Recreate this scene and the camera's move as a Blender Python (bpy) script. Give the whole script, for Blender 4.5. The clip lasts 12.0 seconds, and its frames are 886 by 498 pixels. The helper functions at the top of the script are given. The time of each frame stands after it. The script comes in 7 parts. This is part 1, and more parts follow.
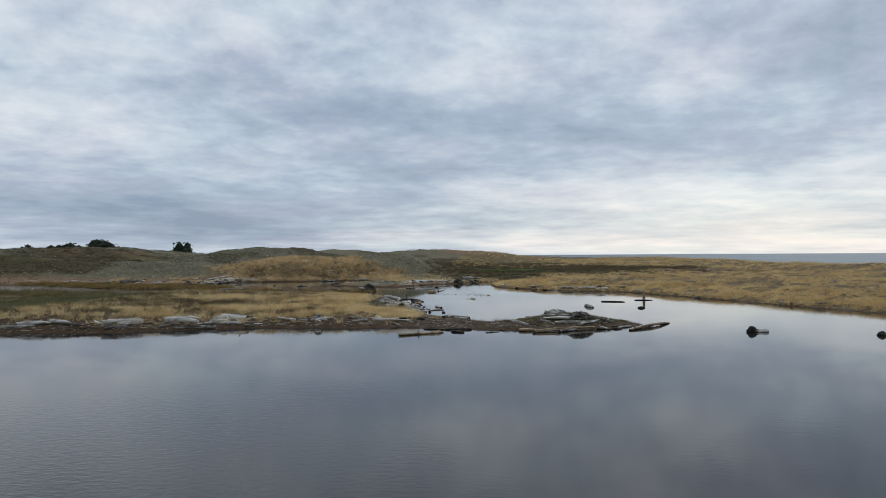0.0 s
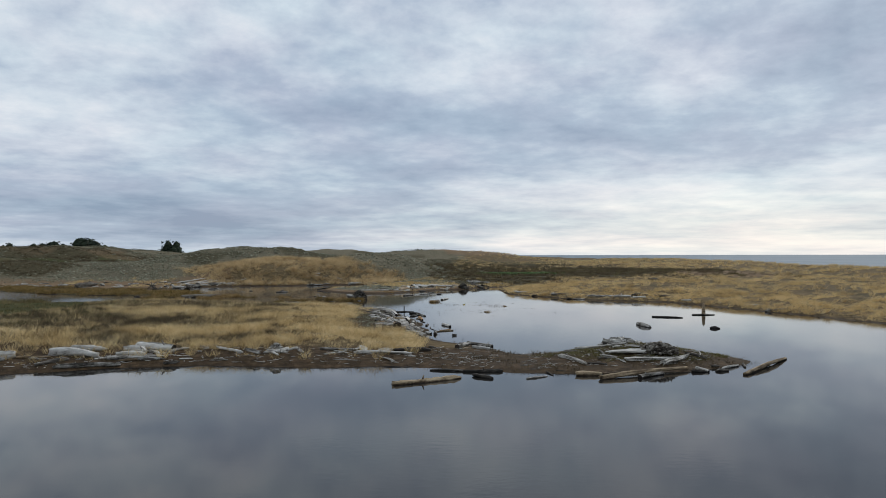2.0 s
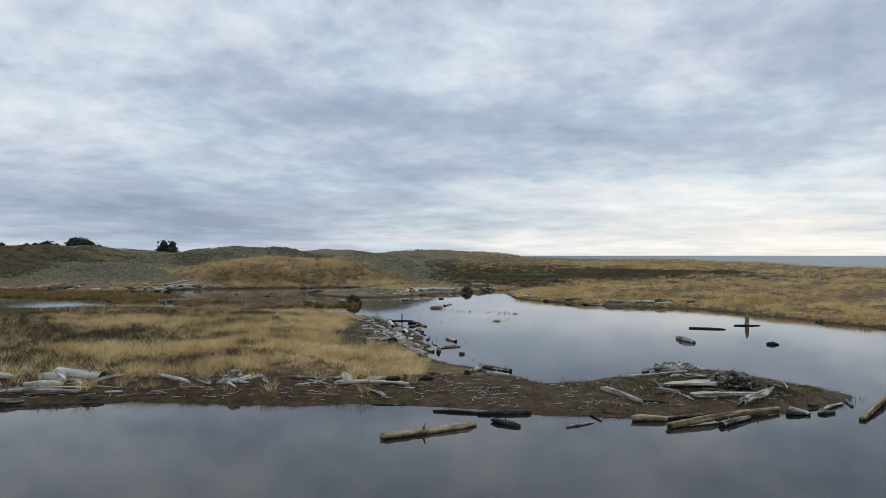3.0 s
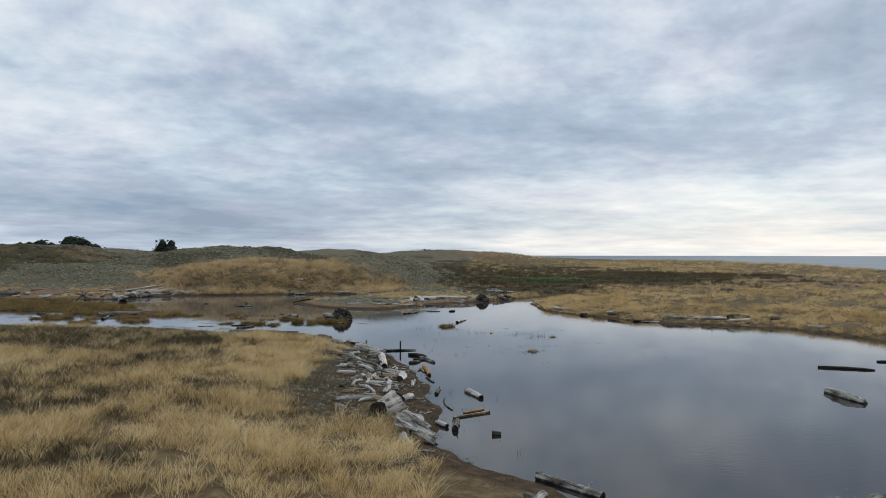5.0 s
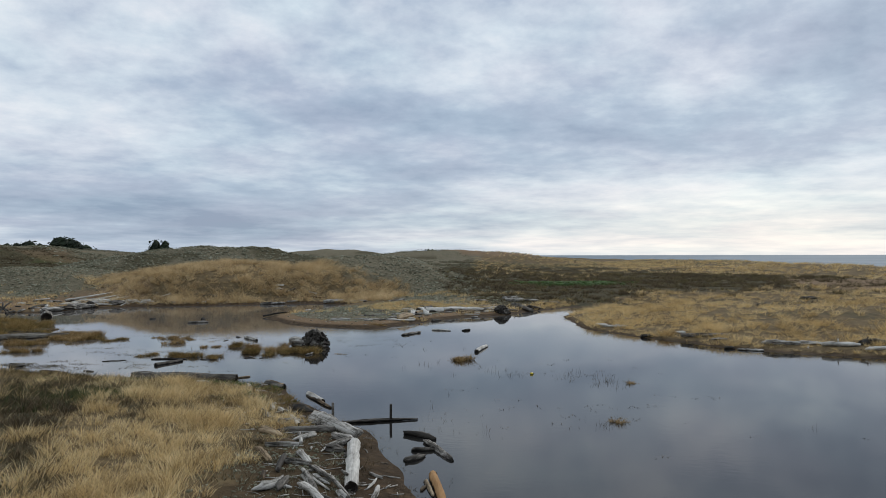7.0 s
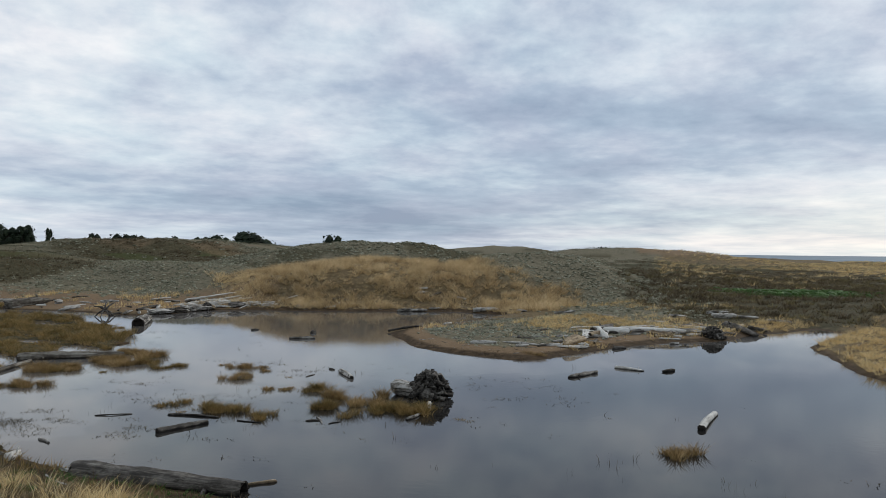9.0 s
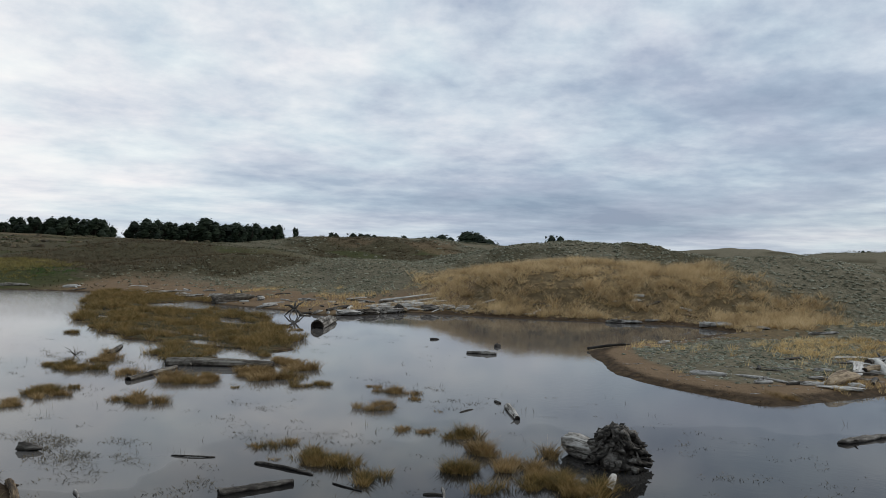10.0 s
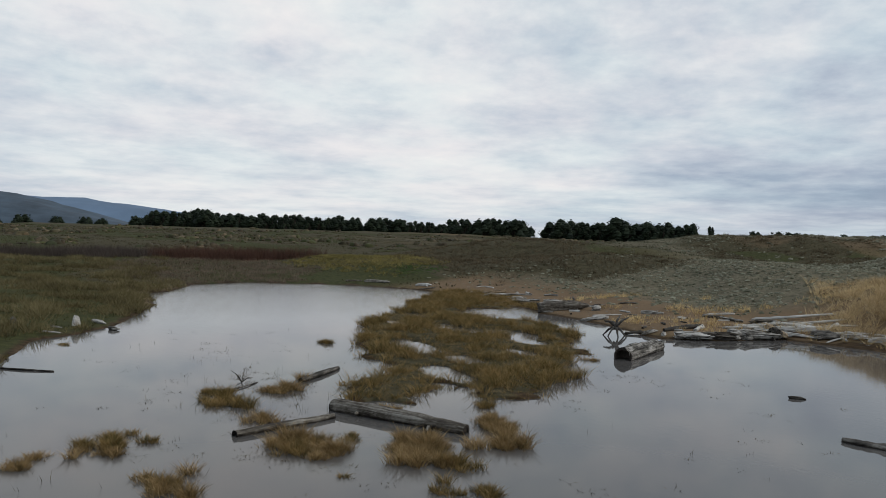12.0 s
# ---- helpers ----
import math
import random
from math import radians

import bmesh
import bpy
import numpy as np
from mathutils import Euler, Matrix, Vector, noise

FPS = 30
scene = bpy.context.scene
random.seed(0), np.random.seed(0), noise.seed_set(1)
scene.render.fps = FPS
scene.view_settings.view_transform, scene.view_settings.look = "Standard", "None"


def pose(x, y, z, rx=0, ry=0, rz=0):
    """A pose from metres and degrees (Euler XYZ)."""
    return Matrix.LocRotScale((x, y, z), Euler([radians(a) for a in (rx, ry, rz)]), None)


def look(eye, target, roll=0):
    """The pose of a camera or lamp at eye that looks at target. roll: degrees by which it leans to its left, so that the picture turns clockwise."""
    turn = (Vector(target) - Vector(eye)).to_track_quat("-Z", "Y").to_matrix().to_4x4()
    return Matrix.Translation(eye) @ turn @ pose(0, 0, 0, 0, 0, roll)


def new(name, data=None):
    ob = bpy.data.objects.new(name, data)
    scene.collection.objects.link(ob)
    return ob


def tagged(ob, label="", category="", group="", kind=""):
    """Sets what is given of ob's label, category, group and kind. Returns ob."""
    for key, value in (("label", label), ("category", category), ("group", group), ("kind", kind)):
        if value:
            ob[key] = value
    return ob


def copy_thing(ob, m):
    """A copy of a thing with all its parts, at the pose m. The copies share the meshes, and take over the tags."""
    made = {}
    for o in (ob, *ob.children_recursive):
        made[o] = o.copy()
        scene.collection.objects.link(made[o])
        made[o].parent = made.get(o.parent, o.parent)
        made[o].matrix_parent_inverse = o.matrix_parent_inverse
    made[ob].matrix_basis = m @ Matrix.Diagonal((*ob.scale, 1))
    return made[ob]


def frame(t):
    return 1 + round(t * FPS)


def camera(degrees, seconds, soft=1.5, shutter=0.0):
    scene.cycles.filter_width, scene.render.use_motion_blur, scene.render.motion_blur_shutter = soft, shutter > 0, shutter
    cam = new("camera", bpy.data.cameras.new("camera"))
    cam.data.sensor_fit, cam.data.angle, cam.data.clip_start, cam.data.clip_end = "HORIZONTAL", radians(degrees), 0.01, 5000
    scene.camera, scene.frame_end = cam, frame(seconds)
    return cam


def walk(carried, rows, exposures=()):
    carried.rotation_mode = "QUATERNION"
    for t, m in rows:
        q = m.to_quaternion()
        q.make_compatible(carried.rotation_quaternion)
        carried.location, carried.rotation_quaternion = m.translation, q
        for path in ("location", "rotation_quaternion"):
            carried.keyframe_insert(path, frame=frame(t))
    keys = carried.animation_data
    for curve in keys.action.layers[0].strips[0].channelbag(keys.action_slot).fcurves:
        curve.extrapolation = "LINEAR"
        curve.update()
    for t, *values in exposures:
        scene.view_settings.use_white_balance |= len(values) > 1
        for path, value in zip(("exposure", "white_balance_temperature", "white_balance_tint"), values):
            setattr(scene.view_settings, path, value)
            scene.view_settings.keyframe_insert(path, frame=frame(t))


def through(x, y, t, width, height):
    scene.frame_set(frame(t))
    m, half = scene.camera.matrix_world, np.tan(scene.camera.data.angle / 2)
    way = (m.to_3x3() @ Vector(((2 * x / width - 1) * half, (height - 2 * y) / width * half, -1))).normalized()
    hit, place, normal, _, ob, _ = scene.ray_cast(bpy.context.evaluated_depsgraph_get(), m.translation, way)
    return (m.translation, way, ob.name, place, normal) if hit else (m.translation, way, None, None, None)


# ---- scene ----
cam = camera(62.2, 12.0, soft=0.85)

PATH = [
    (0, (1.969, 1.226, 5.023), (1.894, 3.225, 5.038), -0.3),
    (0.5, (1.397, 5.347, 5.112), (1.33, 7.346, 5.124), -0.1),
    (1, (1.112, 9.43, 5.108), (1.044, 11.429, 5.123), -0.2),
    (1.5, (0.801, 13.611, 5.142), (0.733, 15.609, 5.157), -0.1),
    (2, (0.479, 17.706, 5.179), (0.412, 19.704, 5.194), -0.1),
    (2.5, (0.179, 21.847, 5.216), (0.113, 23.845, 5.23), 0.0),
    (3, (-0.054, 26.007, 5.215), (-0.122, 28.006, 5.231), -0.0),
    (3.2, (-0.172, 27.612, 5.223), (-0.241, 29.61, 5.241), -0.0),
    (4.8, (-0.882, 40.549, 5.454), (-0.97, 42.547, 5.47), -0.0),
    (5, (-1.032, 42.23, 5.46), (-1.119, 44.228, 5.475), 0.1),
    (5.5, (-1.338, 46.493, 5.474), (-1.426, 48.491, 5.489), 0.0),
    (6, (-1.734, 50.776, 5.494), (-1.818, 52.774, 5.509), 0.1),
    (6.5, (-1.96, 55.068, 5.525), (-2.049, 57.066, 5.539), 0.1),
    (6.7, (-2.112, 56.84, 5.493), (-2.2, 58.838, 5.509), -0.1),
    (8.3, (-3.264, 70.444, 5.678), (-3.521, 72.427, 5.683), 0.6),
    (8.5, (-3.443, 72.142, 5.627), (-3.754, 74.118, 5.634), 0.5),
    (9, (-3.971, 76.274, 5.61), (-4.522, 78.196, 5.615), 0.6),
    (9.5, (-4.569, 80.437, 5.607), (-5.412, 82.25, 5.606), 0.9),
    (10, (-5.427, 84.474, 5.582), (-6.53, 86.142, 5.579), 1.3),
    (10.5, (-6.501, 88.362, 5.588), (-7.83, 89.856, 5.578), 1.4),
    (11, (-7.865, 92.172, 5.542), (-9.396, 93.459, 5.526), 1.3),
    (11.5, (-9.688, 95.642, 5.509), (-11.382, 96.705, 5.486), 1.3),
    (12, (-11.67, 98.882, 5.478), (-13.492, 99.707, 5.449), 1.4),
]
walk(cam, [(t, look(eye, target, roll)) for t, eye, target, roll in PATH], exposures=[(0, -0.02), (2, 0.03), (5, 0.08), (8.5, 0.08), (10, 0.0), (11, -0.1), (12, -0.15)])

# ---- daylight: a hidden sun behind broken stratus ----
SUN_AZ, SUN_EL = 28.0, 30.0          # degrees: from +y towards +x, above the horizon


def math_node(nt, op, a, b=None, c=None):
    n = nt.nodes.new("ShaderNodeMath")
    n.operation = op
    for i, v in enumerate((a, b, c)):
        if v is None:
            continue
        if isinstance(v, (int, float)):
            n.inputs[i].default_value = v
        else:
            nt.links.new(v, n.inputs[i])
    return n.outputs[0]


def noise_node(nt, vec, scale, detail=5.0, rough=0.55, distort=0.0):
    n = nt.nodes.new("ShaderNodeTexNoise")
    n.inputs["Scale"].default_value = scale
    n.inputs["Detail"].default_value = detail
    n.inputs["Roughness"].default_value = rough
    n.inputs["Distortion"].default_value = distort
    if vec is not None:
        nt.links.new(vec, n.inputs["Vector"])
    return n.outputs["Fac"]


def ramp_node(nt, fac, stops):
    n = nt.nodes.new("ShaderNodeValToRGB")
    e = n.color_ramp.elements
    while len(e) < len(stops):
        e.new(0.5)
    for el, (p, col) in zip(e, stops):
        el.position = p
        el.color = (*col, 1) if len(col) == 3 else col
    nt.links.new(fac, n.inputs[0])
    return n.outputs[0]


def mix_node(nt, fac, a, b, blend="MIX"):
    n = nt.nodes.new("ShaderNodeMix")
    n.data_type, n.blend_type = "RGBA", blend
    for sock, v in ((n.inputs[0], fac), (n.inputs[6], a), (n.inputs[7], b)):
        if isinstance(v, (int, float)):
            sock.default_value = v
        elif isinstance(v, tuple):
            sock.default_value = (*v, 1)
        else:
            nt.links.new(v, sock)
    return n.outputs[2]


def build_world():
    world = bpy.data.worlds.new("overcast_sky")
    scene.world = world
    world.use_nodes = True
    nt = world.node_tree
    nt.nodes.clear()
    out = nt.nodes.new("ShaderNodeOutputWorld")
    sky = nt.nodes.new("ShaderNodeTexSky")
    sky.sky_type = "NISHITA"
    sky.sun_disc = False
    sky.sun_elevation, sky.sun_rotation = radians(SUN_EL), radians(SUN_AZ)
    clear = nt.nodes.new("ShaderNodeBackground")
    clear.inputs["Strength"].default_value = 0.07
    nt.links.new(sky.outputs[0], clear.inputs["Color"])

    coord = nt.nodes.new("ShaderNodeTexCoord")
    sep = nt.nodes.new("ShaderNodeSeparateXYZ")
    nt.links.new(coord.outputs["Generated"], sep.inputs[0])
    x, y, z = sep.outputs
    up = math_node(nt, "MAXIMUM", z, 0.0)
    az = math_node(nt, "ARCTAN2", x, y)
    el = math_node(nt, "ARCSINE", z)
    # the cloud deck: lumps that grow longer and thinner towards the horizon
    comb = nt.nodes.new("ShaderNodeCombineXYZ")
    nt.links.new(math_node(nt, "MULTIPLY", az, 4.6), comb.inputs[0])
    nt.links.new(math_node(nt, "MULTIPLY", math_node(nt, "LOGARITHM", math_node(nt, "ADD", up, 0.06), math.e), 3.0), comb.inputs[1])
    turn = nt.nodes.new("ShaderNodeMapping")
    turn.inputs["Rotation"].default_value = (0, 0, radians(8))
    turn.inputs["Location"].default_value = CLOUD_SHIFT
    nt.links.new(comb.outputs[0], turn.inputs[0])
    broad = noise_node(nt, turn.outputs[0], 0.75, 4.0, 0.5, 0.3)
    fine = noise_node(nt, turn.outputs[0], 2.0, 7.0, 0.52, 0.15)

    def bank(a, e, w, h, amount):
        """One cloud bank: a soft patch at azimuth a and elevation e, in degrees."""
        u = math_node(nt, "DIVIDE", math_node(nt, "SUBTRACT", az, radians(a)), radians(w))
        v = math_node(nt, "DIVIDE", math_node(nt, "SUBTRACT", el, radians(e)), radians(h))
        r = math_node(nt, "ADD", math_node(nt, "MULTIPLY", u, u), math_node(nt, "MULTIPLY", v, v))
        return math_node(nt, "MULTIPLY", math_node(nt, "EXPONENT", math_node(nt, "MULTIPLY", r, -1.0)), amount)

    light = math_node(nt, "ADD", math_node(nt, "ADD", math_node(nt, "MULTIPLY", broad, 0.4), math_node(nt, "MULTIPLY", fine, 0.37)), 0.11)
    wisps = noise_node(nt, turn.outputs[0], 5.5, 5.0, 0.58, 0.0)
    light = math_node(nt, "ADD", light, math_node(nt, "MULTIPLY", math_node(nt, "SUBTRACT", wisps, 0.5), 0.22))
    for a, e, w, h, amount in BANKS:
        light = math_node(nt, "ADD", light, bank(a, e, w, h, amount))
    cloud_col = ramp_node(nt, light, CLOUD_STOPS)
    # thin cloud lets a little lavender or blue through; low over the sea it is cream
    tinge = ramp_node(nt, noise_node(nt, turn.outputs[0], 1.2, 4.0, 0.5), [(0.35, (0.965, 1.0, 1.02)), (0.65, (1.02, 0.985, 1.01))])
    cloud_col = mix_node(nt, 1.0, cloud_col, tinge, "MULTIPLY")
    cloud_col = mix_node(nt, bank(24, 1.5, 30, 3.2, 1.0), cloud_col, mix_node(nt, 1.0, cloud_col, (1.03, 0.99, 0.93), "MULTIPLY"))
    cloud = nt.nodes.new("ShaderNodeBackground")
    cloud.inputs["Strength"].default_value = CLOUD_STRENGTH
    nt.links.new(cloud_col, cloud.inputs["Color"])
    mix = nt.nodes.new("ShaderNodeMixShader")
    mix.inputs[0].default_value = 0.93
    nt.links.new(clear.outputs[0], mix.inputs[1])
    nt.links.new(cloud.outputs[0], mix.inputs[2])
    nt.links.new(mix.outputs[0], out.inputs["Surface"])


CLOUD_SHIFT = (1.3, 0.4, 0.0)
# azimuth, elevation, half-width, half-height in degrees, and how much lighter or darker
BANKS = [
    (-54, 17, 11, 8, 0.07), (-34, 15, 12, 7, 0.07), (-15, 11.5, 12, 2.6, -0.09), (6, 9.5, 13, 2.8, -0.15), (27, 15, 11, 7, -0.16),
    (-27, 3.6, 14, 2.8, -0.16), (22, 3.4, 17, 2.4, 0.15), (22, 0.6, 26, 0.9, 0.16), (-70, 9, 26, 8, 0.11), (-92, 20, 26, 14, 0.21), (-88, 3.0, 26, 2.2, 0.08),
    (-10, 4, 8, 3, -0.07), (-6, 15, 9, 4, -0.03), (-62, 4, 13, 4, 0.08), (-40, 4.0, 10, 4.0, -0.02), (-18, 2.2, 9, 2.2, -0.09),
]
CLOUD_STOPS = [(0.24, (0.255, 0.325, 0.43)), (0.40, (0.388, 0.463, 0.563)), (0.54, (0.585, 0.655, 0.717)), (0.70, (0.815, 0.84, 0.845)), (0.9, (1.0, 0.98, 0.93))]
CLOUD_STRENGTH = 1.09
build_world()

sun_data = bpy.data.lights.new("sun", "SUN")
sun_data.energy, sun_data.angle, sun_data.color = 1.3, radians(25), (1.0, 0.95, 0.88)
sun = new("sun", sun_data)
sun.matrix_world = look((0, 0, 0), (-math.sin(radians(SUN_AZ)) * math.cos(radians(SUN_EL)), -math.cos(radians(SUN_AZ)) * math.cos(radians(SUN_EL)), -math.sin(radians(SUN_EL))))


# ---- materials ----
def material(name, rough=0.9):
    m = bpy.data.materials.new(name)
    m.use_nodes = True
    nt = m.node_tree
    return m, nt, nt.nodes["Principled BSDF"]


def object_coord(nt, scale=(1, 1, 1)):
    c = nt.nodes.new("ShaderNodeTexCoord")
    mp = nt.nodes.new("ShaderNodeMapping")
    mp.inputs["Scale"].default_value = scale
    nt.links.new(c.outputs["Object"], mp.inputs[0])
    return mp.outputs[0]


def bump(nt, bsdf, height, strength, distance):
    b = nt.nodes.new("ShaderNodeBump")
    b.inputs["Strength"].default_value, b.inputs["Distance"].default_value = strength, distance
    nt.links.new(height, b.inputs["Height"])
    nt.links.new(b.outputs[0], bsdf.inputs["Normal"])


def ground_material():
    m, nt, bsdf = material("ground")
    co = object_coord(nt)
    patch = noise_node(nt, co, 0.18, 4, 0.6)
    grain = noise_node(nt, co, 2.4, 6, 0.65)
    fine = noise_node(nt, co, 11.0, 4, 0.6)

    def attr(name):
        a = nt.nodes.new("ShaderNodeAttribute")
        a.attribute_name = name
        s = nt.nodes.new("ShaderNodeSeparateColor")
        nt.links.new(a.outputs["Color"], s.inputs[0])
        return s.outputs

    def patchy(fac, amount=0.55):
        f = math_node(nt, "ADD", fac, math_node(nt, "MULTIPLY", math_node(nt, "SUBTRACT", grain, 0.5), amount))
        return ramp_node(nt, f, [(0.3, (0, 0, 0)), (0.7, (1, 1, 1))])

    a, b = attr("cover"), attr("tint")
    col = ramp_node(nt, grain, [(0.25, (0.06, 0.043, 0.025)), (0.5, (0.135, 0.098, 0.053)), (0.75, (0.25, 0.186, 0.1))])
    grey = ramp_node(nt, grain, [(0.3, (0.08, 0.071, 0.046)), (0.7, (0.215, 0.188, 0.128))])
    # scrub ground; also colours the painted clump shade on the east bank
    scrub = ramp_node(nt, grain, [(0.3, (0.03, 0.03, 0.017)), (0.7, (0.115, 0.095, 0.055))])
    sand = ramp_node(nt, patch, [(0.3, (0.14, 0.094, 0.055)), (0.7, (0.225, 0.155, 0.095))])
    sand = mix_node(nt, 0.35, sand, ramp_node(nt, fine, [(0.3, (0.09, 0.06, 0.036)), (0.7, (0.29, 0.2, 0.12))]))
    mud = ramp_node(nt, grain, [(0.3, (0.022, 0.0145, 0.008)), (0.5, (0.055, 0.036, 0.02)), (0.72, (0.115, 0.074, 0.041))])
    green = ramp_node(nt, grain, [(0.3, (0.03, 0.034, 0.014)), (0.75, (0.085, 0.086, 0.034))])
    red = ramp_node(nt, grain, [(0.3, (0.05, 0.022, 0.014)), (0.7, (0.13, 0.062, 0.036))])
    col = mix_node(nt, patchy(a[1]), col, grey)
    col = mix_node(nt, patchy(a[2]), col, scrub)
    col = mix_node(nt, patchy(b[0]), col, green)
    col = mix_node(nt, patchy(b[1]), col, red)
    col = mix_node(nt, patchy(a[0], 0.4), col, sand)
    col = mix_node(nt, patchy(b[2], 0.3), col, mud)
    nt.links.new(col, bsdf.inputs["Base Color"])
    nt.links.new(ramp_node(nt, b[2], [(0.2, (0.97, 0.97, 0.97)), (0.9, (0.8, 0.8, 0.8))]), bsdf.inputs["Roughness"])
    bsdf.inputs["Specular IOR Level"].default_value = 0.06
    bump(nt, bsdf, math_node(nt, "ADD", grain, math_node(nt, "MULTIPLY", fine, 0.35)), 0.8, 0.14)
    return m


def water_material():
    m, nt, bsdf = material("lagoon_water")
    co = object_coord(nt)
    geo = nt.nodes.new("ShaderNodeNewGeometry")
    sep = nt.nodes.new("ShaderNodeSeparateXYZ")
    nt.links.new(geo.outputs["Position"], sep.inputs[0])
    # north of the spit the lagoon is shallow and silty; sky sheen painted in westward
    silt_sheen = math_node(nt, "ADD", math_node(nt, "MULTIPLY", sep.outputs[1], 0.008), math_node(nt, "MULTIPLY", sep.outputs[0], -0.01))
    silt_sheen = math_node(nt, "ADD", silt_sheen, math_node(nt, "MULTIPLY", math_node(nt, "SUBTRACT", noise_node(nt, co, 0.12, 3, 0.5), 0.5), 0.25))
    nt.links.new(ramp_node(nt, silt_sheen, [(0.95, (0.016, 0.015, 0.014)), (1.1, (0.05, 0.047, 0.043)), (1.26, (0.092, 0.086, 0.08))]), bsdf.inputs["Base Color"])
    bsdf.inputs["Roughness"].default_value = 0.03
    bsdf.inputs["IOR"].default_value = 1.333
    rip = noise_node(nt, object_coord(nt, (1.0, 1.7, 1)), 3.2, 3, 0.5, 0.4)
    where = ramp_node(nt, noise_node(nt, co, 0.045, 2, 0.5), [(0.4, (0.12, 0.12, 0.12)), (0.62, (1, 1, 1))])
    # a breath of wind at the open south end
    east = nt.nodes.new("ShaderNodeMapRange")
    east.inputs["From Min"].default_value, east.inputs["From Max"].default_value = 2.0, -5.0
    nt.links.new(sep.outputs[0], east.inputs["Value"])
    south = nt.nodes.new("ShaderNodeMapRange")
    south.inputs["From Min"].default_value, south.inputs["From Max"].default_value = 32.0, 14.0
    nt.links.new(sep.outputs[1], south.inputs["Value"])
    breeze = math_node(nt, "MULTIPLY", math_node(nt, "MULTIPLY", east.outputs[0], south.outputs[0]), 6.0)
    # and on the pond in the west
    west = nt.nodes.new("ShaderNodeMapRange")
    west.inputs["From Min"].default_value, west.inputs["From Max"].default_value = -50.0, -64.0
    nt.links.new(sep.outputs[0], west.inputs["Value"])
    breeze = math_node(nt, "ADD", breeze, math_node(nt, "MULTIPLY", west.outputs[0], 7.0))
    h = math_node(nt, "MULTIPLY", rip, math_node(nt, "ADD", where, breeze))
    bump(nt, bsdf, h, 0.12, 0.02)
    return m


def sea_material():
    m, nt, bsdf = material("sea_water")
    chop = noise_node(nt, object_coord(nt, (1, 0.12, 1)), 0.02, 4, 0.6)
    nt.links.new(ramp_node(nt, chop, [(0.3, (0.10, 0.15, 0.19)), (0.7, (0.17, 0.22, 0.26))]), bsdf.inputs["Base Color"])
    bsdf.inputs["Roughness"].default_value = 0.75
    bsdf.inputs["Specular IOR Level"].default_value = 0.12
    return m


def blade_material(name, stops, through=0.3, rough=0.75, patch_scale=0.22):
    """Leaves and stalks: colour varies from blade to blade and over the ground."""
    m, nt, bsdf = material(name)
    geo = nt.nodes.new("ShaderNodeNewGeometry")
    near, wide = noise_node(nt, object_coord(nt), patch_scale * 4.5, 4, 0.6), noise_node(nt, object_coord(nt), patch_scale, 4, 0.6)
    patch = math_node(nt, "ADD", math_node(nt, "MULTIPLY", near, 0.75), math_node(nt, "MULTIPLY", wide, 0.55))
    patch = math_node(nt, "SUBTRACT", math_node(nt, "MULTIPLY", patch, 1.3), 0.32)
    f = math_node(nt, "ADD", math_node(nt, "MULTIPLY", geo.outputs["Random Per Island"], 0.5), math_node(nt, "MULTIPLY", math_node(nt, "SUBTRACT", patch, 0.25), 1.0))
    col = ramp_node(nt, f, stops)
    nt.links.new(col, bsdf.inputs["Base Color"])
    bsdf.inputs["Roughness"].default_value = rough
    bsdf.inputs["Specular IOR Level"].default_value = 0.2
    tr = nt.nodes.new("ShaderNodeBsdfTranslucent")
    nt.links.new(col, tr.inputs["Color"])
    mx = nt.nodes.new("ShaderNodeMixShader")
    mx.inputs[0].default_value = through
    nt.links.new(bsdf.outputs[0], mx.inputs[1])
    nt.links.new(tr.outputs[0], mx.inputs[2])
    nt.links.new(mx.outputs[0], nt.nodes["Material Output"].inputs["Surface"])
    return m


def wood_material(name, stops, along=(1.2, 9.0, 9.0), rough=0.85):
    """Weathered wood: grain along the piece, cracks, blotches, and a wet foot near the water line."""
    m, nt, bsdf = material(name)
    co = object_coord(nt, along)
    info = nt.nodes.new("ShaderNodeObjectInfo")
    grain = noise_node(nt, co, 1.1, 6, 0.75, 0.5)
    stain = noise_node(nt, object_coord(nt), 3.2, 4, 0.65)
    f = math_node(nt, "ADD", math_node(nt, "MULTIPLY", grain, 0.8), math_node(nt, "MULTIPLY", stain, 0.32))
    f = math_node(nt, "SUBTRACT", f, 0.05)
    f = math_node(nt, "ADD", f, math_node(nt, "MULTIPLY", math_node(nt, "SUBTRACT", info.outputs["Random"], 0.5), 0.2))
    col = ramp_node(nt, f, stops)
    geo = nt.nodes.new("ShaderNodeNewGeometry")
    sep = nt.nodes.new("ShaderNodeSeparateXYZ")
    nt.links.new(geo.outputs["Position"], sep.inputs[0])
    wet = math_node(nt, "ADD", sep.outputs[2], math_node(nt, "MULTIPLY", math_node(nt, "SUBTRACT", stain, 0.5), 0.14))
    wet = ramp_node(nt, math_node(nt, "MULTIPLY", wet, 6.0), [(0.12, (1, 1, 1)), (0.5, (0, 0, 0))])
    col = mix_node(nt, wet, col, mix_node(nt, 1.0, col, (0.22, 0.2, 0.19), "MULTIPLY"))
    nt.links.new(col, bsdf.inputs["Base Color"])
    bsdf.inputs["Roughness"].default_value = rough
    bsdf.inputs["Specular IOR Level"].default_value = 0.25
    bump(nt, bsdf, f, 1.0, 0.06)
    return m


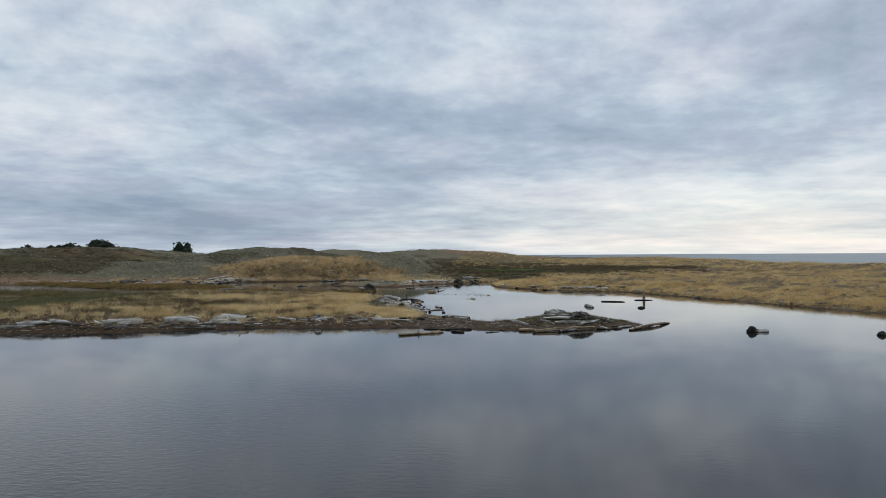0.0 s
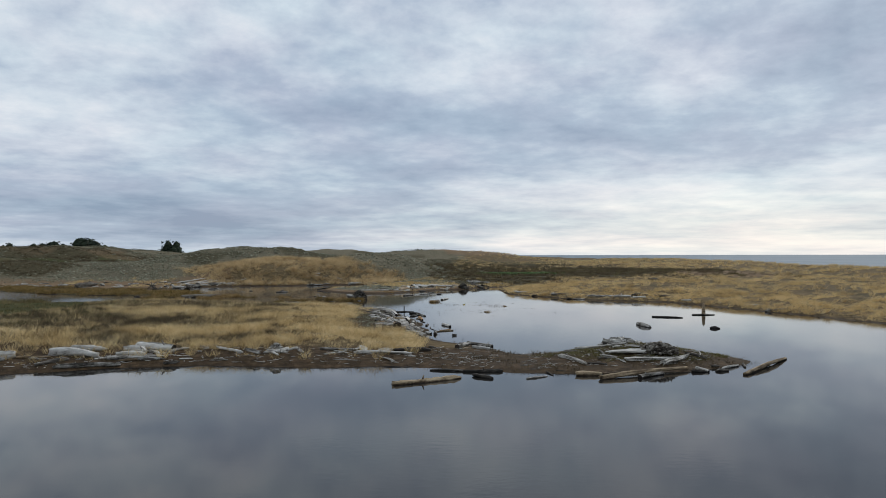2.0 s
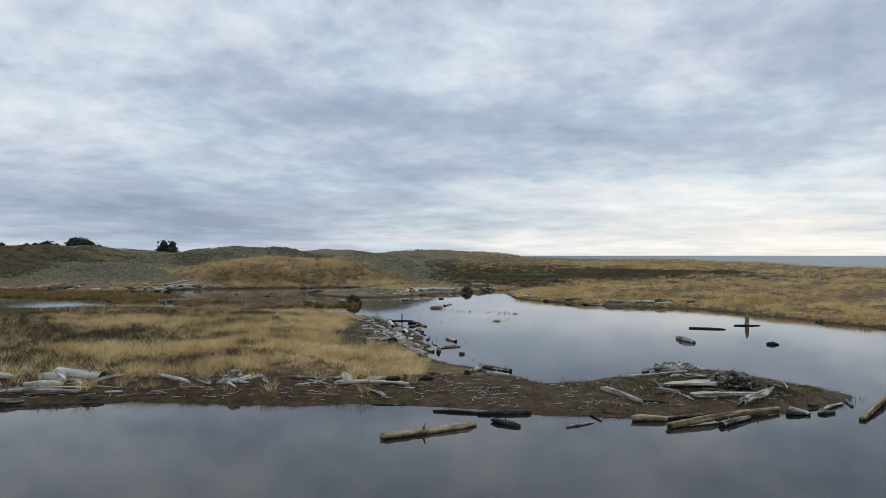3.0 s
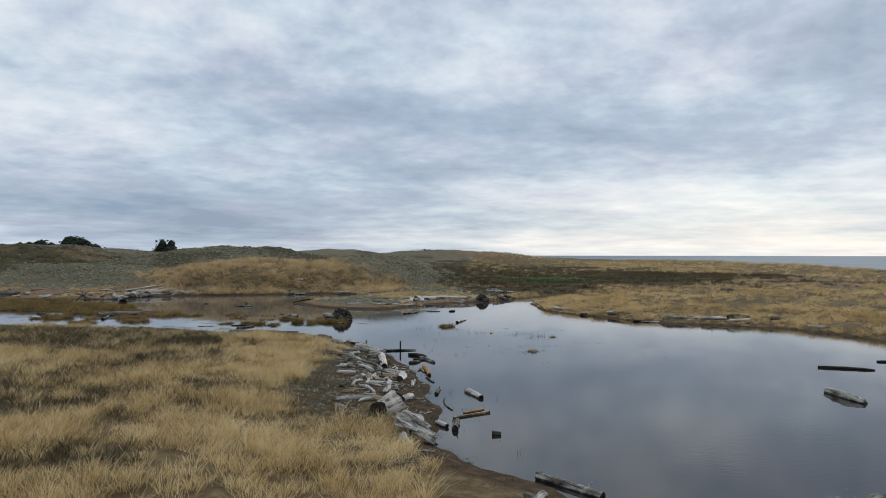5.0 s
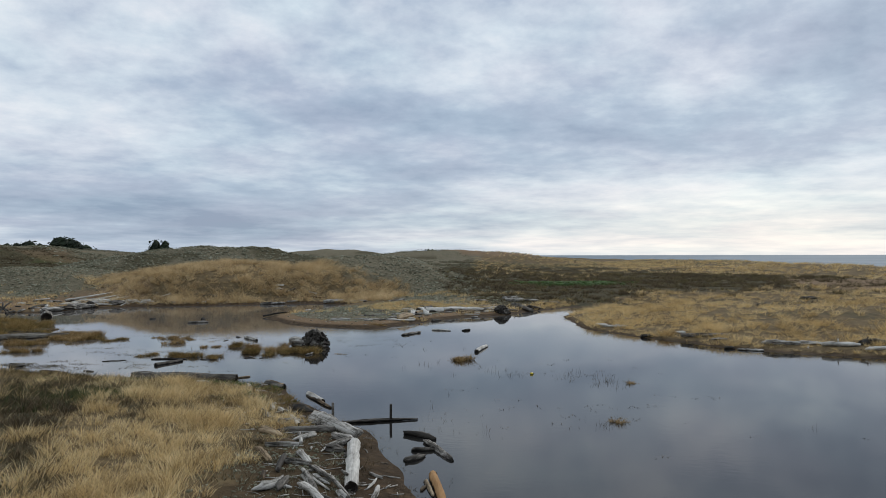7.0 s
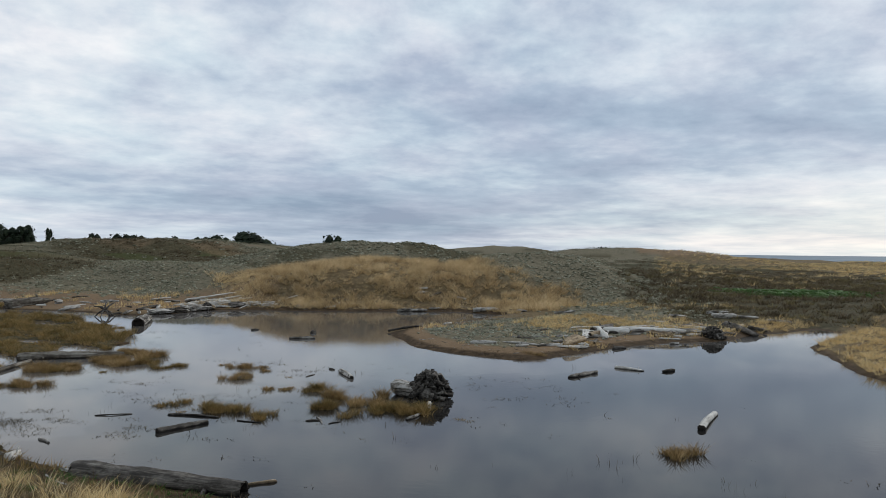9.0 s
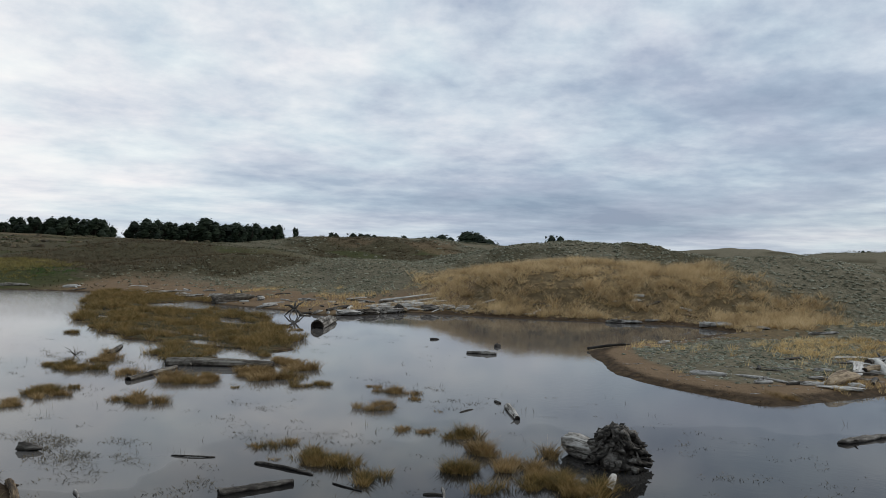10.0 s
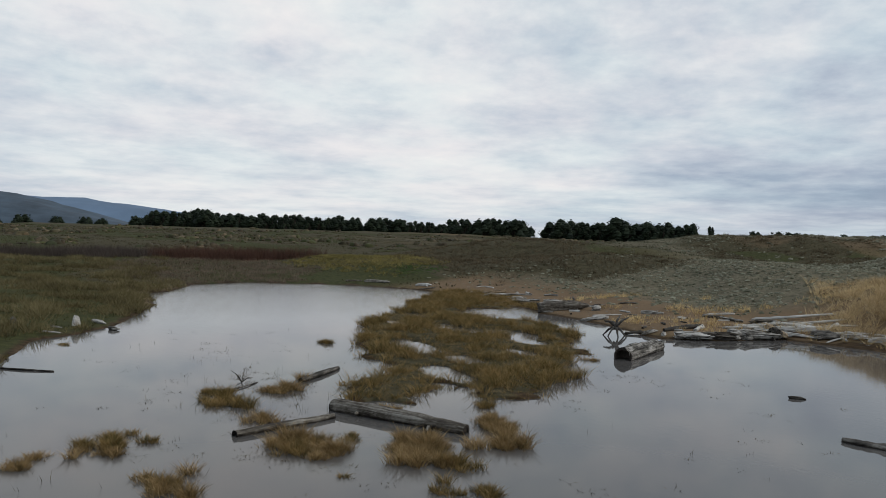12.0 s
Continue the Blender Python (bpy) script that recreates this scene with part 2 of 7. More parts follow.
GROUND = ground_material()
WATER = water_material()
SEA = sea_material()
DRY_GRASS = blade_material("dry_beach_grass", [(0.12, (0.12, 0.076, 0.038)), (0.34, (0.41, 0.285, 0.125)), (0.56, (0.71, 0.535, 0.268)), (0.88, (0.84, 0.71, 0.44))])
BANK_GRASS = blade_material("bank_grass", [(0.1, (0.12, 0.075, 0.034)), (0.34, (0.44, 0.3, 0.128)), (0.58, (0.7, 0.515, 0.247)), (0.92, (0.82, 0.665, 0.38))], patch_scale=0.12)
SEDGE = blade_material("marsh_sedge", [(0.12, (0.028, 0.032, 0.011)), (0.34, (0.1, 0.083, 0.027)), (0.54, (0.235, 0.152, 0.052)), (0.88, (0.43, 0.3, 0.13))], patch_scale=0.6)
SCRUB = blade_material("dark_scrub", [(0.15, (0.034, 0.027, 0.016)), (0.5, (0.1, 0.075, 0.043)), (0.9, (0.21, 0.16, 0.093))], 0.15)
ISLET_MOSS = blade_material("olive_moss", [(0.15, (0.05, 0.045, 0.02)), (0.5, (0.13, 0.12, 0.05)), (0.9, (0.25, 0.22, 0.1))], 0.2)
PLAIN_SCRUB = blade_material("plain_scrub", [(0.1, (0.042, 0.036, 0.019)), (0.9, (0.1, 0.084, 0.045))], 0.1, patch_scale=0.04)
GREEN = blade_material("green_herbs", [(0.15, (0.028, 0.033, 0.013)), (0.5, (0.06, 0.066, 0.025)), (0.9, (0.115, 0.115, 0.046))], 0.25)
BRIGHT_GREEN = blade_material("fresh_green_herbs", [(0.15, (0.03, 0.06, 0.015)), (0.9, (0.1, 0.18, 0.05))], 0.25)
SILVER = blade_material("silver_dune_plants", [(0.1, (0.08, 0.076, 0.045)), (0.38, (0.15, 0.145, 0.094)), (0.62, (0.22, 0.213, 0.146)), (0.9, (0.3, 0.292, 0.212))], 0.2, patch_scale=0.3)
PALE_HERB = blade_material("pale_beach_herbs", [(0.1, (0.085, 0.083, 0.05)), (0.5, (0.2, 0.203, 0.14)), (0.9, (0.38, 0.385, 0.3))], 0.3, patch_scale=0.6)
OLIVE_GRASS = blade_material("olive_grass", [(0.1, (0.04, 0.034, 0.016)), (0.4, (0.105, 0.086, 0.038)), (0.65, (0.19, 0.155, 0.07)), (0.95, (0.32, 0.27, 0.14))], patch_scale=0.1)
PLAIN_GRASS = blade_material("plain_grass", [(0.15, (0.035, 0.033, 0.017)), (0.5, (0.07, 0.062, 0.029)), (0.9, (0.12, 0.102, 0.05))], 0.2, patch_scale=0.05)
DUNE_GRASS = blade_material("marram_grass", [(0.1, (0.12, 0.076, 0.038)), (0.32, (0.36, 0.252, 0.128)), (0.57, (0.6, 0.45, 0.245)), (0.92, (0.78, 0.64, 0.4))])
RED_TWIGS = blade_material("red_twigs", [(0.2, (0.04, 0.021, 0.015)), (0.8, (0.12, 0.06, 0.04))], 0.1)
DEAD_REEDS = blade_material("dead_reeds", [(0.1, (0.07, 0.052, 0.036)), (0.5, (0.16, 0.122, 0.086)), (0.9, (0.27, 0.21, 0.15))], 0.15)
BARE_TWIGS = blade_material("bare_twigs", [(0.2, (0.036, 0.028, 0.024)), (0.8, (0.1, 0.078, 0.064))], 0.1)
YELLOW_GREEN = blade_material("yellow_green_grass", [(0.1, (0.06, 0.052, 0.018)), (0.36, (0.15, 0.128, 0.042)), (0.6, (0.26, 0.215, 0.07)), (0.92, (0.4, 0.325, 0.125))], 0.25, patch_scale=0.14)
TAN_SEDGE = blade_material("tan_sedge", [(0.1, (0.05, 0.038, 0.015)), (0.38, (0.19, 0.126, 0.052)), (0.6, (0.36, 0.24, 0.105)), (0.92, (0.54, 0.4, 0.21))], patch_scale=0.6)
REEDS = blade_material("reed_stalks", [(0.2, (0.03, 0.025, 0.015)), (0.8, (0.14, 0.11, 0.06))], 0.1)
CYPRESS = blade_material("cypress_foliage", [(0.2, (0.008, 0.014, 0.008)), (0.8, (0.028, 0.04, 0.02))], 0.1)
GREY_WOOD = wood_material("weathered_grey_wood", [(0.35, (0.022, 0.019, 0.015)), (0.42, (0.15, 0.136, 0.115)), (0.5, (0.38, 0.36, 0.325)), (0.68, (0.66, 0.64, 0.59))], along=(0.5, 8.0, 8.0))
MID_WOOD = wood_material("brown_grey_driftwood", [(0.36, (0.018, 0.014, 0.011)), (0.47, (0.075, 0.062, 0.047)), (0.57, (0.21, 0.19, 0.158)), (0.76, (0.44, 0.415, 0.365))], along=(0.5, 8.0, 8.0))
DARK_WOOD = wood_material("waterlogged_wood", [(0.32, (0.014, 0.012, 0.01)), (0.5, (0.05, 0.043, 0.035)), (0.62, (0.15, 0.135, 0.115)), (0.8, (0.36, 0.34, 0.3))], rough=0.75)
TAN_WOOD = wood_material("tan_driftwood", [(0.36, (0.028, 0.019, 0.012)), (0.46, (0.15, 0.105, 0.062)), (0.58, (0.38, 0.29, 0.185)), (0.78, (0.56, 0.46, 0.32))], along=(0.45, 9.0, 9.0))
RAW_WOOD = wood_material("freshly_cut_wood", [(0.25, (0.3, 0.155, 0.06)), (0.8, (0.55, 0.33, 0.15))])
END_WOOD = wood_material("dark_rotten_heartwood", [(0.25, (0.01, 0.008, 0.007)), (0.8, (0.075, 0.06, 0.048))])
BARK = wood_material("bark", [(0.3, (0.03, 0.024, 0.018)), (0.7, (0.1, 0.08, 0.06))])



def plain_material(name, col, rough, vary=0.3, scale=1.0):
    m, nt, bsdf = material(name)
    n = noise_node(nt, object_coord(nt), scale, 4, 0.6)
    nt.links.new(ramp_node(nt, n, [(0.3, tuple(v * (1 - vary) for v in col)), (0.7, tuple(v * (1 + vary) for v in col))]), bsdf.inputs["Base Color"])
    bsdf.inputs["Roughness"].default_value = rough
    return m


WHITE_PAINT = plain_material("white_car_paint", (0.75, 0.75, 0.74), 0.3, 0.04)
DARK_GLASS = plain_material("dark_glass", (0.02, 0.02, 0.022), 0.15, 0.1)
YELLOW_PLASTIC = plain_material("yellow_plastic", (0.62, 0.47, 0.03), 0.45, 0.12, 6.0)
# the blue of the distant air is mixed into the hills' base colour
HAZED_HILLS_NEAR = plain_material("hazed_wooded_hills", (0.045, 0.068, 0.092), 1.0, 0.35, 0.012)
HAZED_HILLS_FAR = plain_material("hazed_distant_hills", (0.12, 0.18, 0.26), 1.0, 0.12, 0.006)


# ---- the lie of the land ----
def vnoise(x, y, seed=0):
    """Smooth value noise, about 0 to 1, one cell per metre."""
    xi, yi = np.floor(x).astype(np.int64), np.floor(y).astype(np.int64)
    u, v = x - xi, y - yi
    u, v = u * u * (3 - 2 * u), v * v * (3 - 2 * v)

    def cell(i, j):
        h = (i * 374761393 + j * 668265263 + seed * 974711) & 0x7FFFFFFF
        h = ((h ^ (h >> 13)) * 1274126177) & 0x7FFFFFFF
        return ((h ^ (h >> 16)) & 0xFFFF) / 65535.0

    a, b, c, d = cell(xi, yi), cell(xi + 1, yi), cell(xi, yi + 1), cell(xi + 1, yi + 1)
    return (a * (1 - u) + b * u) * (1 - v) + (c * (1 - u) + d * u) * v


def fbm(x, y, seed=0, octaves=4):
    total, amp, norm = 0.0, 1.0, 0.0
    for o in range(octaves):
        total = total + amp * vnoise(x * 2**o + 17.3 * o, y * 2**o - 9.1 * o, seed + o)
        norm, amp = norm + amp, amp * 0.5
    return total / norm


def inside_distance(x, y, poly):
    """How far inside the outline each place lies; negative outside."""
    x, y = np.asarray(x, float), np.asarray(y, float)
    best, odd = np.full(x.shape, 1e18), np.zeros(x.shape, bool)
    n = len(poly)
    for k in range(n):
        (ax, ay), (bx, by) = poly[k], poly[(k + 1) % n]
        dx, dy = bx - ax, by - ay
        s = np.clip(((x - ax) * dx + (y - ay) * dy) / (dx * dx + dy * dy + 1e-12), 0, 1)
        best = np.minimum(best, (x - ax - s * dx) ** 2 + (y - ay - s * dy) ** 2)
        cross = (ay > y) != (by > y)
        odd ^= cross & (x < (bx - ax) * (y - ay) / (by - ay + 1e-12) + ax)
    d = np.sqrt(best)
    return np.where(odd, d, -d)


def smooth(a, b, x):
    s = np.clip((x - a) / (b - a), 0, 1)
    return s * s * (3 - 2 * s)


# the shores of the lagoon, one stretch after another
SPIT_SOUTH = [(-110, 46), (-60, 47), (-40, 47.2), (-28, 48), (-21, 48.6), (-17.9, 49.8), (-15.6, 50.9), (-12.2, 51.8), (-9.2, 51.4), (-5.9, 51.1), (-2.8, 51.8),
              (-0.4, 50.9), (1.8, 50.3), (5.1, 49.7), (9.9, 50.3), (13.1, 52.4), (14.2, 53.9)]
ISLET_NORTH = [(12.4, 56.4), (9, 57.6), (6.3, 57.7), (4.7, 56.2), (2.9, 55.9), (1.9, 57.5), (0.8, 59.4), (-0.9, 61)]
SPIT_EAST = [(-2, 63.1), (-2.4, 67.5), (-2.9, 71.4), (-3.5, 74.7), (-4.4, 78), (-5.5, 81.7), (-7.4, 84.2), (-9.2, 87.3), (-10.8, 89.7)]
SPIT_NORTH = [(-12.4, 90.8), (-16, 91.2), (-20, 91.9), (-24.5, 93.5), (-35, 95), (-46, 94.8), (-52, 95.6), (-57, 99), (-70, 102), (-82, 102)]
POND_WEST = [(-83, 104), (-93, 107), (-96, 113), (-92.7, 119), (-89.6, 124.3), (-80, 130)]
NORTH_SHORE = [(-66, 131), (-59, 128.5), (-52, 129), (-45, 127.5), (-43, 131), (-42.5, 135), (-39, 136), (-35, 136.7), (-28, 139), (-21.5, 141.7), (-17, 140)]
SAND_BAR = [(-18.8, 132), (-20, 127.9), (-21.3, 123), (-18.1, 118.1), (-15.3, 115.3), (-10.3, 113.7), (-7.2, 118.2), (-5, 122), (-2.9, 124.5), (0, 126), (1.7, 129), (4.5, 133), (8, 137)]
EAST_BANK = [(9, 134), (5.2, 125), (5.3, 115), (7.8, 110), (10.5, 106), (12.7, 102.4), (17.2, 100.3), (22, 97.5), (26.2, 87.4), (28, 82), (32, 71), (36, 62), (42, 45), (50, 20), (56, -30)]
FAR_SOUTH = [(40, -60), (-40, -70), (-95, -40), (-125, 10)]
LAGOON = SPIT_SOUTH + ISLET_NORTH + SPIT_EAST + SPIT_NORTH + POND_WEST + NORTH_SHORE + SAND_BAR + EAST_BANK + FAR_SOUTH
MARSH = [(-80.9, 130.4), (-66.7, 120.9), (-61.1, 117.1), (-55.3, 113.6), (-51.5, 111.8), (-47.8, 110.8), (-42.8, 109.6), (-41.1, 110.1), (-39, 108.3), (-37.2, 106.9), (-35, 106.4),
         (-34.1, 107.8), (-35.1, 109.1), (-38.7, 111.1), (-40.1, 112.1), (-35.9, 110.4), (-35.7, 111.5), (-33.2, 110.1), (-34, 112.3), (-36.2, 115.9), (-38.2, 116.7), (-42, 120.2),
         (-44.8, 121), (-48.8, 124.2), (-52.2, 125.6), (-56.2, 123.4), (-60.4, 121.6), (-63.6, 124.6), (-62.8, 129.8), (-70.2, 132), (-76.7, 132.6)]
# pools in the marsh: middle and half sizes along and across the way to the west
POOLS = [(-45.6, 112.8, 2.6, 1.0), (-52.6, 117.9, 2.2, 0.8), (-50.6, 119.2, 1.0, 1.7), (-48.2, 120.4, 2.2, 0.9), (-45.7, 119.6, 1.4, 0.7), (-59.2, 118.6, 1.5, 0.8), (-42.6, 117.2, 1.3, 0.5), (-41.6, 113.4, 1.3, 0.7), (-38.6, 111.3, 2.0, 0.7), (-55.8, 115.6, 1.6, 0.5)]

# crests of the dunes: middle, height over the flat, half length, half width, bearing of the crest, how flat the top is
DUNES = [
    (-30.5, 152.5, 2.95, 18.0, 9.0, 21, 2.6), (-18.5, 163.5, 3.9, 12.0, 9.5, 6, 1.5), (-61.5, 157.5, 2.15, 23, 8.5, 152, 1.6), (-84, 152, 1.5, 16, 9, 20, 1.3),
    (-112, 165, 3.3, 24, 13, 42, 1.5), (-121, 240, 5.0, 50, 20, 56, 1.3), (-52, 201, 4.2, 26, 14, 20, 1.3), (-74, 393, 5.0, 40, 25, 0, 1.3), (-10, 380, 4.6, 50, 20, 2, 1.3),
    (12, 400, 5.2, 18, 18, 0, 1.3), (-160, 190, 1.9, 30, 20, 30, 1.3), (60, 300, 0.8, 30, 90, 0, 1.3),
]


def shore_distance(x, y):
    """Metres inland from the lagoon's edge, which wavers a little; negative over water."""
    return -inside_distance(x, y, LAGOON) + 0.9 * (fbm(x / 2.2, y / 2.2, 3) - 0.5)


def height(x, y, d=None):
    x, y = np.asarray(x, float), np.asarray(y, float)
    if d is None:
        d = shore_distance(x, y)
    z = np.where(d > 0, 0.38 * (1 - np.exp(-d / 1.5)), np.maximum(d * 0.22, -0.9))
    flat = np.exp(-(((x - 1.5) / 5) ** 2 + ((y - 53) / 4.5) ** 2))
    z = np.where(d > 0, z * (1 - 0.55 * flat), z)
    land = smooth(0, 3, d)
    z = z + land * (0.30 * smooth(3, 9, d) + 0.35 * (fbm(x / 7, y / 7, 5) - 0.5))
    z = z + land * 0.34 * np.exp(-(((x - 9.4) / 2.6) ** 2 + ((y - 54.4) / 1.5) ** 2))
    north = smooth(100, 125, y) * smooth(20, -5, x) + smooth(-60, -100, x) * smooth(40, 70, y)
    z = z + np.clip(north, 0, 1) * (0.9 * smooth(5, 30, d) + 1.2 * smooth(25, 90, d)) * land
    z = z + smooth(-62, -84, x) * smooth(122, 132, y) * land * (1.0 * smooth(4, 15, d) - 1.1 * smooth(18, 60, d))
    z = z + smooth(-100, -400, x) * (5.4 - 2.0 * smooth(240, 340, y))
    east = smooth(4, 18, x) * (1 - smooth(84, 96, x))
    z = z + east * land * (0.55 * smooth(2, 22, d) + 0.5 * (fbm(x / 12, y / 12, 8) - 0.4) + 0.55 * smooth(3, 9, d) * (fbm(x / 3.6, y / 2.6, 31) - 0.5)) + 1.3 * np.exp(-(((x - 76) / 9) ** 2)) * land * (0.6 + 0.8 * fbm(x / 14, y / 14, 9))
    total = 0.0
    for cx, cy, h, a, b, bearing, power in DUNES:
        c, s = math.cos(radians(bearing)), math.sin(radians(bearing))
        u, v = ((x - cx) * c + (y - cy) * s) / a, (-(x - cx) * s + (y - cy) * c) / b
        total = total + (h * np.exp(-((u * u + v * v) ** power))) ** 4
    z = z + total**0.25 * land * (0.86 + 0.28 * fbm(x / 9, y / 9, 12))
    z = z + smooth(128, 150, y) * smooth(20, 0, x) * land * 1.0 * (fbm(x / 5.5, y / 5.5, 14) - 0.5)
    z = z + smooth(172, 205, y) * smooth(10, -10, x) * land * 1.7 * (fbm(x / 15, y / 15, 15) - 0.5)
    # the marsh: a mat just over the water, broken by pools
    m = np.minimum(inside_distance(x, y, MARSH), 1.2) + 2.4 * (fbm(x / 1.4, y / 1.4, 21) - 0.45)
    for px, py, pa, pb in POOLS:
        m = np.minimum(m, 1.6 * (np.sqrt(((x - px) / pa) ** 2 + ((y - py) / pb) ** 2) - 1) + 1.2 * (fbm(x / 0.9, y / 0.9, 22) - 0.5))
    z = np.where(m > 0, np.maximum(z, 0.05 + 0.08 * smooth(0, 1.5, m)), z)
    # the open sea to the west, and the valley floors far off
    z = z - 7 * smooth(88, 130, x)
    return z


def spans(lo, hi, step, grow, end_lo, end_hi):
    mid = np.arange(lo, hi + 1e-6, step)
    out, s = [hi], step
    while out[-1] < end_hi:
        s *= grow
        out.append(out[-1] + s)
    up = out[1:]
    out, s = [lo], step
    while out[-1] > end_lo:
        s *= grow
        out.append(out[-1] - s)
    return np.array(out[1:][::-1] + list(mid) + up)


def grid_mesh(name, X, Y, Z):
    ny, nx = X.shape
    me = bpy.data.meshes.new(name)
    me.vertices.add(nx * ny)
    me.vertices.foreach_set("co", np.stack([X, Y, Z], -1).astype(np.float32).ravel())
    i = np.arange((ny - 1) * nx).reshape(ny - 1, nx)[:, :-1].ravel()
    quads = np.stack([i, i + 1, i + nx + 1, i + nx], 1)
    me.loops.add(quads.size)
    me.loops.foreach_set("vertex_index", quads.ravel().astype(np.int32))
    me.polygons.add(len(quads))
    me.polygons.foreach_set("loop_start", (np.arange(len(quads)) * 4).astype(np.int32))
    me.polygons.foreach_set("use_smooth", np.ones(len(quads), bool))
    me.update(calc_edges=True)
    return me


def blob(x, y, cx, cy, rx, ry, ragged=0.5, seed=40):
    """1 inside a ragged oval patch of ground, 0 outside."""
    r = np.sqrt(((x - cx) / rx) ** 2 + ((y - cy) / ry) ** 2) + ragged * (fbm(x / (0.35 * rx), y / (0.35 * rx), seed) - 0.5) * 2
    return 1 - smooth(0.75, 1.15, r)


def ground_cover(x, y, d, z):
    """What grows or lies where: sand, silver plants, dark scrub and painted clump shade, green herbs, red thicket, mud,
    dry grass.
    """
    c = {}
    bar = smooth(112, 116, y) * (1 - smooth(129, 134, y)) * smooth(-23, -20, x) * (1 - smooth(4, 7, x))
    strand = (1 - smooth(4, 17, d)) * smooth(126, 131, y) * (1 - smooth(-42, -37, x)) * smooth(-92, -84, x)
    slip = blob(x, y, -60, 135.5, 18, 3) * 0.8
    c["sand"] = np.clip(bar * (1 - smooth(1.2, 3.4, d)) + strand * 0.8 + slip + blob(x, y, 50, 163, 11, 22, 0.3) + blob(x, y, 4, 385, 22, 18) * 0.8 + 0.5 * smooth(0.42, 0.6, fbm(x / 11, y / 11, 34)) * smooth(205, 220, y) * smooth(-30, -50, x) * (1 - smooth(300, 340, y)), 0, 1)
    yellow = blob(x, y, -32, 147.5, 18.5, 11.5, 0.35, 44)
    wild = smooth(128, 140, y) * (1 - smooth(-5, 3, x)) * smooth(3, 9, d)
    plain = smooth(-76, -96, x) * (1 - smooth(150, 195, y) * smooth(-300, -200, x))
    hollow = np.clip(blob(x, y, -104, 216, 22, 20, 0.35, 32) + blob(x, y, -96, 151, 24, 12, 0.4, 48), 0, 1)
    c["silver"] = np.clip(wild * (1 - yellow) * (1 - plain) * (1 - 0.85 * hollow) + bar * smooth(1.2, 3.0, d) * 0.9, 0, 1)
    # first term: shadows of the east bank's grass clumps, painted as streaks; then scrub
    c["scrub"] = np.clip(0.55 * smooth(0.54, 0.64, fbm(x / 3.6, y / 1.8, 31)) * (x > 6) * smooth(4, 10, d) + blob(x, y, 7, 157, 13, 26, 0.5, 47) + blob(x, y, 25, 160, 17, 15, 0.5, 35) + 0.9 * blob(x, y, 36, 188, 20, 24, 0.6, 36) + 0.95 * blob(x, y, -104, 216, 22, 20, 0.35, 32) + 0.7 * wild * smooth(162, 182, y) * smooth(0.47, 0.6, fbm(x / 10, y / 10, 41)) + 0.7 * blob(x, y, -66, 92, 26, 9, 0.5, 42) + 0.7 * blob(x, y, -28, 67, 10, 5, 0.6, 38) + 0.65 * smooth(0.5 + 0.06 * smooth(64, 74, y), 0.64, fbm(x / 3.2, y / 2.2, 37)) * (y > 56) * (y < 92) * smooth(-6, -11, x) * smooth(-58, -36, x + 8 * (fbm(x / 6, y / 6, 24) - 0.5)) + 0.5 * smooth(-14, -23, x) * smooth(-58, -36, x + 8 * (fbm(x / 6, y / 6, 24) - 0.5)) * (y > 56) * (y < 92) + 0.9 * blob(x, y, -17, 64, 4, 2.4, 0.6, 26) + blob(x, y, -22.5, 79, 7, 2.4, 0.5, 27) + 0.9 * blob(x, y, -25, 86.5, 6, 2.6, 0.5, 28) + 0.75 * blob(x, y, 16, 215, 27, 60, 0.7, 46) + 0.7 * blob(x, y, 12, 300, 26, 60, 0.8, 43) + blob(x, y, -96, 151, 24, 12, 0.4, 48) + plain * (0.55 + 0.6 * fbm(x / 30, y / 30, 50)) + 1.0 * (inside_distance(x, y, MARSH) > -1.5) + 1.6 * blob(x, y, -18, 80.5, 3.8, 2.6, 0.5, 51) + 1.2 * blob(x, y, -14.6, 75.2, 2.2, 2.6, 0.5, 52) + 1.4 * blob(x, y, -25, 86, 7, 3, 0.6, 49), 0, 1)
    c["green"] = np.clip(blob(x, y, 11, 167, 8, 9, 0.5, 53) + blob(x, y, -112, 211, 7, 5, 0.4, 54) + blob(x, y, -102, 228, 6, 7, 0.4, 33) + 0.25 * blob(x, y, -110, 132, 11, 7, 0.5, 55) + 0.7 * blob(x, y, -66, 92, 22, 8, 0.5, 56)
                         + 1.5 * blob(x, y, -18.3, 84.2, 3.6, 3.4, 0.5, 57) + 0.95 * blob(x, y, -38, 84, 10, 11, 0.4, 45) + 0.85 * plain * smooth(0.46, 0.6, fbm(x / 24, y / 10, 58)) + 0.8 * blob(x, y, -36, 70, 10, 8, 0.5, 39), 0, 1)
    c["red"] = blob(x, y, -128, 116, 8, 12, 0.3, 60)
    c["twigs"] = blob(x, y, -130, 96, 8, 13, 0.3, 63)
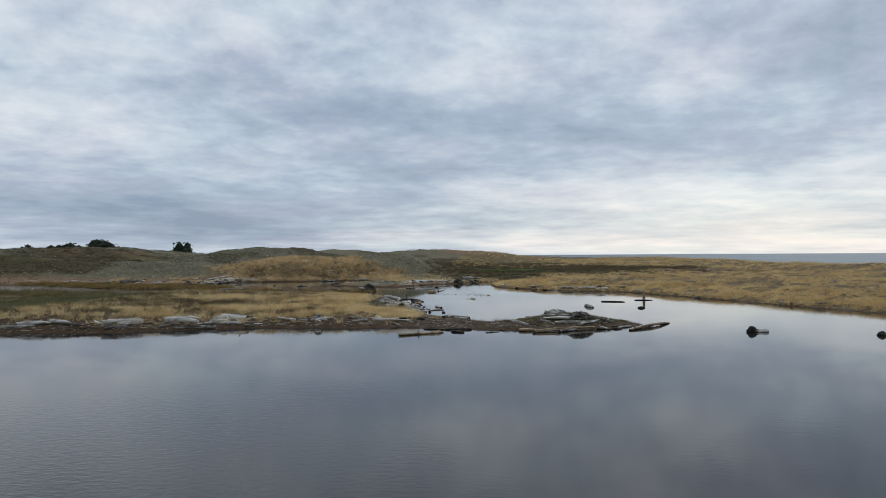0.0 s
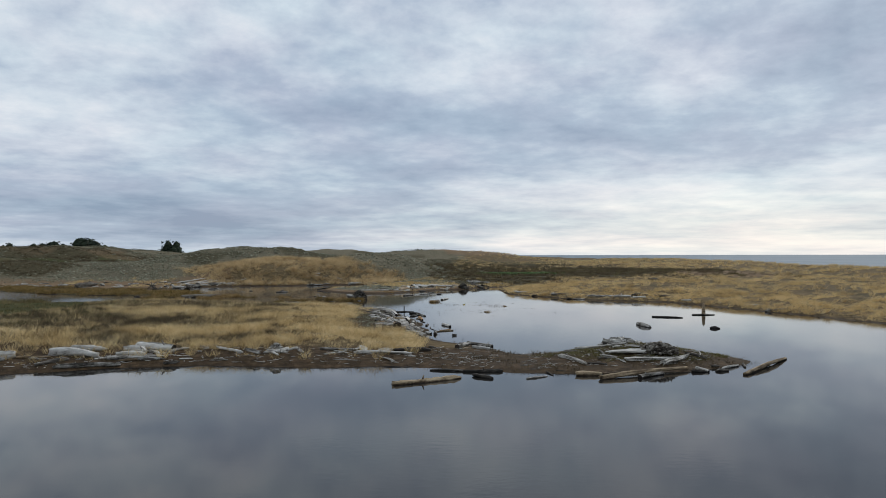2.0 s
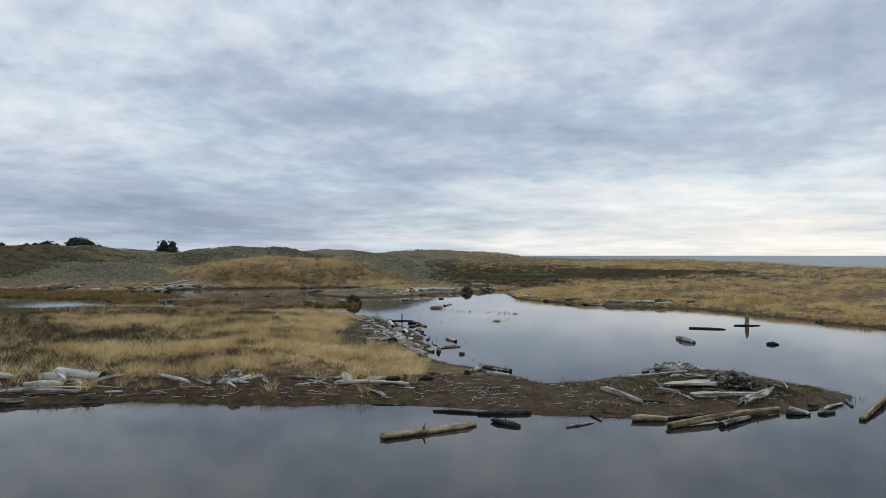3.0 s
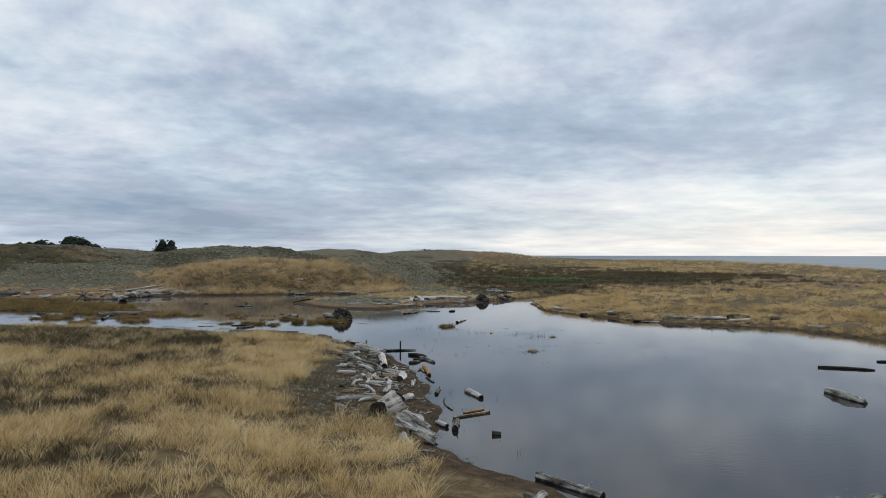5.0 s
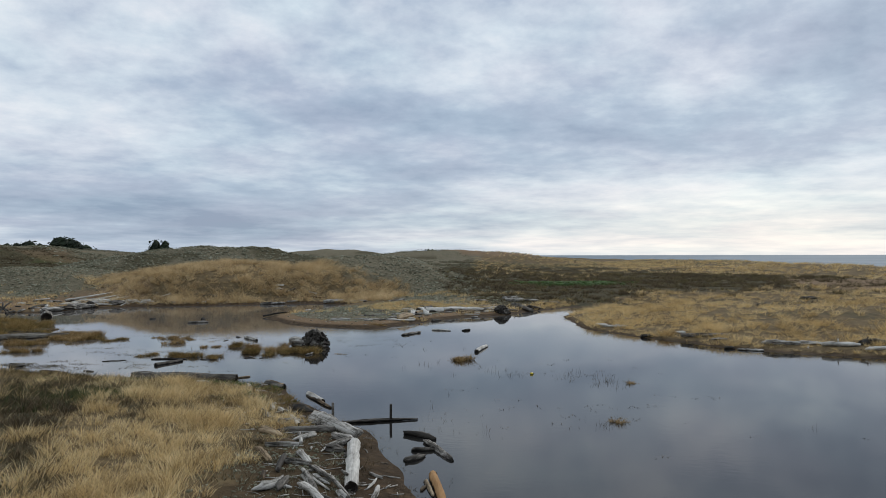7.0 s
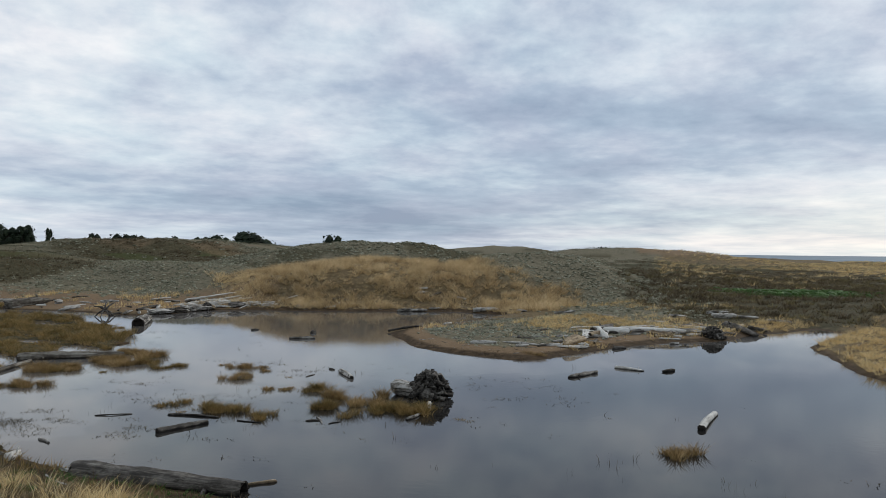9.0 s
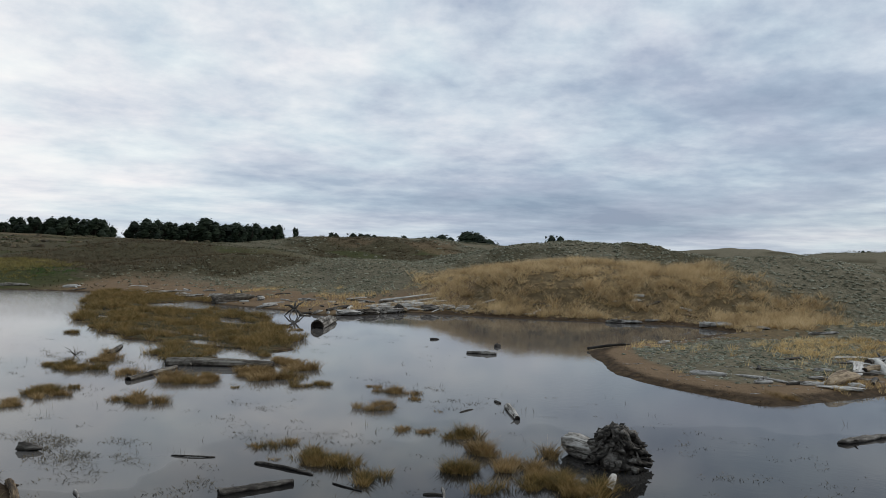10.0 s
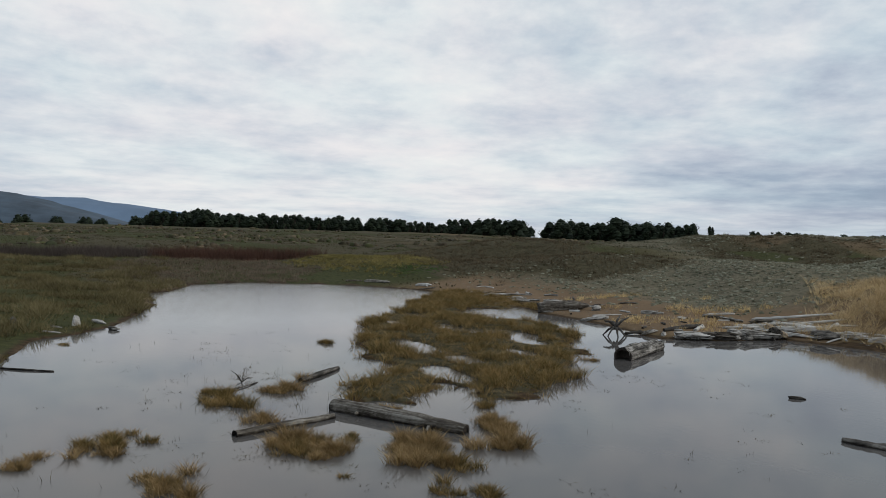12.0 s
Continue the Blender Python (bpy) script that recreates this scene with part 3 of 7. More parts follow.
    c["mud"] = np.clip(0.9 * bar * (1 - smooth(0.4, 1.3, d)) + (1 - np.where(((x > 4) & (y > 59)) | (x < -40), smooth(0.1, 0.6, d), smooth(0.5, 1.7, d))) * (1 - bar) * (1 - 0.8 * (inside_distance(x, y, MARSH) > 0)) + blob(x, y, 1.5, 53, 7, 4.5, 0.3, 61) + blob(x, y, 9, 54, 6, 4, 0.3, 62) * 0.7 + 0.75 * (d > 0) * smooth(57, 54.5, y) * (x < 2) * (y > 46) * smooth(-100, -58, x) + 0.62 * blob(x, y, -5.6, 74, 3.2, 11, 0.35, 72) + 0.25 * blob(x, y, -108, 111, 17, 13, 0.3, 64), 0, 1)
    c["yellow"] = yellow
    c["bar"] = bar
    c["plain"] = plain
    return c


def build_ground():
    xs = spans(-60, 40, 0.45, 1.055, -4700, 4700)
    ys = spans(46, 152, 0.45, 1.055, -1500, 4800)
    X, Y = np.meshgrid(xs, ys)
    D = shore_distance(X, Y)
    Z = height(X, Y, D)
    me = grid_mesh("ground", X, Y, Z)
    c = ground_cover(X, Y, D, Z)
    one = np.ones_like(X)
    for name, trio in (("cover", ("sand", "silver", "scrub")), ("tint", ("green", "red", "mud"))):
        a = me.color_attributes.new(name, "FLOAT_COLOR", "POINT")
        a.data.foreach_set("color", np.stack([*(c[k] for k in trio), one], -1).astype(np.float32).ravel())
    me.materials.append(GROUND)
    return tagged(new("ground", me), "sandy ground of dunes, mud flats and lagoon bed", "ground", kind="structure")


build_ground()


def sheet(name, x0, x1, y0, y1, z, mat, label):
    me = bpy.data.meshes.new(name)
    me.from_pydata([(x0, y0, z), (x1, y0, z), (x1, y1, z), (x0, y1, z)], [], [(0, 1, 2, 3)])
    me.materials.append(mat)
    return tagged(new(name, me), label, "water", kind="structure")


sheet("water", -135, 75, -80, 160, 0.0, WATER, "calm dark lagoon water with faint ripples")
sheet("sea", 90, 4700, -1500, 4800, -0.3, SEA, "grey-blue open sea beyond the dunes")


# ---- plants as many small blades ----
def blades(name, roots, tall, count, spread, width, mat, label, category, lean=0.45, seed=1, straight=False):
    """Tufts of blades, all in one mesh, bent ones or, far off, straight ones. roots: (n, 3); tall: metres, one per tuft."""
    rng = np.random.default_rng(seed)
    n = len(roots)
    if n == 0:
        return None
    k = n * count
    root = np.repeat(roots, count, 0)
    hgt = np.repeat(tall, count) * rng.uniform(0.55, 1.15, k)
    ang = rng.uniform(0, 2 * np.pi, k)
    off = np.sqrt(rng.uniform(0, 1, k)) * spread
    base = root + np.stack([np.cos(ang) * off, np.sin(ang) * off, np.full(k, -0.03)], -1)
    tip_ang = ang + rng.normal(0, 0.7, k)
    bend = hgt * lean * rng.uniform(0.35, 1.5, k)
    wind = np.array([0.10, -0.04])
    tip = base + np.stack([np.cos(tip_ang) * bend + wind[0] * hgt, np.sin(tip_ang) * bend + wind[1] * hgt, hgt], -1)
    mid = base + (tip - base) * np.array([0.38, 0.38, 0.58])
    face = rng.uniform(0, np.pi, k)
    w = width * rng.uniform(0.6, 1.4, k)
    side = np.stack([np.cos(face) * w, np.sin(face) * w, 0 * w], -1) * 0.5
    co = np.stack([base - side, base + side, mid + side * 0.9, mid - side * 0.9, tip], 1).reshape(-1, 3)
    i = np.arange(k) * 5
    if straight:
        co = np.stack([base - side, base + side, tip], 1).reshape(-1, 3)
        loops, starts = np.arange(k * 3), np.arange(k) * 3
    else:
        loops = np.stack([i, i + 1, i + 2, i + 3, i + 3, i + 2, i + 4], 1).ravel()
        starts = np.stack([np.arange(k) * 7, np.arange(k) * 7 + 4], 1).ravel()
    me = bpy.data.meshes.new(name)
    me.vertices.add(len(co))
    me.vertices.foreach_set("co", co.astype(np.float32).ravel())
    me.loops.add(len(loops))
    me.loops.foreach_set("vertex_index", loops.astype(np.int32))
    me.polygons.add(len(starts))
    me.polygons.foreach_set("loop_start", starts.astype(np.int32))
    me.update(calc_edges=True)
    me.materials.append(mat)
    return tagged(new(name, me), label, category, kind="stuff")


def scatter(x0, x1, y0, y1, per_m2, seed):
    rng = np.random.default_rng(seed)
    n = int((x1 - x0) * (y1 - y0) * per_m2)
    x, y = rng.uniform(x0, x1, n), rng.uniform(y0, y1, n)
    d = shore_distance(x, y)
    z = height(x, y, d)
    return rng, x, y, z, d, ground_cover(x, y, d, z)


def keep(x, y, z, ok):
    return np.stack([x, y, z], -1)[ok]


def build_spit_grass():
    rng, x, y, z, d, c = scatter(-34, -2, 50, 95, 16, 11)
    clump = 0.5 * fbm(x / 2.2, y / 2.2, 71) + 0.5 * fbm(x / 0.8, y / 0.8, 70)
    bare = blob(x, y, -5.6, 74, 3.0, 11, 0.35, 72)
    south = smooth(54.6, 57.2, y + 4 * (fbm(x / 3, y / 3, 69) - 0.5) + 0.12 * np.minimum(x + 22, 0))
    p = np.where(y < 66, smooth(0.6, 1.6, d), smooth(1.3, 2.6, d)) * (0.1 + 0.9 * south) * (1 - bare) * (1 - 0.92 * np.clip(c["scrub"] + c["green"], 0, 1)) * (0.32 + 1.0 * smooth(0.34, 0.54, clump))
    ok = rng.uniform(0, 1, len(x)) < p
    tall = (0.1 + 0.26 * smooth(0.38, 0.62, clump) + 0.1 * rng.uniform(0, 1, len(x)))[ok]
    blades("dry_grass", keep(x, y, z, ok), tall * 1.25, 24, 0.2, 0.0095, DRY_GRASS, "dense dry straw-coloured beach grass on the spit", "grass", 0.95, 12)


build_spit_grass()

# ---- low cushions of leaves ----
def mounds(name, roots, radius, tall, mat, label, category, seed=1):
    """Low ragged cushion plants, all in one mesh: roots (n, 3), radius and height one per plant."""
    rng = np.random.default_rng(seed)
    n = len(roots)
    if n == 0:
        return None
    ang = np.arange(6) * np.pi / 3
    co = np.zeros((n, 13, 3))
    for ring, (q, h, off) in enumerate(((1.0, -0.1, 0.0), (0.72, 0.62, 0.5))):
        a = ang[None] + off + rng.uniform(-0.4, 0.4, (n, 6))
        r = radius[:, None] * q * rng.uniform(0.4, 1.5, (n, 6))
        co[:, ring * 6:ring * 6 + 6, 0] = np.cos(a) * r
        co[:, ring * 6:ring * 6 + 6, 1] = np.sin(a) * r
        co[:, ring * 6:ring * 6 + 6, 2] = tall[:, None] * h * rng.uniform(0.5, 1.5, (n, 6))
    co[:, 12, 2] = tall * rng.uniform(0.7, 1.2, n)
    co[:, 12, :2] = rng.uniform(-0.3, 0.3, (n, 2)) * radius[:, None]
    co += roots[:, None, :]
    tri = []
    for k in range(6):
        j = (k + 1) % 6
        tri += [(k, j, 6 + k), (j, 6 + j, 6 + k), (6 + k, 6 + j, 12)]
    tri = (np.array(tri)[None] + (np.arange(n) * 13)[:, None, None]).reshape(-1, 3)
    me = bpy.data.meshes.new(name)
    me.vertices.add(n * 13)
    me.vertices.foreach_set("co", co.astype(np.float32).ravel())
    me.loops.add(tri.size)
    me.loops.foreach_set("vertex_index", tri.astype(np.int32).ravel())
    me.polygons.add(len(tri))
    me.polygons.foreach_set("loop_start", (np.arange(len(tri)) * 3).astype(np.int32))
    me.update(calc_edges=True)
    me.materials.append(mat)
    return tagged(new(name, me), label, category, kind="stuff")


# ---- more of the plant cover ----
def build_cover():
    # the western half of the spit: duller, greener and farther off
    rng, x, y, z, d, c = scatter(-112, -34, 46, 104, 3.2, 21)
    pick = rng.uniform(0, 1, len(x))
    patch = fbm(x / 5, y / 5, 73)
    land = (d > 1.0) & (y > 46.5)
    ok = land & (pick < 0.35 + 0.4 * smooth(0.4, 0.6, patch))
    blades("pale_grass", keep(x, y, z, ok), np.full(ok.sum(), 0.3), 10, 0.3, 0.022, OLIVE_GRASS, "dull yellow grass on the flat of the spit", "grass", 0.5, 22, straight=True)
    ok = land & (pick > 0.55) & (patch < 0.6)
    blades("green_herbs", keep(x, y, z, ok), np.full(ok.sum(), 0.16), 9, 0.3, 0.05, GREEN, "low green herbs on the flat of the spit", "plants", 0.9, 23, straight=True)
    # mats of scrub on the spit
    rng, x, y, z, d, c = scatter(-34, -8, 54, 95, 13, 24)
    pick = rng.uniform(0, 1, len(x))
    ok = (d > 1.2) & (pick < c["scrub"])
    blades("dark_scrub", keep(x, y, z, ok), 0.16 + 0.22 * rng.uniform(0, 1, ok.sum()), 12, 0.2, 0.02, SCRUB, "dark brown low scrub between the grass", "scrub", 0.8, 25)
    ok = (d > 1.2) & (pick < c["green"])
    blades("green_mat", keep(x, y, z, ok), 0.12 + 0.14 * rng.uniform(0, 1, ok.sum()), 12, 0.2, 0.025, GREEN, "dull green mat of herbs on the spit", "plants", 0.9, 26)
    # brown stubble along the muddy margin
    rng, x, y, z, d, c = scatter(-34, 14, 48.5, 94, 6, 27)
    ok = (d > 0.4) & (d < 5.5) & (rng.uniform(0, 1, len(x)) < 0.95 * smooth(0.34, 0.54, fbm(x / 1.3, y / 1.3, 74)))
    blades("margin_stubble", keep(x, y, z, ok), 0.08 + 0.2 * rng.uniform(0, 1, ok.sum()), 9, 0.16, 0.013, SCRUB, "brown stubble and dead stalks on the mud", "plants", 0.8, 28)
    # silver plants on the bare strip by the drift line, and a mossy cap on the islet
    rng, x, y, z, d, c = scatter(-12, -2, 60, 90, 14, 29)
    ok = (d > 1.2) & (rng.uniform(0, 1, len(x)) < 0.95 * blob(x, y, -6.2, 74, 3.4, 11, 0.35, 72) * smooth(0.36, 0.54, fbm(x / 0.7, y / 0.7, 75)))
    blades("silver_herbs", keep(x, y, z, ok), 0.05 + 0.06 * rng.uniform(0, 1, ok.sum()), 12, 0.12, 0.024, PALE_HERB, "small pale grey-green beach plants on bare sand", "plants", 1.2, 30)
    rng, x, y, z, d, c = scatter(3, 14.5, 50, 58, 34, 31)
    ok = (d > 1.0) & (rng.uniform(0, 1, len(x)) < 0.85 * blob(x, y, 9.6, 54.4, 5.0, 2.5, 0.5, 76))
    blades("islet_moss", keep(x, y, z, ok), 0.05 + 0.09 * rng.uniform(0, 1, ok.sum()), 12, 0.2, 0.026, ISLET_MOSS, "olive moss and herbs on the islet", "plants", 1.0, 32)
    # the east bank
    rng, x, y, z, d, c = scatter(3, 84, 40, 150, 1.5, 33)
    ok = (d > 9) & ((x > 17) | (y > 62)) & (rng.uniform(0, 1, len(x)) < (0.25 + 0.85 * smooth(0.3, 0.55, fbm(x / 4, y / 4, 77))) * (1 - c["sand"]) * (1 - c["scrub"]))
    tall = 0.12 + 0.3 * smooth(0.38, 0.62, fbm(x / 2, y / 2, 78))[ok]
    blades("bank_grass", keep(x, y, z, ok), tall * 1.25, 24, 0.2, 0.028, BANK_GRASS, "dry yellow grass on the east bank", "grass", 1.1, 34, straight=True)
    rng, x, y, z, d, c = scatter(3, 56, 30, 142, 4.2, 133)
    clump = 0.5 * fbm(x / 2.6, y / 2.6, 77) + 0.5 * fbm(x / 1.0, y / 1.0, 78)
    ok = (d > 0.25) & (d < 10) & ((x > 17) | (y > 62)) & (rng.uniform(0, 1, len(x)) < (0.3 + 0.8 * smooth(0.36, 0.54, clump)) * (1 - c["sand"]) * (1 - c["scrub"]))
    tall = 0.14 + 0.36 * smooth(0.42, 0.6, clump)[ok]
    blades("shore_bank_grass", keep(x, y, z, ok), tall, 32, 0.15, 0.019, BANK_GRASS, "matted dry yellow grass along the east bank", "grass", 1.0, 134, straight=True)
    rng, x, y, z, d, c = scatter(-4, 90, 150, 420, 0.42, 35)
    ok = (rng.uniform(0, 1, len(x)) < (0.3 + 0.8 * smooth(0.3, 0.6, fbm(x / 8, y / 8, 79))) * (1 - c["sand"]) * (1 - c["scrub"]))
    blades("far_bank_grass", keep(x, y, z, ok), 0.3 + 0.5 * rng.uniform(0, 1, ok.sum()), 14, 0.4, 0.09, BANK_GRASS, "dry yellow grass on the dunes by the sea", "grass", 1.2, 36, straight=True)
    # the scrub hollow behind the bar, with a bright green patch
    rng, x, y, z, d, c = scatter(-14, 62, 122, 350, 1.7, 37)
    pick = rng.uniform(0, 1, len(x))
    ok = (pick < c["scrub"] * (1 - c["green"]) * 0.75) & (d > 1.5)
    r = (0.3 + 0.7 * rng.uniform(0, 1, ok.sum()) ** 2) * (1 + 0.6 * smooth(180, 300, y[ok]))
    blades("dune_scrub", keep(x, y, z, ok), 0.12 + 0.3 * rng.uniform(0, 1, ok.sum()) * r, 10, 0.5, 0.07, SCRUB, "dark brown scrub in the dune hollow", "scrub", 1.0, 38, straight=True)
    for x0, x1, y0, y1, per in ((-124, -68, 136, 170, 2.6), (-130, -78, 192, 240, 1.6)):
        rng, x, y, z, d, c = scatter(x0, x1, y0, y1, per, 137)
        ok = (rng.uniform(0, 1, len(x)) < c["scrub"] * (1 - c["green"]) * 0.9) & (d > 1.5)
        blades("slope_scrub", keep(x, y, z, ok), 0.15 + 0.35 * rng.uniform(0, 1, ok.sum()), 9, 0.4, 0.06, SCRUB, "dark brown heathy scrub on the dune slope", "scrub", 1.0, 138, straight=True)
    # the grassy slope north of the pond, the green foot of it, and the clumpy west bank
    rng, x, y, z, d, c = scatter(-128, -90, 120, 146, 4.5, 139)
    ok = (d > 1.5) & (rng.uniform(0, 1, len(x)) < 0.9 * blob(x, y, -111, 132, 14, 9, 0.4, 140))
    blades("slope_grass", keep(x, y, z, ok), 0.15 + 0.3 * rng.uniform(0, 1, ok.sum()), 13, 0.24, 0.06, YELLOW_GREEN, "yellow-green rank grass on the slope behind the pond", "grass", 0.8, 141, straight=True)
    ok = (d > 0.5) & (rng.uniform(0, 1, len(x)) < blob(x, y, -96, 134, 4, 3.5, 0.5, 142))
    blades("green_foot", keep(x, y, z, ok), 0.12 + 0.12 * rng.uniform(0, 1, ok.sum()), 11, 0.3, 0.05, BRIGHT_GREEN, "bright green herbs at the slope's foot", "plants", 0.9, 143, straight=True)
    rng, x, y, z, d, c = scatter(-122, -44, 78, 106, 6, 144)
    clump = fbm(x / 2.5, y / 2.5, 145)
    ok = (d > 0.0) & (rng.uniform(0, 1, len(x)) < smooth(0.44, 0.56, clump))
    blades("west_bank_grass", keep(x, y, z, ok), (0.14 + 0.5 * smooth(0.48, 0.66, clump))[ok], 12, 0.22, 0.04, OLIVE_GRASS, "clumps of olive grass on the pond's west bank", "grass", 0.9, 146, straight=True)
    # the brown reed flat behind the pond
    rng, x, y, z, d, c = scatter(-126, -88, 97, 126, 4.5, 147)
    ok = (d > 0.2) & (rng.uniform(0, 1, len(x)) < 0.95 * blob(x, y, -107, 111, 16, 12.5, 0.3, 64))
    blades("reed_flat", keep(x, y, z, ok), 0.2 + 0.25 * rng.uniform(0, 1, ok.sum()), 11, 0.3, 0.04, DEAD_REEDS, "brown dead reeds on the flat behind the pond", "reeds", 0.5, 148, straight=True)
    rng, x, y, z, d, c = scatter(1, 22, 156, 178, 9, 39)
    ok = rng.uniform(0, 1, len(x)) < c["green"]
    blades("green_hollow", keep(x, y, z, ok), np.full(ok.sum(), 0.2), 10, 0.3, 0.07, BRIGHT_GREEN, "bright green patch of herbs among dark scrub", "plants", 0.9, 40, straight=True)
    # the yellow dune
    rng, x, y, z, d, c = scatter(-54, -8, 134, 164, 8, 41)
    ok = (d > 0.8) & (rng.uniform(0, 1, len(x)) < c["yellow"] * (0.25 + 0.8 * smooth(0.42, 0.54, 0.35 * fbm(x / 3, y / 3, 81) + 0.65 * fbm(x / 1.1, y / 1.1, 86))))
    blades("dune_grass", keep(x, y, z, ok), (0.2 + 0.75 * smooth(0.42, 0.58, 0.35 * fbm(x / 3, y / 3, 81) + 0.65 * fbm(x / 1.1, y / 1.1, 86)))[ok] * 0.85, 24, 0.16, 0.028, DUNE_GRASS, "straw-brown marram grass over the dune", "grass", 1.0, 42, straight=True)
    # the silver-green dunes, denser near the water
    for k, (x0, x1, y0, y1, per, size) in enumerate(((-90, 4, 126, 174, 4.2, 0.17), (-150, 4, 174, 265, 1.7, 0.3), (-150, -90, 126, 174, 2.0, 0.26), (-22, 7, 113, 135, 15, 0.09), (-45, 90, 265, 420, 0.3, 0.6))):
        rng, x, y, z, d, c = scatter(x0, x1, y0, y1, per, 43 + k)
        patch = fbm(x / 2.4, y / 2.4, 82)
        ok = (d > 0.7) & (rng.uniform(0, 1, len(x)) < (c["silver"] if k < 4 else 0.5 + 0 * x) * (1 - 0.8 * c["sand"]) * (0.25 + 0.9 * smooth(0.3, 0.52, patch)))
        r = size * (0.55 + 0.9 * rng.uniform(0, 1, ok.sum()))
        if k in (0, 3):
            mounds("silver_dune_plants", keep(x, y, z, ok), r, r * 0.55, PALE_HERB if k == 3 else SILVER, "low silver-green cushion plants over the dune sand", "plants", 50 + k)
        else:
            blades("silver_dune_plants", keep(x, y, z, ok), r * 0.8, 8, 0.35 + 0.5 * (k == 4), 0.09 + 0.06 * (k == 4), SILVER, "low silver-green plants over the far dunes", "plants", 1.2, 50 + k, straight=True)
    rng, x, y, z, d, c = scatter(-90, 4, 126, 174, 4.0, 66)
    ok = (d > 0.7) & (rng.uniform(0, 1, len(x)) < c["silver"] * (1 - 0.8 * c["sand"]) * (0.3 + 0.7 * smooth(0.35, 0.6, fbm(x / 1.6, y / 1.6, 87))))
    blades("silver_dune_grass", keep(x, y, z, ok), 0.1 + 0.22 * rng.uniform(0, 1, ok.sum()), 9, 0.24, 0.022, SILVER, "thin grey-green dune grass among cushion plants", "grass", 0.9, 67, straight=True)
    # cushions that roughen the ridge, the hollow's far side and the scrub behind the bar
    for x0, x1, y0, y1, per, want, mat, size in ((-82, -20, 174, 216, 2.0, "silver", SILVER, 0.24), (-134, -66, 184, 250, 1.3, "silver", SILVER, 0.28), (1, 22, 156, 178, 1.4, "green", BRIGHT_GREEN, 0.3)):
        rng, x, y, z, d, c = scatter(x0, x1, y0, y1, per, 171)
        ok = (d > 1.2) & (rng.uniform(0, 1, len(x)) < c[want] * (0.3 + 0.8 * smooth(0.4, 0.56, fbm(x / 4, y / 4, 172))))
        r = size * (0.5 + rng.uniform(0, 1, ok.sum()))
        mounds("dune_cushions", keep(x, y, z, ok), r, r * 0.6, mat, {"silver": "silver-green cushion plants on the far dunes", "green": "bright green cushions in the dune hollow"}[want], "plants", 173)
    for x0, x1, y0, y1, per, mat, tone in ((-8, 60, 138, 214, 0.75, SCRUB, "dark brown"), (-8, 60, 138, 214, 0.22, OLIVE_GRASS, "dull olive"), (-134, -78, 190, 242, 0.4, SCRUB, "brown")):
        rng, x, y, z, d, c = scatter(x0, x1, y0, y1, per, 174)
        ok = (d > 1.2) & (rng.uniform(0, 1, len(x)) < c["scrub"] * (1 - c["green"]) * (0.3 + 0.8 * smooth(0.42, 0.54, fbm(x / 4, y / 4, 175))))
        blades("heath_bushes", keep(x, y, z, ok), 0.3 + 0.4 * rng.uniform(0, 1, ok.sum()) ** 2, 30, 0.42, 0.06, mat, tone + " low heath bushes among the dunes", "scrub", 0.8, 176, straight=True)
    rng, x, y, z, d, c = scatter(-12, -2, 62, 90, 17, 59)
    ok = (d > 1.2) & (rng.uniform(0, 1, len(x)) < 0.9 * blob(x, y, -6.4, 74, 3.2, 11, 0.35, 72) * smooth(0.4, 0.56, fbm(x / 0.8, y / 0.8, 75)))
    r = 0.028 + 0.04 * rng.uniform(0, 1, ok.sum())
    mounds("pale_beach_herbs", keep(x, y, z, ok), r, r * 0.7, PALE_HERB, "small pale grey-green beach plants on bare ground", "plants", 58)
    # grass at the foot of the dunes and on the bar
    rng, x, y, z, d, c = scatter(-66, 8, 112, 150, 4, 47)
    ok = (d > 0.5) & (rng.uniform(0, 1, len(x)) < smooth(0.5, 0.66, fbm(x / 3.2, y / 3.2, 83)) * (0.08 + 0.92 * smooth(122, 130, y)) * (1 - smooth(146, 150, y)))
    blades("shore_grass", keep(x, y, z, ok), 0.22 + 0.25 * rng.uniform(0, 1, ok.sum()), 10, 0.22, 0.03, BANK_GRASS, "dry grass along the north shore", "grass", 0.6, 48, straight=True)
    # dark weed washed up along the edges of the spit and the bar
    for x0, x1, y0, y1, per in ((-14, -1, 60, 92, 26), (-22, 6, 112, 134, 18), (-34, 14, 47, 58, 14)):
        rng, x, y, z, d, c = scatter(x0, x1, y0, y1, per, 68)
        ok = (d > -0.35) & (d < 1.1) & (rng.uniform(0, 1, len(x)) < smooth(0.36, 0.56, fbm(x / 0.9, y / 0.9, 88)))
        blades("washed_up_weed", keep(x, y, np.maximum(z, -0.02), ok), 0.03 + 0.07 * rng.uniform(0, 1, ok.sum()), 7, 0.16, 0.014, SCRUB, "dark brown weed washed up along the water's edge", "weed", 2.0, 69)
    rng, x, y, z, d, c = scatter(8, 56, 24, 108, 7, 168)
    ok = (d > -0.25) & (d < 1.5) & (rng.uniform(0, 1, len(x)) < smooth(0.34, 0.52, fbm(x / 1.2, y / 1.2, 88)))
    blades("bank_weed", keep(x, y, np.maximum(z, -0.02), ok), 0.06 + 0.18 * rng.uniform(0, 1, ok.sum()), 12, 0.22, 0.02, SCRUB, "dark dead stalks and weed along the east bank", "weed", 1.1, 169, straight=True)
    # dead grass that overhangs the bar's edge, and a band behind it
    rng, x, y, z, d, c = scatter(-12, 6, 113, 136, 14, 70)
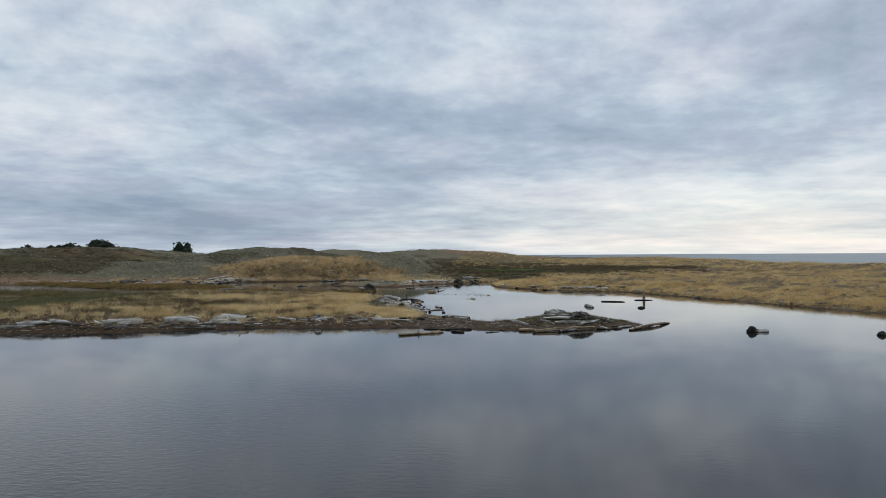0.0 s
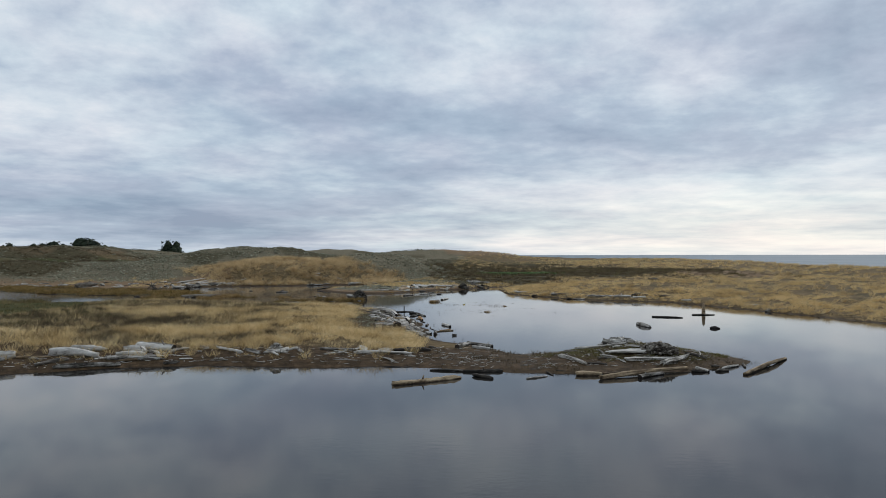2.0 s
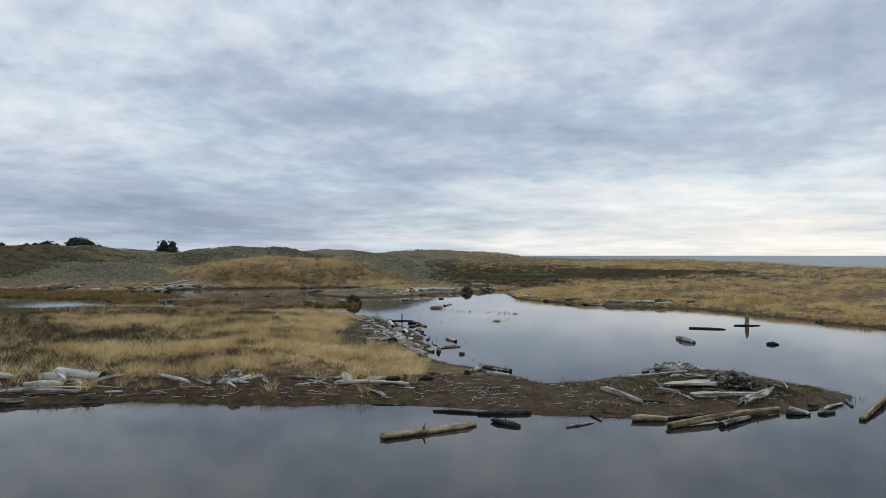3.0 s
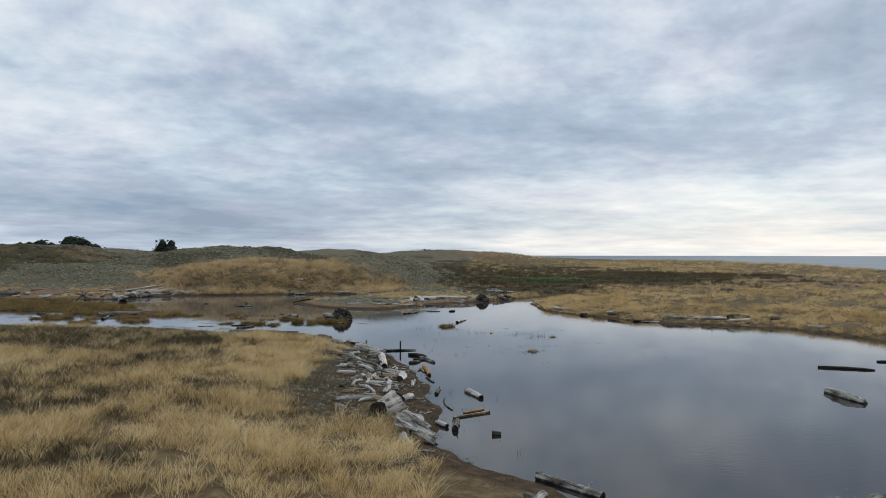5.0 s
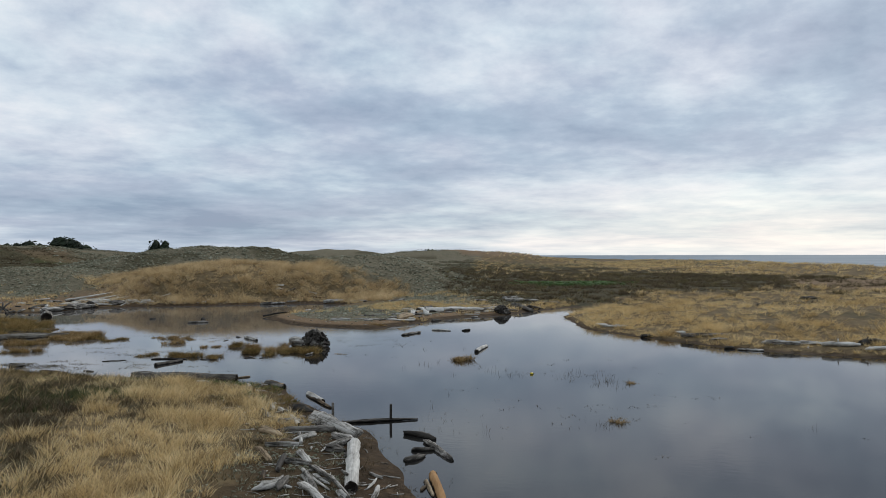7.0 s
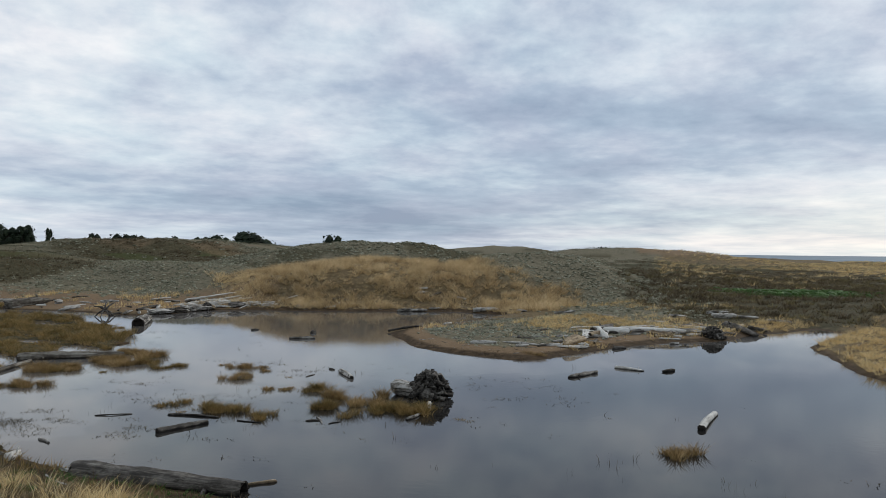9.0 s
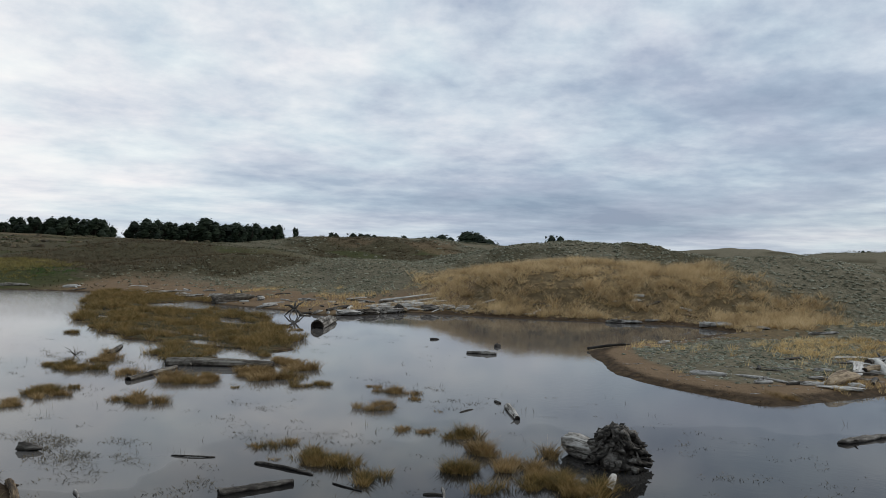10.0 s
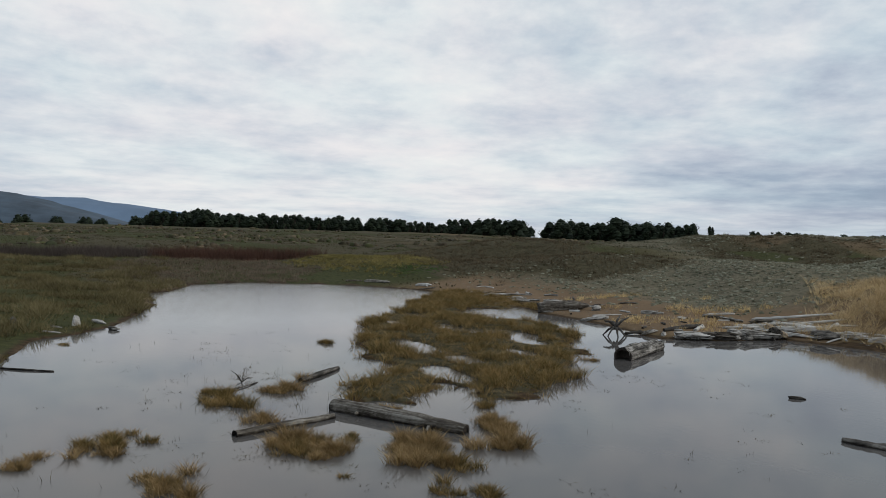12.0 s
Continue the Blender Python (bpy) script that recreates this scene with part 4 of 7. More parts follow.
    ok = (d > 0.3) & (rng.uniform(0, 1, len(x)) < 0.8 * (blob(x, y, -7.6, 119.0, 1.4, 1.7, 0.6, 89) + blob(x, y, -9.5, 129, 8, 4, 0.5, 90)))
    blades("bar_grass", keep(x, y, z, ok), 0.15 + 0.2 * rng.uniform(0, 1, ok.sum()), 11, 0.2, 0.02, BANK_GRASS, "dead yellow grass tufts on the sand bar", "grass", 0.9, 71)
    # sedge and fresh green at the spit's north tip
    rng, x, y, z, d, c = scatter(-36, -9, 84, 96, 20, 72)
    pick, patch = rng.uniform(0, 1, len(x)), fbm(x / 1.6, y / 1.6, 93)
    ok = (d > 0.0) & (d < 3.4) & (pick < 0.85) & (patch < 0.55)
    blades("tip_sedge", keep(x, y, z, ok), 0.08 + 0.2 * rng.uniform(0, 1, ok.sum()), 10, 0.16, 0.013, SEDGE, "brown and olive sedge along the spit's north edge", "sedge", 1.0, 73)
    ok = (d > 0.3) & (d < 3.0) & (pick < 0.8) & (patch > 0.53)
    blades("tip_herbs", keep(x, y, z, ok), 0.06 + 0.1 * rng.uniform(0, 1, ok.sum()), 10, 0.16, 0.02, BRIGHT_GREEN, "fresh green herbs along the spit's north edge", "plants", 1.0, 74)
    # weed that breaks the surface of the shallows
    for n, cx, cy, sx, sy in ((420, -22, 97, 5, 2.2), (420, -27, 102, 6, 3), (300, -14, 105, 4, 2), (420, -40, 106, 7, 3), (200, -33, 116, 4, 4), (160, 2, 90, 3, 4), (260, -27, 95.6, 2.2, 0.7), (300, -22.5, 95.2, 2.4, 0.6), (220, -21, 107.6, 2.2, 0.9), (160, -18.2, 102.9, 1.2, 0.5), (200, -37.5, 103.6, 2.5, 1.2)):
        x, y = rng.normal(cx, sx, 2 * n), rng.normal(cy, sy, 2 * n)
        ok = (fbm(x / 1.6, y / 0.7, 94) > 0.6) & (shore_distance(x, y) < -0.3)
        blades("water_weed", np.stack([x, y, np.full(2 * n, 0.03)], -1)[ok], 0.015 + 0.04 * rng.uniform(0, 1, ok.sum()), 6, 0.2, 0.014, REEDS, "dark weed breaking the surface of the shallows", "weed", 2.5, 75)
    # the marsh
    rng, x, y, z, d, c = scatter(-80, -32, 105, 133, 19, 49)
    ok = (z > 0.03) & (z < 0.35) & (d < 1.5) & (inside_distance(x, y, MARSH) > -2)
    tall = 0.07 + 0.42 * smooth(0.4, 0.64, fbm(x / 1.0, y / 1.0, 84))[ok]
    blades("marsh_sedge", keep(x, y, z, ok), tall, 13, 0.2, 0.016, SEDGE, "brown and olive sedge on the marsh flat", "sedge", 1.1, 60)
    # the plain in the west
    rng, x, y, z, d, c = scatter(-300, -82, 20, 300, 0.5, 61)
    pick, patch = rng.uniform(0, 1, len(x)), fbm(x / 16, y / 16, 85)
    ok = (d > 1) & (pick < 0.5) & (c["red"] < 0.5)
    low = ok & (patch < 0.52)
    blades("plain_scrub", keep(x, y, z, low), 0.08 + 0.16 * rng.uniform(0, 1, low.sum()), 8, 1.1, 0.12, PLAIN_SCRUB, "brown scrub over the coastal plain", "scrub", 0.9, 62, straight=True)
    ok = (d > 1) & (pick > 0.35) & (c["red"] + c["twigs"] < 0.5) & (patch > 0.47)
    blades("plain_grass", keep(x, y, z, ok), 0.12 + 0.25 * rng.uniform(0, 1, ok.sum()), 7, 0.9, 0.12, PLAIN_GRASS, "dull olive grass over the coastal plain", "grass", 0.7, 63, straight=True)
    rng, x, y, z, d, c = scatter(-330, -150, 60, 300, 0.06, 161)
    ok = (d > 14) & (c["red"] < 0.3) & (rng.uniform(0, 1, len(x)) < smooth(0.46, 0.62, fbm(x / 22, y / 22, 162)))
    r = 0.4 + 0.9 * rng.uniform(0, 1, ok.sum()) ** 2
    for k in range(4):
        p = keep(x, y, z, ok) + np.stack([rng.normal(0, 0.6, ok.sum()) * r, rng.normal(0, 0.6, ok.sum()) * r, 0 * r], -1)
        mounds("plain_bushes", p, r * rng.uniform(0.5, 1.0, len(r)), r * rng.uniform(0.4, 0.8, len(r)), (PLAIN_SCRUB, GREEN, PLAIN_SCRUB, SCRUB)[k], "dark low bushes scattered over the coastal plain", "bushes", 163 + k)
    rng, x, y, z, d, c = scatter(-146, -114, 80, 136, 3.4, 64)
    ok = rng.uniform(0, 1, len(x)) < c["twigs"] * (1 - c["red"])
    blades("brown_thicket", keep(x, y, z, ok), 0.8 + 0.9 * rng.uniform(0, 1, ok.sum()), 13, 0.6, 0.035, BARE_TWIGS, "leafless purple-brown thicket behind the pond", "thicket", 0.4, 165, straight=True)
    ok = rng.uniform(0, 1, len(x)) < c["red"]
    blades("red_thicket", keep(x, y, z, ok), 1.0 + 1.0 * rng.uniform(0, 1, ok.sum()), 13, 0.6, 0.035, RED_TWIGS, "leafless red-brown willow thicket behind the pond", "thicket", 0.4, 65, straight=True)


build_cover()


def build_reeds():
    """Sparse stalks that stand in shallow water."""
    rng = np.random.default_rng(90)
    spots = []
    for cx, cy, sx, sy, n in ((-2.0, 94.5, 0.6, 0.8, 12), (-0.9, 93.6, 0.5, 0.3, 12), (-0.2, 93.2, 0.5, 0.25, 18), (1.5, 93.1, 0.25, 0.2, 14), (2.4, 94.2, 0.35, 0.3, 8), (3.0, 93.2, 0.4, 0.2, 12), (3.2, 91.6, 0.35, 0.5, 22), (2.9, 90.4, 0.4, 0.4, 16), (3.7, 91.2, 0.3, 0.2, 16), (-5.0, 96.6, 0.5, 0.9, 16), (1.4, 83.3, 0.4, 0.3, 14), (8.1, 83.1, 0.2, 0.2, 6), (-20, 108, 6, 3.5, 170), (-34, 103, 6, 2.5, 200), (-24, 97, 6, 2.0, 160), (-46, 104, 6, 3, 150), (-36, 113, 4, 5, 120), (-12, 100, 4, 2, 60), (-3.2, 79, 0.7, 5, 120), (-1.2, 68, 0.6, 3, 50)):
        spots.append(np.stack([rng.normal(cx, sx, n), rng.normal(cy, sy, n)], -1))
    p = np.concatenate(spots)
    p = p[(fbm(p[:, 0] / 1.4, p[:, 1] / 1.4, 92) > 0.58) | ((p[:, 0] > -6) & (p[:, 1] > 82))]
    d = shore_distance(p[:, 0], p[:, 1])
    p = p[d < -0.1]
    z = np.maximum(height(p[:, 0], p[:, 1]), -0.12)
    blades("reed_stalks", np.stack([p[:, 0], p[:, 1], z], -1), rng.uniform(0.14, 0.4, len(p)), 3, 0.12, 0.011, REEDS, "sparse dark reed stalks standing in shallow water", "reeds", 0.35, 91)


build_reeds()


# ---- parts and things ----
def mesh_of(name, verts, faces, mat, soft=True):
    me = bpy.data.meshes.new(name)
    me.from_pydata(verts, [], faces)
    me.materials.append(mat)
    if soft:
        me.polygons.foreach_set("use_smooth", [True] * len(me.polygons))
    return me


def part(name, me, parent, label=""):
    ob = new(name, me)
    ob.parent = parent
    return tagged(ob, label)


def tube(path, radii, seg, rng, rough=0.08, flat=1.0, caps=(True, True), twist=0.0):
    """Vertices and faces of a tapering tube along a path of Vectors, with ridges, lumps and ragged ends."""
    verts, faces = [], []
    n = len(path)
    lobes = [rng.uniform(-1, 1) for _ in range(4)]
    ridge = [rng.uniform(-1, 1) * rough * 0.9 for _ in range(seg)]
    for i, (c, r) in enumerate(zip(path, radii)):
        ahead = (path[min(i + 1, n - 1)] - path[max(i - 1, 0)]).normalized()
        ref = Vector((0, 0, 1)) if abs(ahead.z) < 0.9 else Vector((0, 1, 0))
        u = ahead.cross(ref).normalized()
        v = u.cross(ahead).normalized()
        for k in range(seg):
            a = 2 * math.pi * k / seg + twist * i
            lump = 1 + rough * (lobes[0] * math.sin(a + 1) + lobes[1] * math.sin(2 * a + i * 0.3) + lobes[2] * math.sin(3 * a - i * 0.2)) + ridge[k] + rng.uniform(-rough, rough) * 0.7
            p = c + (u * math.cos(a) + v * math.sin(a) * flat) * (r * lump)
            if i in (0, n - 1):
                p = p + ahead * rng.uniform(-1, 1) * rough * 2.5 * r
            verts.append(p)
    for i in range(n - 1):
        for k in range(seg):
            a, b = i * seg + k, i * seg + (k + 1) % seg
            faces.append((a, b, b + seg, a + seg))
    for end, on in zip((0, n - 1), caps):
        if not on:
            continue
        ring = list(range(end * seg, end * seg + seg))
        out = (path[0] - path[1]) if end == 0 else (path[-1] - path[-2])
        verts.append(path[end] + out.normalized() * radii[end] * rng.uniform(-0.2, 0.25))
        m = len(verts) - 1
        for k in range(seg):
            a, b = ring[k], ring[(k + 1) % seg]
            faces.append((b, a, m) if end == 0 else (a, b, m))
    return verts, faces


def merge(*pieces):
    verts, faces = [], []
    for v, f in pieces:
        o = len(verts)
        verts += list(v)
        faces += [tuple(i + o for i in face) for face in f]
    return verts, faces


TONE = {MID_WOOD.name: "brown-grey cracked", GREY_WOOD.name: "weathered silver-grey", DARK_WOOD.name: "dark waterlogged", TAN_WOOD.name: "sun-bleached tan", RAW_WOOD.name: "freshly stripped orange"}
WHERE, GROUP = "", ""
log_rng = random.Random(5)


def driftwood(a, b, r, mat, shape="log", end="", afloat=False, fork=False):
    """One piece of driftwood lying from a to b on the ground, or floating."""
    rng = log_rng
    run = math.hypot(b[0] - a[0], b[1] - a[1])
    length = max(run, 1.6 * r)
    pts = np.linspace(0, 1, 5)
    gz = height(a[0] + (b[0] - a[0]) * pts, a[1] + (b[1] - a[1]) * pts)
    if afloat:
        za = zb = 0.3 * r
    else:
        k = 0.62 * (0.5 if shape == "slab" else 1.0)
        za, zb = max(gz[0], 0) + k * r, max(gz[4], 0) + k * r
        sag = max(0.0, max(gz[1:4]) + 0.25 * r - (za + zb) / 2)
        za, zb = za + sag, zb + sag
    mid = Vector(((a[0] + b[0]) / 2, (a[1] + b[1]) / 2, (za + zb) / 2))
    way = Vector((b[0] - a[0], b[1] - a[1], zb - za)).normalized() if run > 0.01 else Vector((1, 0, 0))
    thick = r > 0.14
    seg = 18 if r > 0.25 else (12 if r > 0.07 else 7)
    n = max(5, min(18, int(length / max(1.0 * r, 0.12)) + 3))
    bend, lift, ph = rng.uniform(-0.05, 0.05) * length * (0.5 if thick else 1.2), rng.uniform(0, 0.02) * length, rng.uniform(0, 6)
    if end or mat in (RAW_WOOD, TAN_WOOD):
        bend *= 0.25
    knots = [] if end or mat in (RAW_WOOD, TAN_WOOD) else [(rng.random(), rng.uniform(0.1, 0.28)) for _ in range(rng.randint(0, 2))]
    tips = (rng.choice((0.3, 0.6, 0.85, 1.0)), rng.choice((0.25, 0.5, 0.8, 0.95)))
    path, radii = [], []
    for i in range(n):
        s = i / (n - 1)
        path.append(Vector(((s - 0.5) * length, bend * math.sin(math.pi * s) + (0.06 if end else 0.18) * r * math.sin(5 * s + ph), lift * math.sin(math.pi * s))))
        t = 1.05 - 0.25 * s + sum(h * math.exp(-(((s - p) * length / (0.9 * r)) ** 2)) for p, h in knots)
        if shape == "slab":
            t *= 0.55 + 0.5 * math.sin(math.pi * min(1, 0.15 + s * 0.9)) + rng.uniform(-0.12, 0.12)
        elif not end:
            t *= tips[0] + (1 - tips[0]) * min(1, s * length / (2.2 * r)) if s < 0.5 else tips[1] + (1 - tips[1]) * min(1, (1 - s) * length / (2.6 * r))
        radii.append(r * t * rng.uniform(0.93, 1.07))
    open_ends = end != ""
    pieces = [tube(path, radii, seg, rng, (0.1 if end else (0.26 if mat is TAN_WOOD else 0.2)) if shape == "log" else 0.28, 0.5 if shape == "slab" else 1.0, (not open_ends, not open_ends))]
    if shape == "slab":
        for _ in range(3):
            o = Vector((rng.uniform(-0.2, 0.2) * length, rng.uniform(-0.6, 0.6) * r, rng.uniform(0.1, 0.5) * r))
            pieces.append(tube([p * 0.75 + o for p in path], [q * rng.uniform(0.25, 0.4) for q in radii], 6, rng, 0.2, 0.6))
    kind = "driftwood_slab" if shape == "slab" else ("driftwood_branch" if r < 0.055 else ("driftwood_log" if length > 3.2 * r else "driftwood_chunk"))
    ob = new(kind, mesh_of(kind, *merge(*pieces), mat, shape == "log"))
    turn = way.to_track_quat("X", "Z").to_matrix().to_4x4()
    ob.matrix_world = Matrix.Translation(mid) @ turn @ Matrix.Rotation(0.0 if afloat else rng.uniform(-0.5, 0.5) * (1.0 if shape == "log" else 0.3), 4, "X")
    tagged(ob, f"{TONE[mat.name]} {kind.replace('_', ' ')} {WHERE}", "driftwood", GROUP)
    if open_ends:
        for sgn, i in ((-1, 0), (1, n - 1)):
            deep = (0.9 if end == "hollow" else 0.12) * r
            inner = 0.8 if end == "hollow" else 0.55
            ring, c = [], path[i]
            for lvl, q in ((0.0, 1.0), (0.03, 0.97), (0.0, inner), (-deep, inner * 0.9)):
                for k in range(seg):
                    t = 2 * math.pi * k / seg
                    w = 1 + 0.06 * math.sin(3 * t + i)
                    ring.append(c + Vector((sgn * lvl * (r if lvl > 0 else 1), math.cos(t) * radii[i] * q * w, math.sin(t) * radii[i] * q * w)))
            ring.append(c + Vector((-sgn * deep * 1.1, 0, 0)))
            faces = []
            for lvl in range(3):
                for k in range(seg):
                    p, q = lvl * seg + k, lvl * seg + (k + 1) % seg
                    faces.append((p, q, q + seg, p + seg))
            faces += [(3 * seg + k, 3 * seg + (k + 1) % seg, 4 * seg) for k in range(seg)]
            part("hollow_end" if end == "hollow" else "cut_end", mesh_of("cut_end", ring, faces, END_WOOD, False), ob, "dark rotten end of the log")
    if shape == "log" and r > 0.075 and length > 6 * r:
        for _ in range(rng.choice((0, 1, 1, 2))):
            s, t = rng.uniform(-0.4, 0.4), rng.uniform(0, 6.28)
            root = Vector((s * length, math.cos(t) * r * 0.6, math.sin(t) * r * 0.6))
            out = Vector((rng.uniform(-0.6, 0.6), math.cos(t), math.sin(t))).normalized()
            q = r * rng.uniform(1.3, 1.9)
            part("branch_stub", mesh_of("branch_stub", *tube([root, root + out * q * 0.6, root + out * q + Vector((0.1 * r, 0, 0))], [r * 0.3, r * 0.22, r * 0.12], 6, rng, 0.12), mat), ob)
    if fork:
        root = path[0]
        for t in (-0.5, 0.6):
            tip = root + Vector((-1.6 * r, t * 2.6 * r, 1.2 * r))
            part("root_fork", mesh_of("root_fork", *tube([root + Vector((0.5 * r, 0, 0)), (root + tip) / 2, tip], [0.7 * r, 0.5 * r, 0.25 * r], 7, rng, 0.15), mat), ob)
    return ob


def root_wad(x, y, wide, tall, mat, label, back=None, seed=1, name="root_stump"):
    """An upturned stump: a knot of gnarled roots that crawl over each other, with its trunk behind."""
    rng = random.Random(seed)
    base = new(name)
    base.location = (x, y, max(0.0, float(height(x, y))) - 0.05)
    tagged(base, label, "stump")
    core = tube([Vector((0, 0, -0.1)), Vector((0, 0, 0.2 * tall)), Vector((0.02, 0, 0.5 * tall)), Vector((0, 0, 0.82 * tall))], [wide * 0.27, wide * 0.28, wide * 0.2, wide * 0.08], 16, rng, 0.22)
    part("root_core", mesh_of("root_core", *core, mat), base)
    for k in range(120):
        t, e = rng.uniform(0, 6.28), rng.uniform(0.0, 1.35)
        dt, de = rng.uniform(-0.22, 0.22), rng.uniform(-0.2, 0.2)
        path, steps = [], rng.randint(4, 7)
        for i in range(steps):
            q = wide * (0.36 + 0.14 * math.sin(i * 2.1 + k)) + 0.02 * rng.uniform(-1, 1)
            path.append(Vector((math.cos(t) * math.cos(e) * q, math.sin(t) * math.cos(e) * q * 0.9, max(0.02, math.sin(e) * tall * (0.86 + 0.14 * math.sin(i + k))))))
            t, e = t + dt + rng.uniform(-0.12, 0.12), min(max(e + de + rng.uniform(-0.1, 0.1), -0.02), 1.45)
        r0 = wide * rng.uniform(0.02, 0.042)
        part("root", mesh_of("root", *tube(path, [r0 * (1 + 0.25 * math.sin(i * 2.3 + k)) for i in range(steps)], 6, rng, 0.3), mat), base)
    if back:
        p = Vector(back)
        part("trunk", mesh_of("trunk", *tube([Vector((0, 0, 0.3 * tall)), p * 0.5, p * 0.85, p], [wide * 0.2, wide * 0.19, wide * 0.17, wide * 0.12], 16, rng, 0.12), GREY_WOOD), base, "pale smooth trunk behind the roots")
    return base


def snag(x, y, size, label, seed=3, thick=1.0):
    """A branching dead root that stands on its prongs."""
    rng = random.Random(seed)
    base = new("branching_snag")
    base.location = (x, y, max(0.0, float(height(x, y))))
    tagged(base, label, "snag")
    hub = Vector((0, 0, 0.45 * size))
    part("hub", mesh_of("hub", *tube([hub - Vector((0.15, 0, 0.1)) * size, hub, hub + Vector((0.15, 0, 0.1)) * size], [0.07 * size * thick, 0.11 * size * thick, 0.07 * size * thick], 8, rng, 0.2), DARK_WOOD), base)
    for k in range(9):
        t = k * 0.7 + rng.uniform(-0.2, 0.2)
        tip = hub + Vector((math.cos(t) * 0.8, math.sin(t) * 0.5, rng.choice((-0.46, 0.2, 0.5)))) * size
        bow = (hub + tip) / 2 + Vector((0, 0, 0.1 * size))
        part("prong", mesh_of("prong", *tube([hub, bow, tip], [0.07 * size * thick, 0.055 * size * thick, 0.025 * size * thick], 7, rng, 0.15), DARK_WOOD), base)
    return base


def box_mesh(name, sx, sy, sz, mat, bevel=0.01, rng=None):
    bm = bmesh.new()
    bmesh.ops.create_cube(bm, size=1)
    for v in bm.verts:
        v.co = Vector((v.co.x * sx, v.co.y * sy, v.co.z * sz))
        if rng:
            v.co += Vector((rng.uniform(-1, 1), rng.uniform(-1, 1), rng.uniform(-1, 1))) * bevel
    bmesh.ops.bevel(bm, geom=bm.edges[:], offset=bevel, segments=2, affect="EDGES")
    me = bpy.data.meshes.new(name)
    bm.to_mesh(me)
    bm.free()
    me.materials.append(mat)
    return me


def tussock(x, y, r, tall, tan=False):
    """A ragged clump of sedge in the shallows: several thick tufts of unequal height and spread."""
    rng = np.random.default_rng(int(abs(x * 131 + y * 17)))
    clump = new("sedge_tussock")
    clump.location = (x, y, 0)
    tan = tan or rng.uniform(0, 1) < 0.5
    tagged(clump, ("tan" if tan else "brown and olive") + " sedge tussock of ragged tufts in shallow water", "tussock", "sedge tussocks in the shallows")
    k = int(min(9, max(2, 2 + r * 8)))
    turn, long = rng.uniform(-0.5, 0.5), rng.uniform(1.05, 1.5)
    for j in range(k):
        u, v = rng.normal(0, 0.5) * r * long * (j > 0), rng.normal(0, 0.42) * r * (j > 0)
        q = rng.uniform(0.22, 0.5) * (0.25 + 0.75 * r)
        n = int(max(5, min(60, q * q * 260)))
        off = np.stack([rng.normal(0, 0.5, n) * q, rng.normal(0, 0.42, n) * q], -1)
        cu, cv = u * math.cos(turn) - v * math.sin(turn), u * math.sin(turn) + v * math.cos(turn)
        roots = np.stack([cu + off[:, 0], cv + off[:, 1], np.full(n, -0.03)], -1)
        h = min(tall, 0.45) * rng.uniform(0.55, 1.1) * np.clip(1.15 - 0.5 * np.hypot(off[:, 0], off[:, 1]) / q, 0.3, 1)
        tuft = blades("tuft", roots, h, 13, 0.08, 0.012, TAN_SEDGE if tan else SEDGE, "", "", 0.9, int(abs(x * 7 + y * 13)) + j)
        tuft.parent = clump


WHERE, GROUP = "on the muddy south shore of the spit", "driftwood on the muddy south shore of the spit"
driftwood((-16.73, 54.22), (-15.41, 53.60), 0.189, GREY_WOOD)
driftwood((-16.31, 54.84), (-14.29, 54.23), 0.215, GREY_WOOD, end="cut")
driftwood((-16.69, 53.02), (-15.38, 53.48), 0.102, GREY_WOOD)
driftwood((-14.37, 53.59), (-13.75, 54.84), 0.073, GREY_WOOD)
driftwood((-16.47, 52.67), (-14.25, 52.94), 0.040, GREY_WOOD)
driftwood((-15.40, 53.94), (-14.58, 53.23), 0.072, GREY_WOOD)
driftwood((-14.98, 52.04), (-13.95, 52.40), 0.039, DARK_WOOD)
driftwood((-13.76, 51.67), (-13.07, 51.93), 0.076, DARK_WOOD)
driftwood((-13.29, 52.41), (-12.72, 52.59), 0.039, GREY_WOOD)
driftwood((-13.54, 55.17), (-12.67, 54.69), 0.075, GREY_WOOD)
driftwood((-13.18, 54.78), (-13.11, 55.60), 0.043, GREY_WOOD)
driftwood((-12.13, 54.60), (-10.60, 53.58), 0.083, GREY_WOOD, fork=True)
driftwood((-10.57, 54.15), (-9.72, 53.37), 0.092, GREY_WOOD)
driftwood((-9.52, 53.55), (-9.33, 55.00), 0.031, GREY_WOOD)
driftwood((-8.79, 53.49), (-8.55, 54.54), 0.093, GREY_WOOD)
driftwood((-9.32, 53.85), (-8.66, 52.98), 0.050, GREY_WOOD)
driftwood((-11.75, 52.72), (-10.96, 52.40), 0.039, GREY_WOOD)
driftwood((-8.03, 54.38), (-7.54, 53.45), 0.061, GREY_WOOD)
driftwood((-6.53, 53.39), (-5.68, 54.11), 0.030, GREY_WOOD)
driftwood((-5.70, 54.22), (-5.07, 54.75), 0.052, GREY_WOOD)
driftwood((-6.22, 54.21), (-5.34, 53.65), 0.031, GREY_WOOD)
driftwood((-5.13, 53.70), (-2.30, 54.27), 0.082, GREY_WOOD)
driftwood((-4.06, 54.29), (-3.34, 55.21), 0.084, GREY_WOOD)
driftwood((-4.03, 54.81), (-2.92, 56.38), 0.054, GREY_WOOD)
driftwood((-3.29, 54.80), (-1.43, 55.45), 0.097, DARK_WOOD)
driftwood((-5.01, 54.98), (-4.59, 54.01), 0.126, GREY_WOOD)
